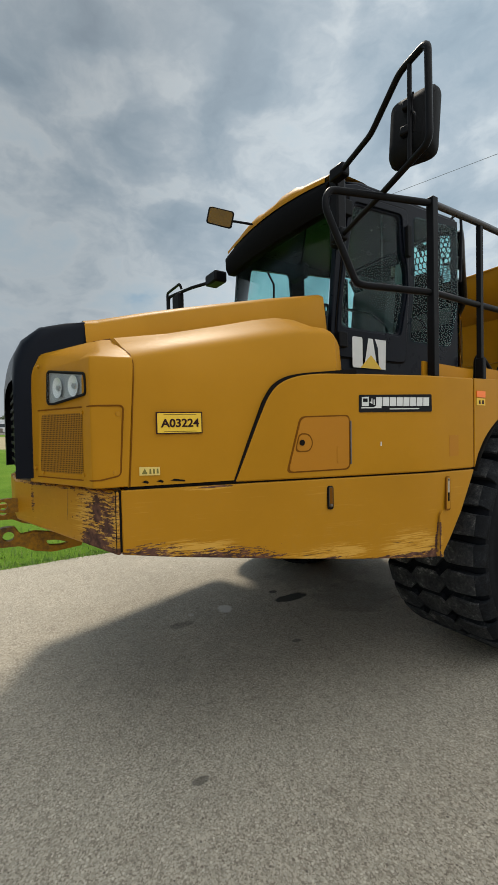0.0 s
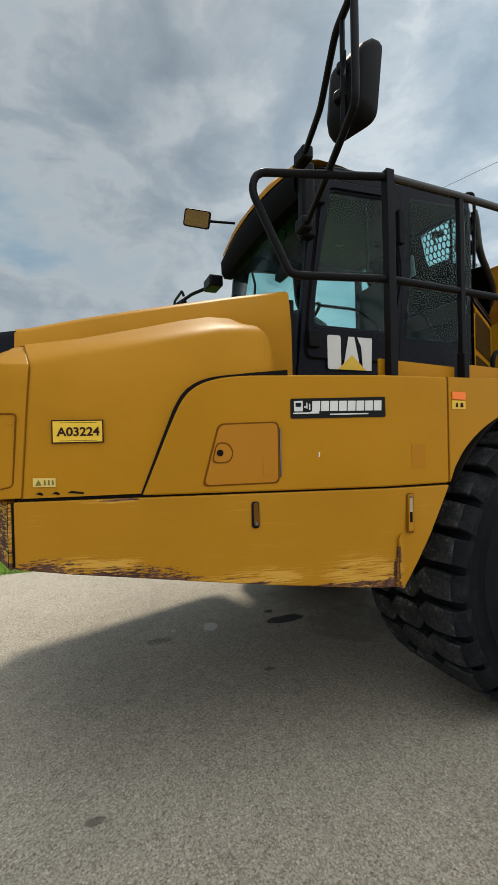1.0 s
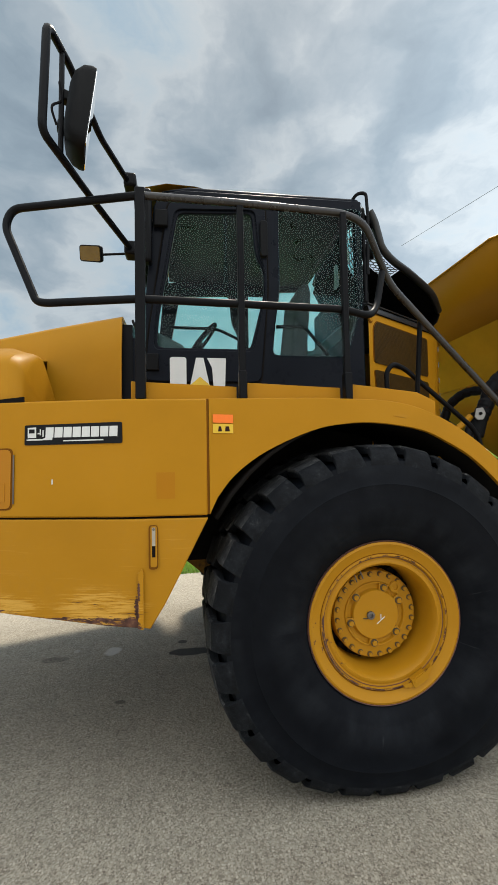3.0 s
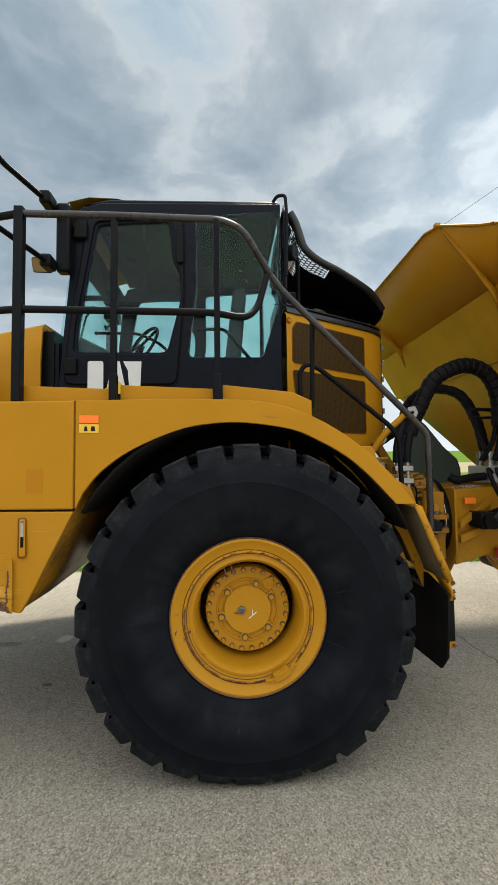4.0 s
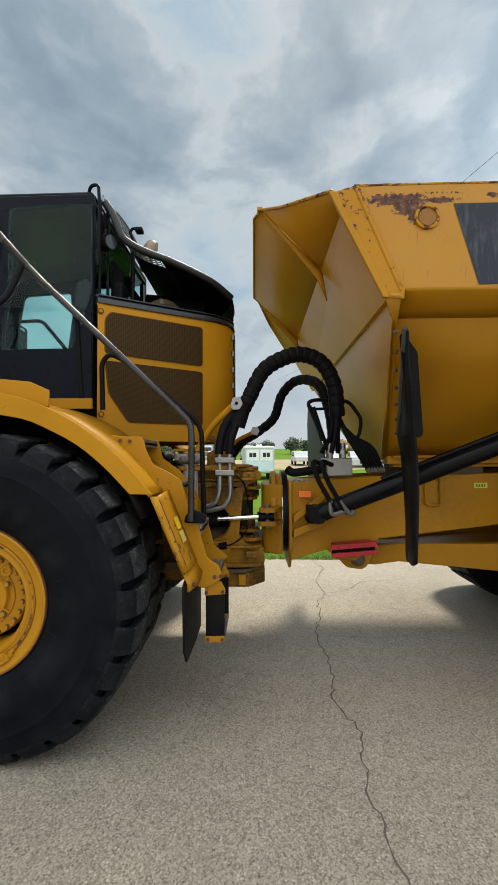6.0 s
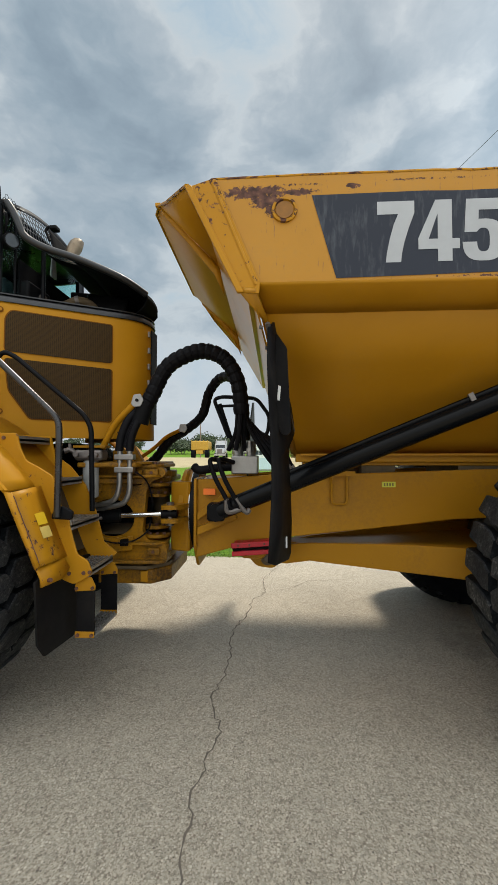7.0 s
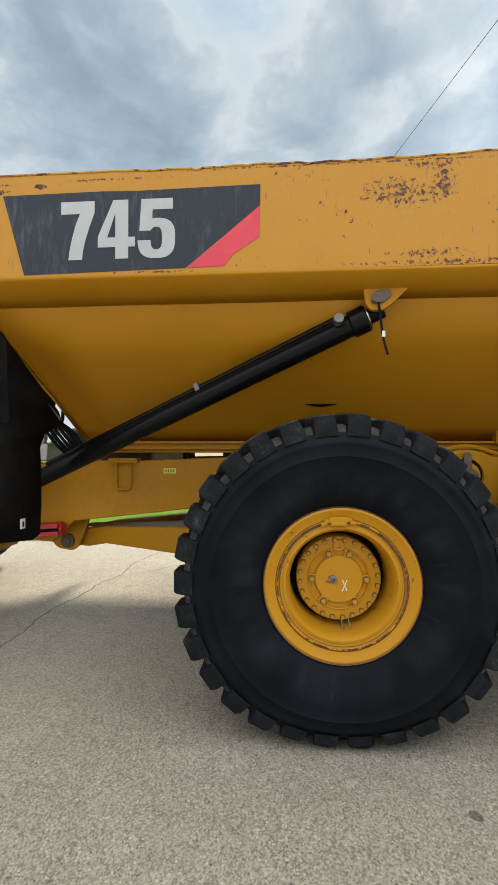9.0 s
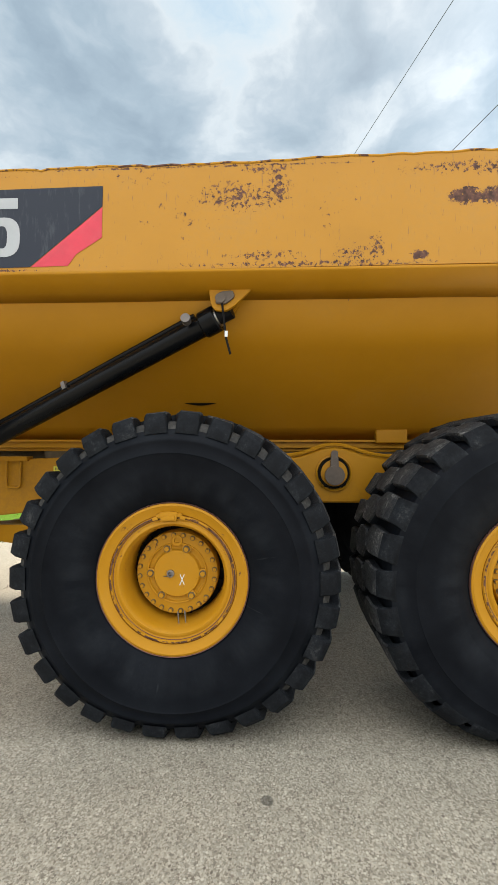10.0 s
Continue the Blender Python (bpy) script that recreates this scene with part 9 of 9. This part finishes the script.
for x_, z_ in ((8.72, 2.516), (9.30, 2.53), (9.78, 2.60), (10.02, 2.60)):
    part("bolt", disc((x_, low_y(z_) - 0.008 if z_ < 2.55 else 2.28, z_), (0, -1, 0.6), 0.013, 0.016, 8), "dull_rust", body)
# decal band with the model figures
dc = bmesh.new()
dc.faces.new([dc.verts.new((x, BY - 0.003, z)) for x, z in ((6.275, 3.134), (6.9, 3.138), (7.10, 3.132), (7.828, 3.140), (7.826, 3.02), (7.39, 2.668), (6.41, 2.652))])
band = part("side_decal", dc, "decal_scuffed", body, "dark grey decal band with white model figures and a red corner", smooth=0)
dr = bmesh.new()
dr.faces.new([dr.verts.new((x, BY - 0.003, z)) for x, z in ((7.826, 3.016), (7.822, 2.835), (7.67, 2.740), (7.62, 2.672), (7.396, 2.668))])
dr.verts.ensure_lookup_table()
part("red_corner", dr, "decal_red", body, "faded red decal corner", smooth=0)
for d, xa, w in (("7", 6.64, 0.205), ("4", 6.865, 0.225), ("5", 7.105, 0.225)):
    fg = bmesh.new()
    for poly in block_digit(d, w, 0.348, 0.078):
        if d == "4":
            h = 0.348
            hole = [(w * 0.82 - 0.078, h * 0.365), (w * 0.25, h * 0.365), (w * 0.82 - 0.078, h * 0.78)]
            g2 = plate_holes([(xa + x, 2.733 + z) for x, z in poly], [[(xa + x, 2.733 + z) for x, z in hole]], BY - 0.006, BY - 0.0045)
            fg.free()
            fg = g2
        else:
            fg.faces.new([fg.verts.new((xa + x, BY - 0.005, 2.733 + z)) for x, z in poly])
    part("figure", fg, "decal_figure", band, "white block figure", smooth=0)

# hoist cylinder with its guard tube
c0, c1 = Vector((5.63, 3.16, 1.215)), Vector((8.435, 2.405, 2.405))
ax = (c1 - c0).normalized()
hc = part("hoist_cylinder", tube([c0, c1], 0.071, 24), "gloss_black", truck, "long black hoist cylinder")
part("end_collar", tube([c1 - ax * 0.06, c1 + ax * 0.05], 0.086, 24), "gloss_black", hc, bevel=0.01)
part("rod", tube([c1, c1 + ax * 0.15], 0.05, 16), "black_paint", hc)
part("gland_ring", tube([c1 + ax * 0.05, c1 + ax * 0.058], 0.062, 20), "steel", hc, "bright gland ring")
upv = Vector((0, -0.25, 1)).normalized()
part("feed_pipe", tube([c0 + ax * 0.5 + upv * 0.085, c1 - ax * 0.12 + upv * 0.085], 0.019, 10), "gloss_black", hc, "thin black feed pipe")
part("pipe_fitting", disc(c1 - ax * 0.16 + upv * 0.045 + Vector((0, -0.09, 0)), (0, -1, 0.2), 0.03, 0.05, 12), "dull_steel", hc, "dull steel fitting")
for t_ in (0.63,):
    p_ = c0.lerp(c1, t_)
    part("pipe_clip", box((-0.016, -0.026, 0.055), (0.016, 0.026, 0.108), Matrix.Translation(p_ + Vector((0, -0.03, 0))) @ pose(0, 0, 0, 0, -23, -15)), "dull_steel", hc)
part("base_eye", disc((5.60, 3.10, 1.205), (0, 1, 0), 0.07, 0.2, 18), "black_paint", hc)
part("base_block", box((5.52, 3.14, 1.13), (5.66, 3.34, 1.27)), "black_plastic", hc, bevel=0.02)
for dx in (0.0, 0.07):
    part("base_hose", tube(spline([(5.66 + dx, 3.20, 1.60), (5.56 + dx, 3.08, 1.62), (5.60 + dx, 3.06, 1.48), (5.68 + dx, 3.06, 1.33), (5.72 + dx, 3.06, 1.25), (5.76 + dx, 3.10, 1.22)]), 0.019, 8), "hose_rubber", hc)
    part("hose_elbow", tube(spline([(5.69 + dx, 3.06, 1.32), (5.70 + dx * 2, 3.05, 1.22), (5.80 + dx, 3.06, 1.24)]), 0.019, 8), "dull_steel", hc)
br = prism(round_poly([(8.43, 2.615), (8.77, 2.632), (8.60, 2.47), (8.545, 2.435), (8.48, 2.435), (8.45, 2.47)], 0.02), "y", 2.29, 2.32)
bk = part("cylinder_bracket", br, "yellow_bed_low", body, "yellow bracket holding the cylinder pin", bevel=0.008)
part("bracket_plate", prism([(8.42, 2.60), (8.79, 2.61), (8.79, 2.66), (8.40, 2.65)], "y", 2.20, 2.34), "yellow_bed_low", bk, bevel=0.006)
part("bracket_inner", prism([(8.44, 2.62), (8.75, 2.63), (8.55, 2.44), (8.47, 2.44)], "y", 2.42, 2.45), "yellow_bed_low", bk)
part("pin_keeper", prism(round_poly([(8.475, 2.475), (8.54, 2.47), (8.60, 2.515), (8.585, 2.555), (8.50, 2.545)], 0.02), "y", 2.270, 2.29), "pin_brown", bk, "rusty steel pin keeper", bevel=0.004)
part("pin_head", disc((8.51, 2.272, 2.505), (0, -1, 0), 0.03, 0.012, 16), "pin_brown", bk)
part("hanging_strap", tube(spline([(8.52, 2.275, 2.48), (8.532, 2.27, 2.38), (8.545, 2.27, 2.27), (8.572, 2.27, 2.165)]), 0.007, 6), "rubber_flap", bk, "hanging strap end")
part("strap_tag", box((8.538, 2.262, 2.27), (8.556, 2.27, 2.305)), "decal_white", bk)

# big rubber flap ahead of the mid wheel
fp = bmesh.new()
FPO = [(2.195, 1.045), (2.20, 1.5), (2.215, 2.0), (2.25, 2.40), (2.36, 2.47), (2.62, 2.22), (2.96, 1.90), (3.0, 1.82), (2.93, 1.77), (2.82, 1.72), (2.775, 1.62), (2.765, 1.2), (2.76, 0.985), (2.70, 0.95), (2.35, 0.995)]


def flap_x(y, z):
    base = 6.03 + (y - 2.2) * 0.22
    return base + 0.012 * math.sin(z * 5 + y * 3) + (0.0 if z < 2.0 else -(z - 2.0) * 0.05)


A = [fp.verts.new((flap_x(y, z), y, z)) for y, z in FPO]
fp.faces.new(A)
for zc_ in (1.2, 1.4, 1.6, 1.8, 2.0, 2.2):
    bmesh.ops.bisect_plane(fp, geom=fp.verts[:] + fp.edges[:] + fp.faces[:], plane_co=(0, 0, zc_), plane_no=(0, 0, 1))
for v in fp.verts:
    v.co.x = flap_x(v.co.y, v.co.z)
mfp = part("mud_flap", fp, "rubber_flap", truck, "big black rubber flap hung ahead of the tyre", smooth=60, solid=0.014)
part("flap_tag", box((6.132, 2.575, 1.050), (6.143, 2.620, 1.120)), "decal_white", mfp, "small white tag")
part("tag_print", box((6.134, 2.585, 1.065), (6.1450, 2.605, 1.100)), "sign_ink", mfp)
part("flap_fold", prism(round_poly([(6.03, 2.43), (6.05, 2.45), (6.139, 2.32), (6.163, 1.80), (6.14, 1.775), (6.10, 1.79), (6.07, 1.90)], 0.015), "y", 2.40, 2.414), "rubber_flap", mfp, "folded upper corner of the flap", smooth=30)
part("flap_tag", prism([(6.076, 1.995), (6.093, 1.992), (6.101, 2.082), (6.084, 2.086)], "y", 2.394, 2.3985), "decal_white", mfp, "small white tag")
part("flap_bar", tube([(6.02, 2.28, 2.44), (6.20, 2.98, 1.84)], 0.016, 6), "dull_steel", mfp)
for k in range(7):
    p_ = Vector((5.99, 2.33, 2.43)).lerp(Vector((6.19, 2.98, 1.84)), k / 6)
    part("flap_bolt", disc(p_, (-1, -0.3, 0), 0.012, 0.02, 8), "dull_steel", mfp)
ff_ = bmesh.new()
ff_.faces.new([ff_.verts.new((5.80, y, z)) for y, z in ((3.92, 0.98), (5.27, 0.98), (5.33, 2.10), (5.24, 2.34), (4.98, 2.31), (4.62, 2.12), (4.25, 1.86), (3.98, 1.72), (3.92, 1.62))])
part("mud_flap", ff_, "rubber_dusty", truck, "dusty rubber flap with sky sheen in its grey", smooth=0, solid=0.014)

# ---- far things ----
def pickup(x, y, turn, s=1.0):
    z = ground_z(x, y)
    t = thing("pickup_truck", (x, y, z), "white pickup truck parked on the dirt lot", "pickup truck", "parked vehicles")
    M = Matrix.Translation((x, y, z)) @ pose(0, 0, 0, 0, 0, turn)
    b1 = prism([(-2.7, 0.5), (-2.7, 1.05), (-1.6, 1.12), (-1.0, 1.85), (0.7, 1.88), (0.95, 1.15), (2.7, 1.1), (2.7, 0.5)], "y", -0.95, 0.95)
    b1.transform(M)
    part("body", b1, "white_far", t, bevel=0.05)
    w1 = prism([(-1.45, 1.18), (-0.98, 1.76), (0.6, 1.78), (0.8, 1.2)], "y", -0.96, 0.96)
    w1.transform(M)
    part("window", w1, "dark_glass", t)
    for wx in (-1.75, 1.7):
        for wy in (-0.9, 0.75):
            wh = disc((wx, wy, 0.38), (0, 1, 0), 0.38, 0.2, 16)
            wh.transform(M)
            part("wheel", wh, "tyre_rubber", t)


def semi(x, y, turn):
    z = ground_z(x, y)
    t = thing("semi_truck", (x, y, z), "white semi truck tractor parked on the dirt lot", "truck", "parked vehicles")
    M = Matrix.Translation((x, y, z)) @ pose(0, 0, 0, 0, 0, turn)
    for nm, lo, hi, mt, bv in (("cab", (-1.1, -0.4, 1.1), (1.1, 2.4, 2.9), "white_far", 0.15), ("sleeper", (-1.15, 1.6, 1.0), (1.15, 4.0, 3.6), "white_far", 0.15), ("hood", (-0.85, -2.2, 0.9), (0.85, -0.3, 1.85), "white_far", 0.15), ("grille", (-0.5, -2.26, 0.8), (0.5, -2.2, 1.75), "dull_steel", 0.02), ("windscreen", (-0.95, -0.46, 2.0), (0.95, -0.4, 2.65), "dark_glass", 0.02), ("bumper", (-1.2, -2.4, 0.4), (1.2, -2.1, 0.8), "steel", 0.05), ("frame", (-0.5, 2.0, 0.8), (0.5, 7.0, 1.1), "grime", 0.02)):
        b1 = box(lo, hi, M)
        part(nm, b1, mt, t, bevel=bv)
    for sx_ in (-1.15, 0.85):
        for yy in (-1.3, 4.6, 6.0):
            wh = disc((sx_, yy, 0.5), (1, 0, 0), 0.5, 0.3, 16)
            wh.transform(M)
            part("wheel", wh, "tyre_rubber", t)
        st_ = disc((sx_ + 0.15, 1.4, 1.0), (0, 0, 1), 0.08, 3.0, 10)
        st_.transform(M)
        part("exhaust_pipe", st_, "steel", t)


def horse_trailer(x, y, turn):
    z = ground_z(x, y)
    t = thing("box_trailer", (x, y, z), "white box trailer with two small dark rear windows", "trailer")
    M = Matrix.Translation((x, y, z)) @ pose(0, 0, 0, 0, 0, turn)
    part("body", box((-1.2, 0, 0.55), (1.2, 6, 2.75), M), "white_far", t, bevel=0.1)
    part("roof_edge", box((-1.22, -0.02, 2.55), (1.22, 6.0, 2.70), M), "white_paint", t, bevel=0.03)
    for sx_ in (-0.55, 0.55):
        part("window", box((sx_ - 0.28, -0.03, 1.85), (sx_ + 0.28, 0.0, 2.2), M), "dark_glass", t)
        part("window_bar", box((sx_ - 0.02, -0.05, 1.85), (sx_ + 0.02, -0.03, 2.2), M), "white_paint", t)
        part("door", box((sx_ - 0.5, -0.02, 0.7), (sx_ + 0.5, 0.0, 2.45), M), "white_paint", t, bevel=0.02)
    part("door_band", box((-1.1, -0.04, 0.7), (1.1, -0.02, 1.6), M), "pale_blue", t)
    part("vent", box((-0.2, 1.0, 2.75), (0.3, 1.6, 2.9), M), "white_paint", t, bevel=0.03)
    for sx_ in (-1.1, 0.85):
        for yy in (2.6, 3.5):
            wh = disc((sx_, yy, 0.36), (1, 0, 0), 0.36, 0.25, 14)
            wh.transform(M)
            part("wheel", wh, "tyre_rubber", t)


def excavator(x, y, turn, lift):
    z = ground_z(x, y)
    t = thing("excavator", (x, y, z), "yellow excavator with its boom folded, far off on the lot", "excavator", "far machines")
    M = Matrix.Translation((x, y, z)) @ pose(0, 0, 0, 0, 0, turn)
    for nm, pts, y0, y1, mt in (("track", [(-2, 0), (2, 0), (2.3, 0.5), (1.9, 0.95), (-1.9, 0.95), (-2.3, 0.5)], -1.4, -0.8, "grime"), ("track", [(-2, 0), (2, 0), (2.3, 0.5), (1.9, 0.95), (-1.9, 0.95), (-2.3, 0.5)], 0.8, 1.4, "grime"), ("house", [(-2.3, 1.1), (1.2, 1.1), (1.2, 2.2), (-2.3, 2.3)], -1.3, 1.3, "yellow_far"), ("cab", [(0.2, 1.2), (1.7, 1.2), (1.6, 3.0), (0.4, 3.0)], -1.3, -0.3, "dark_glass"),
                                ("boom", [(0.8, 1.8), (1.3, 1.6), (3.2, 4.8 + lift), (5.6, 4.4 + lift), (5.6, 4.8 + lift), (3.0, 5.4 + lift)], -0.15, 0.25, "orange_far"), ("stick", [(5.2, 4.9 + lift), (5.7, 4.9 + lift), (6.2, 2.0), (5.9, 2.0)], -0.1, 0.2, "orange_far"), ("bucket", [(5.5, 2.1), (6.3, 2.1), (6.2, 1.2), (5.4, 1.0)], -0.5, 0.6, "grime")):
        b1 = prism(pts, "y", y0, y1)
        b1.transform(M)
        part(nm, b1, mt, t)


def scraper(x, y, turn):
    z = ground_z(x, y)
    t = thing("haul_truck", (x, y, z), "yellow earthmoving truck seen from behind on the lot", "dump truck", "far machines")
    M = Matrix.Translation((x, y, z)) @ pose(0, 0, 0, 0, 0, turn)
    part("body", box((-1.7, 0, 1.5), (1.7, 6, 3.4), M), "yellow_far", t, bevel=0.2)
    part("frame", box((-0.7, -0.3, 0.8), (0.7, 6, 1.5), M), "yellow_far", t)
    for k in range(5):
        part("rib", box((-1.7 + k * 0.8, -0.15, 1.6), (-1.55 + k * 0.8, 0.0, 3.5), M), "yellow_far", t)
    for sx_ in (-1.8, 1.0):
        wh = disc((sx_, 0.8, 0.95), (1, 0, 0), 0.95, 0.8, 20)
        wh.transform(M)
        part("wheel", wh, "tyre_rubber", t)


def tree(x, y, h, w, seed):
    random.seed(seed)
    z = ground_z(x, y) + 3.5 * math.sin(x / 170 + 0.4) * min(1, max(0, (y - 190) / 200)) - 0.3
    t = thing("tree", (x, y, z), "dark green leafy tree on the far hill", "tree", "far trees")
    tb_ = tube([(x, y, z), (x + 0.1, y, z + h * 0.35), (x - 0.1, y, z + h * 0.6)], lambda i: (0.28, 0.2, 0.1)[i], 7)
    for k in range(5):
        a = random.uniform(0, math.tau)
        add_tube(tb_, [(x, y, z + h * (0.3 + 0.06 * k)), (x + math.cos(a) * w * 0.3, y + math.sin(a) * w * 0.3, z + h * (0.55 + 0.06 * k))], lambda i: (0.1, 0.04)[i], 5)
    part("trunk", tb_, "wood", t)
    cb_ = bmesh.new()
    lobes = [(random.gauss(0, w * 0.25), random.gauss(0, w * 0.25), h * random.uniform(0.45, 0.88), w * random.uniform(0.16, 0.30)) for _ in range(12)]
    for i in range(1300):
        lx, ly, lz, lr = random.choice(lobes)
        d = Vector((random.gauss(0, 1), random.gauss(0, 1), random.gauss(0, 0.8))).normalized() * lr * random.uniform(0.5, 1.05)
        c = Vector((x + lx, y + ly, z + lz)) + d
        s = random.uniform(0.5, 1.1)
        u = Vector((random.gauss(0, 1), random.gauss(0, 1), random.gauss(0, 1))).normalized()
        v = u.orthogonal().normalized()
        cb_.faces.new([cb_.verts.new(c + u * s), cb_.verts.new(c + v * s), cb_.verts.new(c - u * s * 0.8)])
    part("crown", cb_, "leaves", t, smooth=0)


horse_trailer(5.35, 34.0, 4)
semi(-5.2, 88.0, 3)
semi(-1.1, 88.0, -4)
semi(-7.5, 104.0, 4)
semi(2.6, 100.0, -6)
pickup(14.6, 56.0, 96)
pickup(18.3, 56.5, 84)
pickup(11.0, 58.0, 92)
excavator(17.5, 78.0, 25, -1.6)
excavator(28.5, 80.0, 165, -1.2)
scraper(-9.0, 85.0, 2)
lt = thing("flatbed_trailer", (17.5, 52, ground_z(17.5, 52)), "long low white trailer parked on the dirt lot", "trailer")
zt_ = ground_z(17.5, 52)
part("body", box((12.0, 51.5, zt_ + 0.25), (23.0, 53.5, zt_ + 1.0)), "white_far", lt, bevel=0.05)
part("headboard", box((18.6, 51.4, zt_ + 1.0), (23.0, 53.4, zt_ + 2.3)), "white_far", lt, bevel=0.05)
for q in range(4):
    part("wheel", disc((13.0 + q * 2.6, 51.4, zt_ + 0.36), (0, 1, 0), 0.36, 0.25, 14), "tyre_rubber", lt)
    part("side_panel", box((12.4 + q * 2.6, 51.45, zt_ + 0.45), (13.1 + q * 2.6, 51.5, zt_ + 0.85)), "dark_glass", lt)
pz_ = ground_z(-15, 120)
up_ = thing("utility_pole", (-15, 120, pz_), "tall grey utility pole beyond the lot", "pole")
part("shaft", tube([(-15, 120, pz_), (-15, 120, pz_ + 11.5)], lambda i: (0.17, 0.11)[i], 8), "wood", up_)
part("crossarm", box((-16.1, 119.9, pz_ + 10.6), (-13.9, 120.05, pz_ + 10.8)), "wood", up_)
for i, (x, y, h, w) in enumerate(((-20, 262, 11, 13), (-28, 268, 12, 14), (-36, 262, 12, 14), (-45, 274, 11, 14), (-53, 268, 9, 13), (-62, 276, 9, 13), (-12, 275, 8, 13), (0, 300, 8, 14), (14, 310, 8, 14), (-110, 300, 12, 14), (-122, 296, 11, 13), (-98, 310, 10, 12), (-140, 300, 12, 13), (-60, 300, 9, 13), (40, 300, 10, 14), (28, 290, 11, 12), (60, 310, 9, 12))):
    tree(x, y, h, w, i)
# overhead wires, running away behind the truck
for k, (a, b_, sag) in enumerate((((10.4, 14.0, 9.51), (17.3, -20.0, 7.3), 0.0), ((5.95, 31.0, 7.12), (14.3, -10.14, 4.45), 0.0))):
    a, b_ = Vector(a), Vector(b_)
    w_ = part("overhead_wire", tube([a.lerp(b_, t / 10) - Vector((0, 0, sag * math.sin(math.pi * t / 10))) for t in range(11)], (0.006, 0.004)[k], 5), "wire", None)
    tagged(w_, "thin dark overhead wire against the sky", "wire")
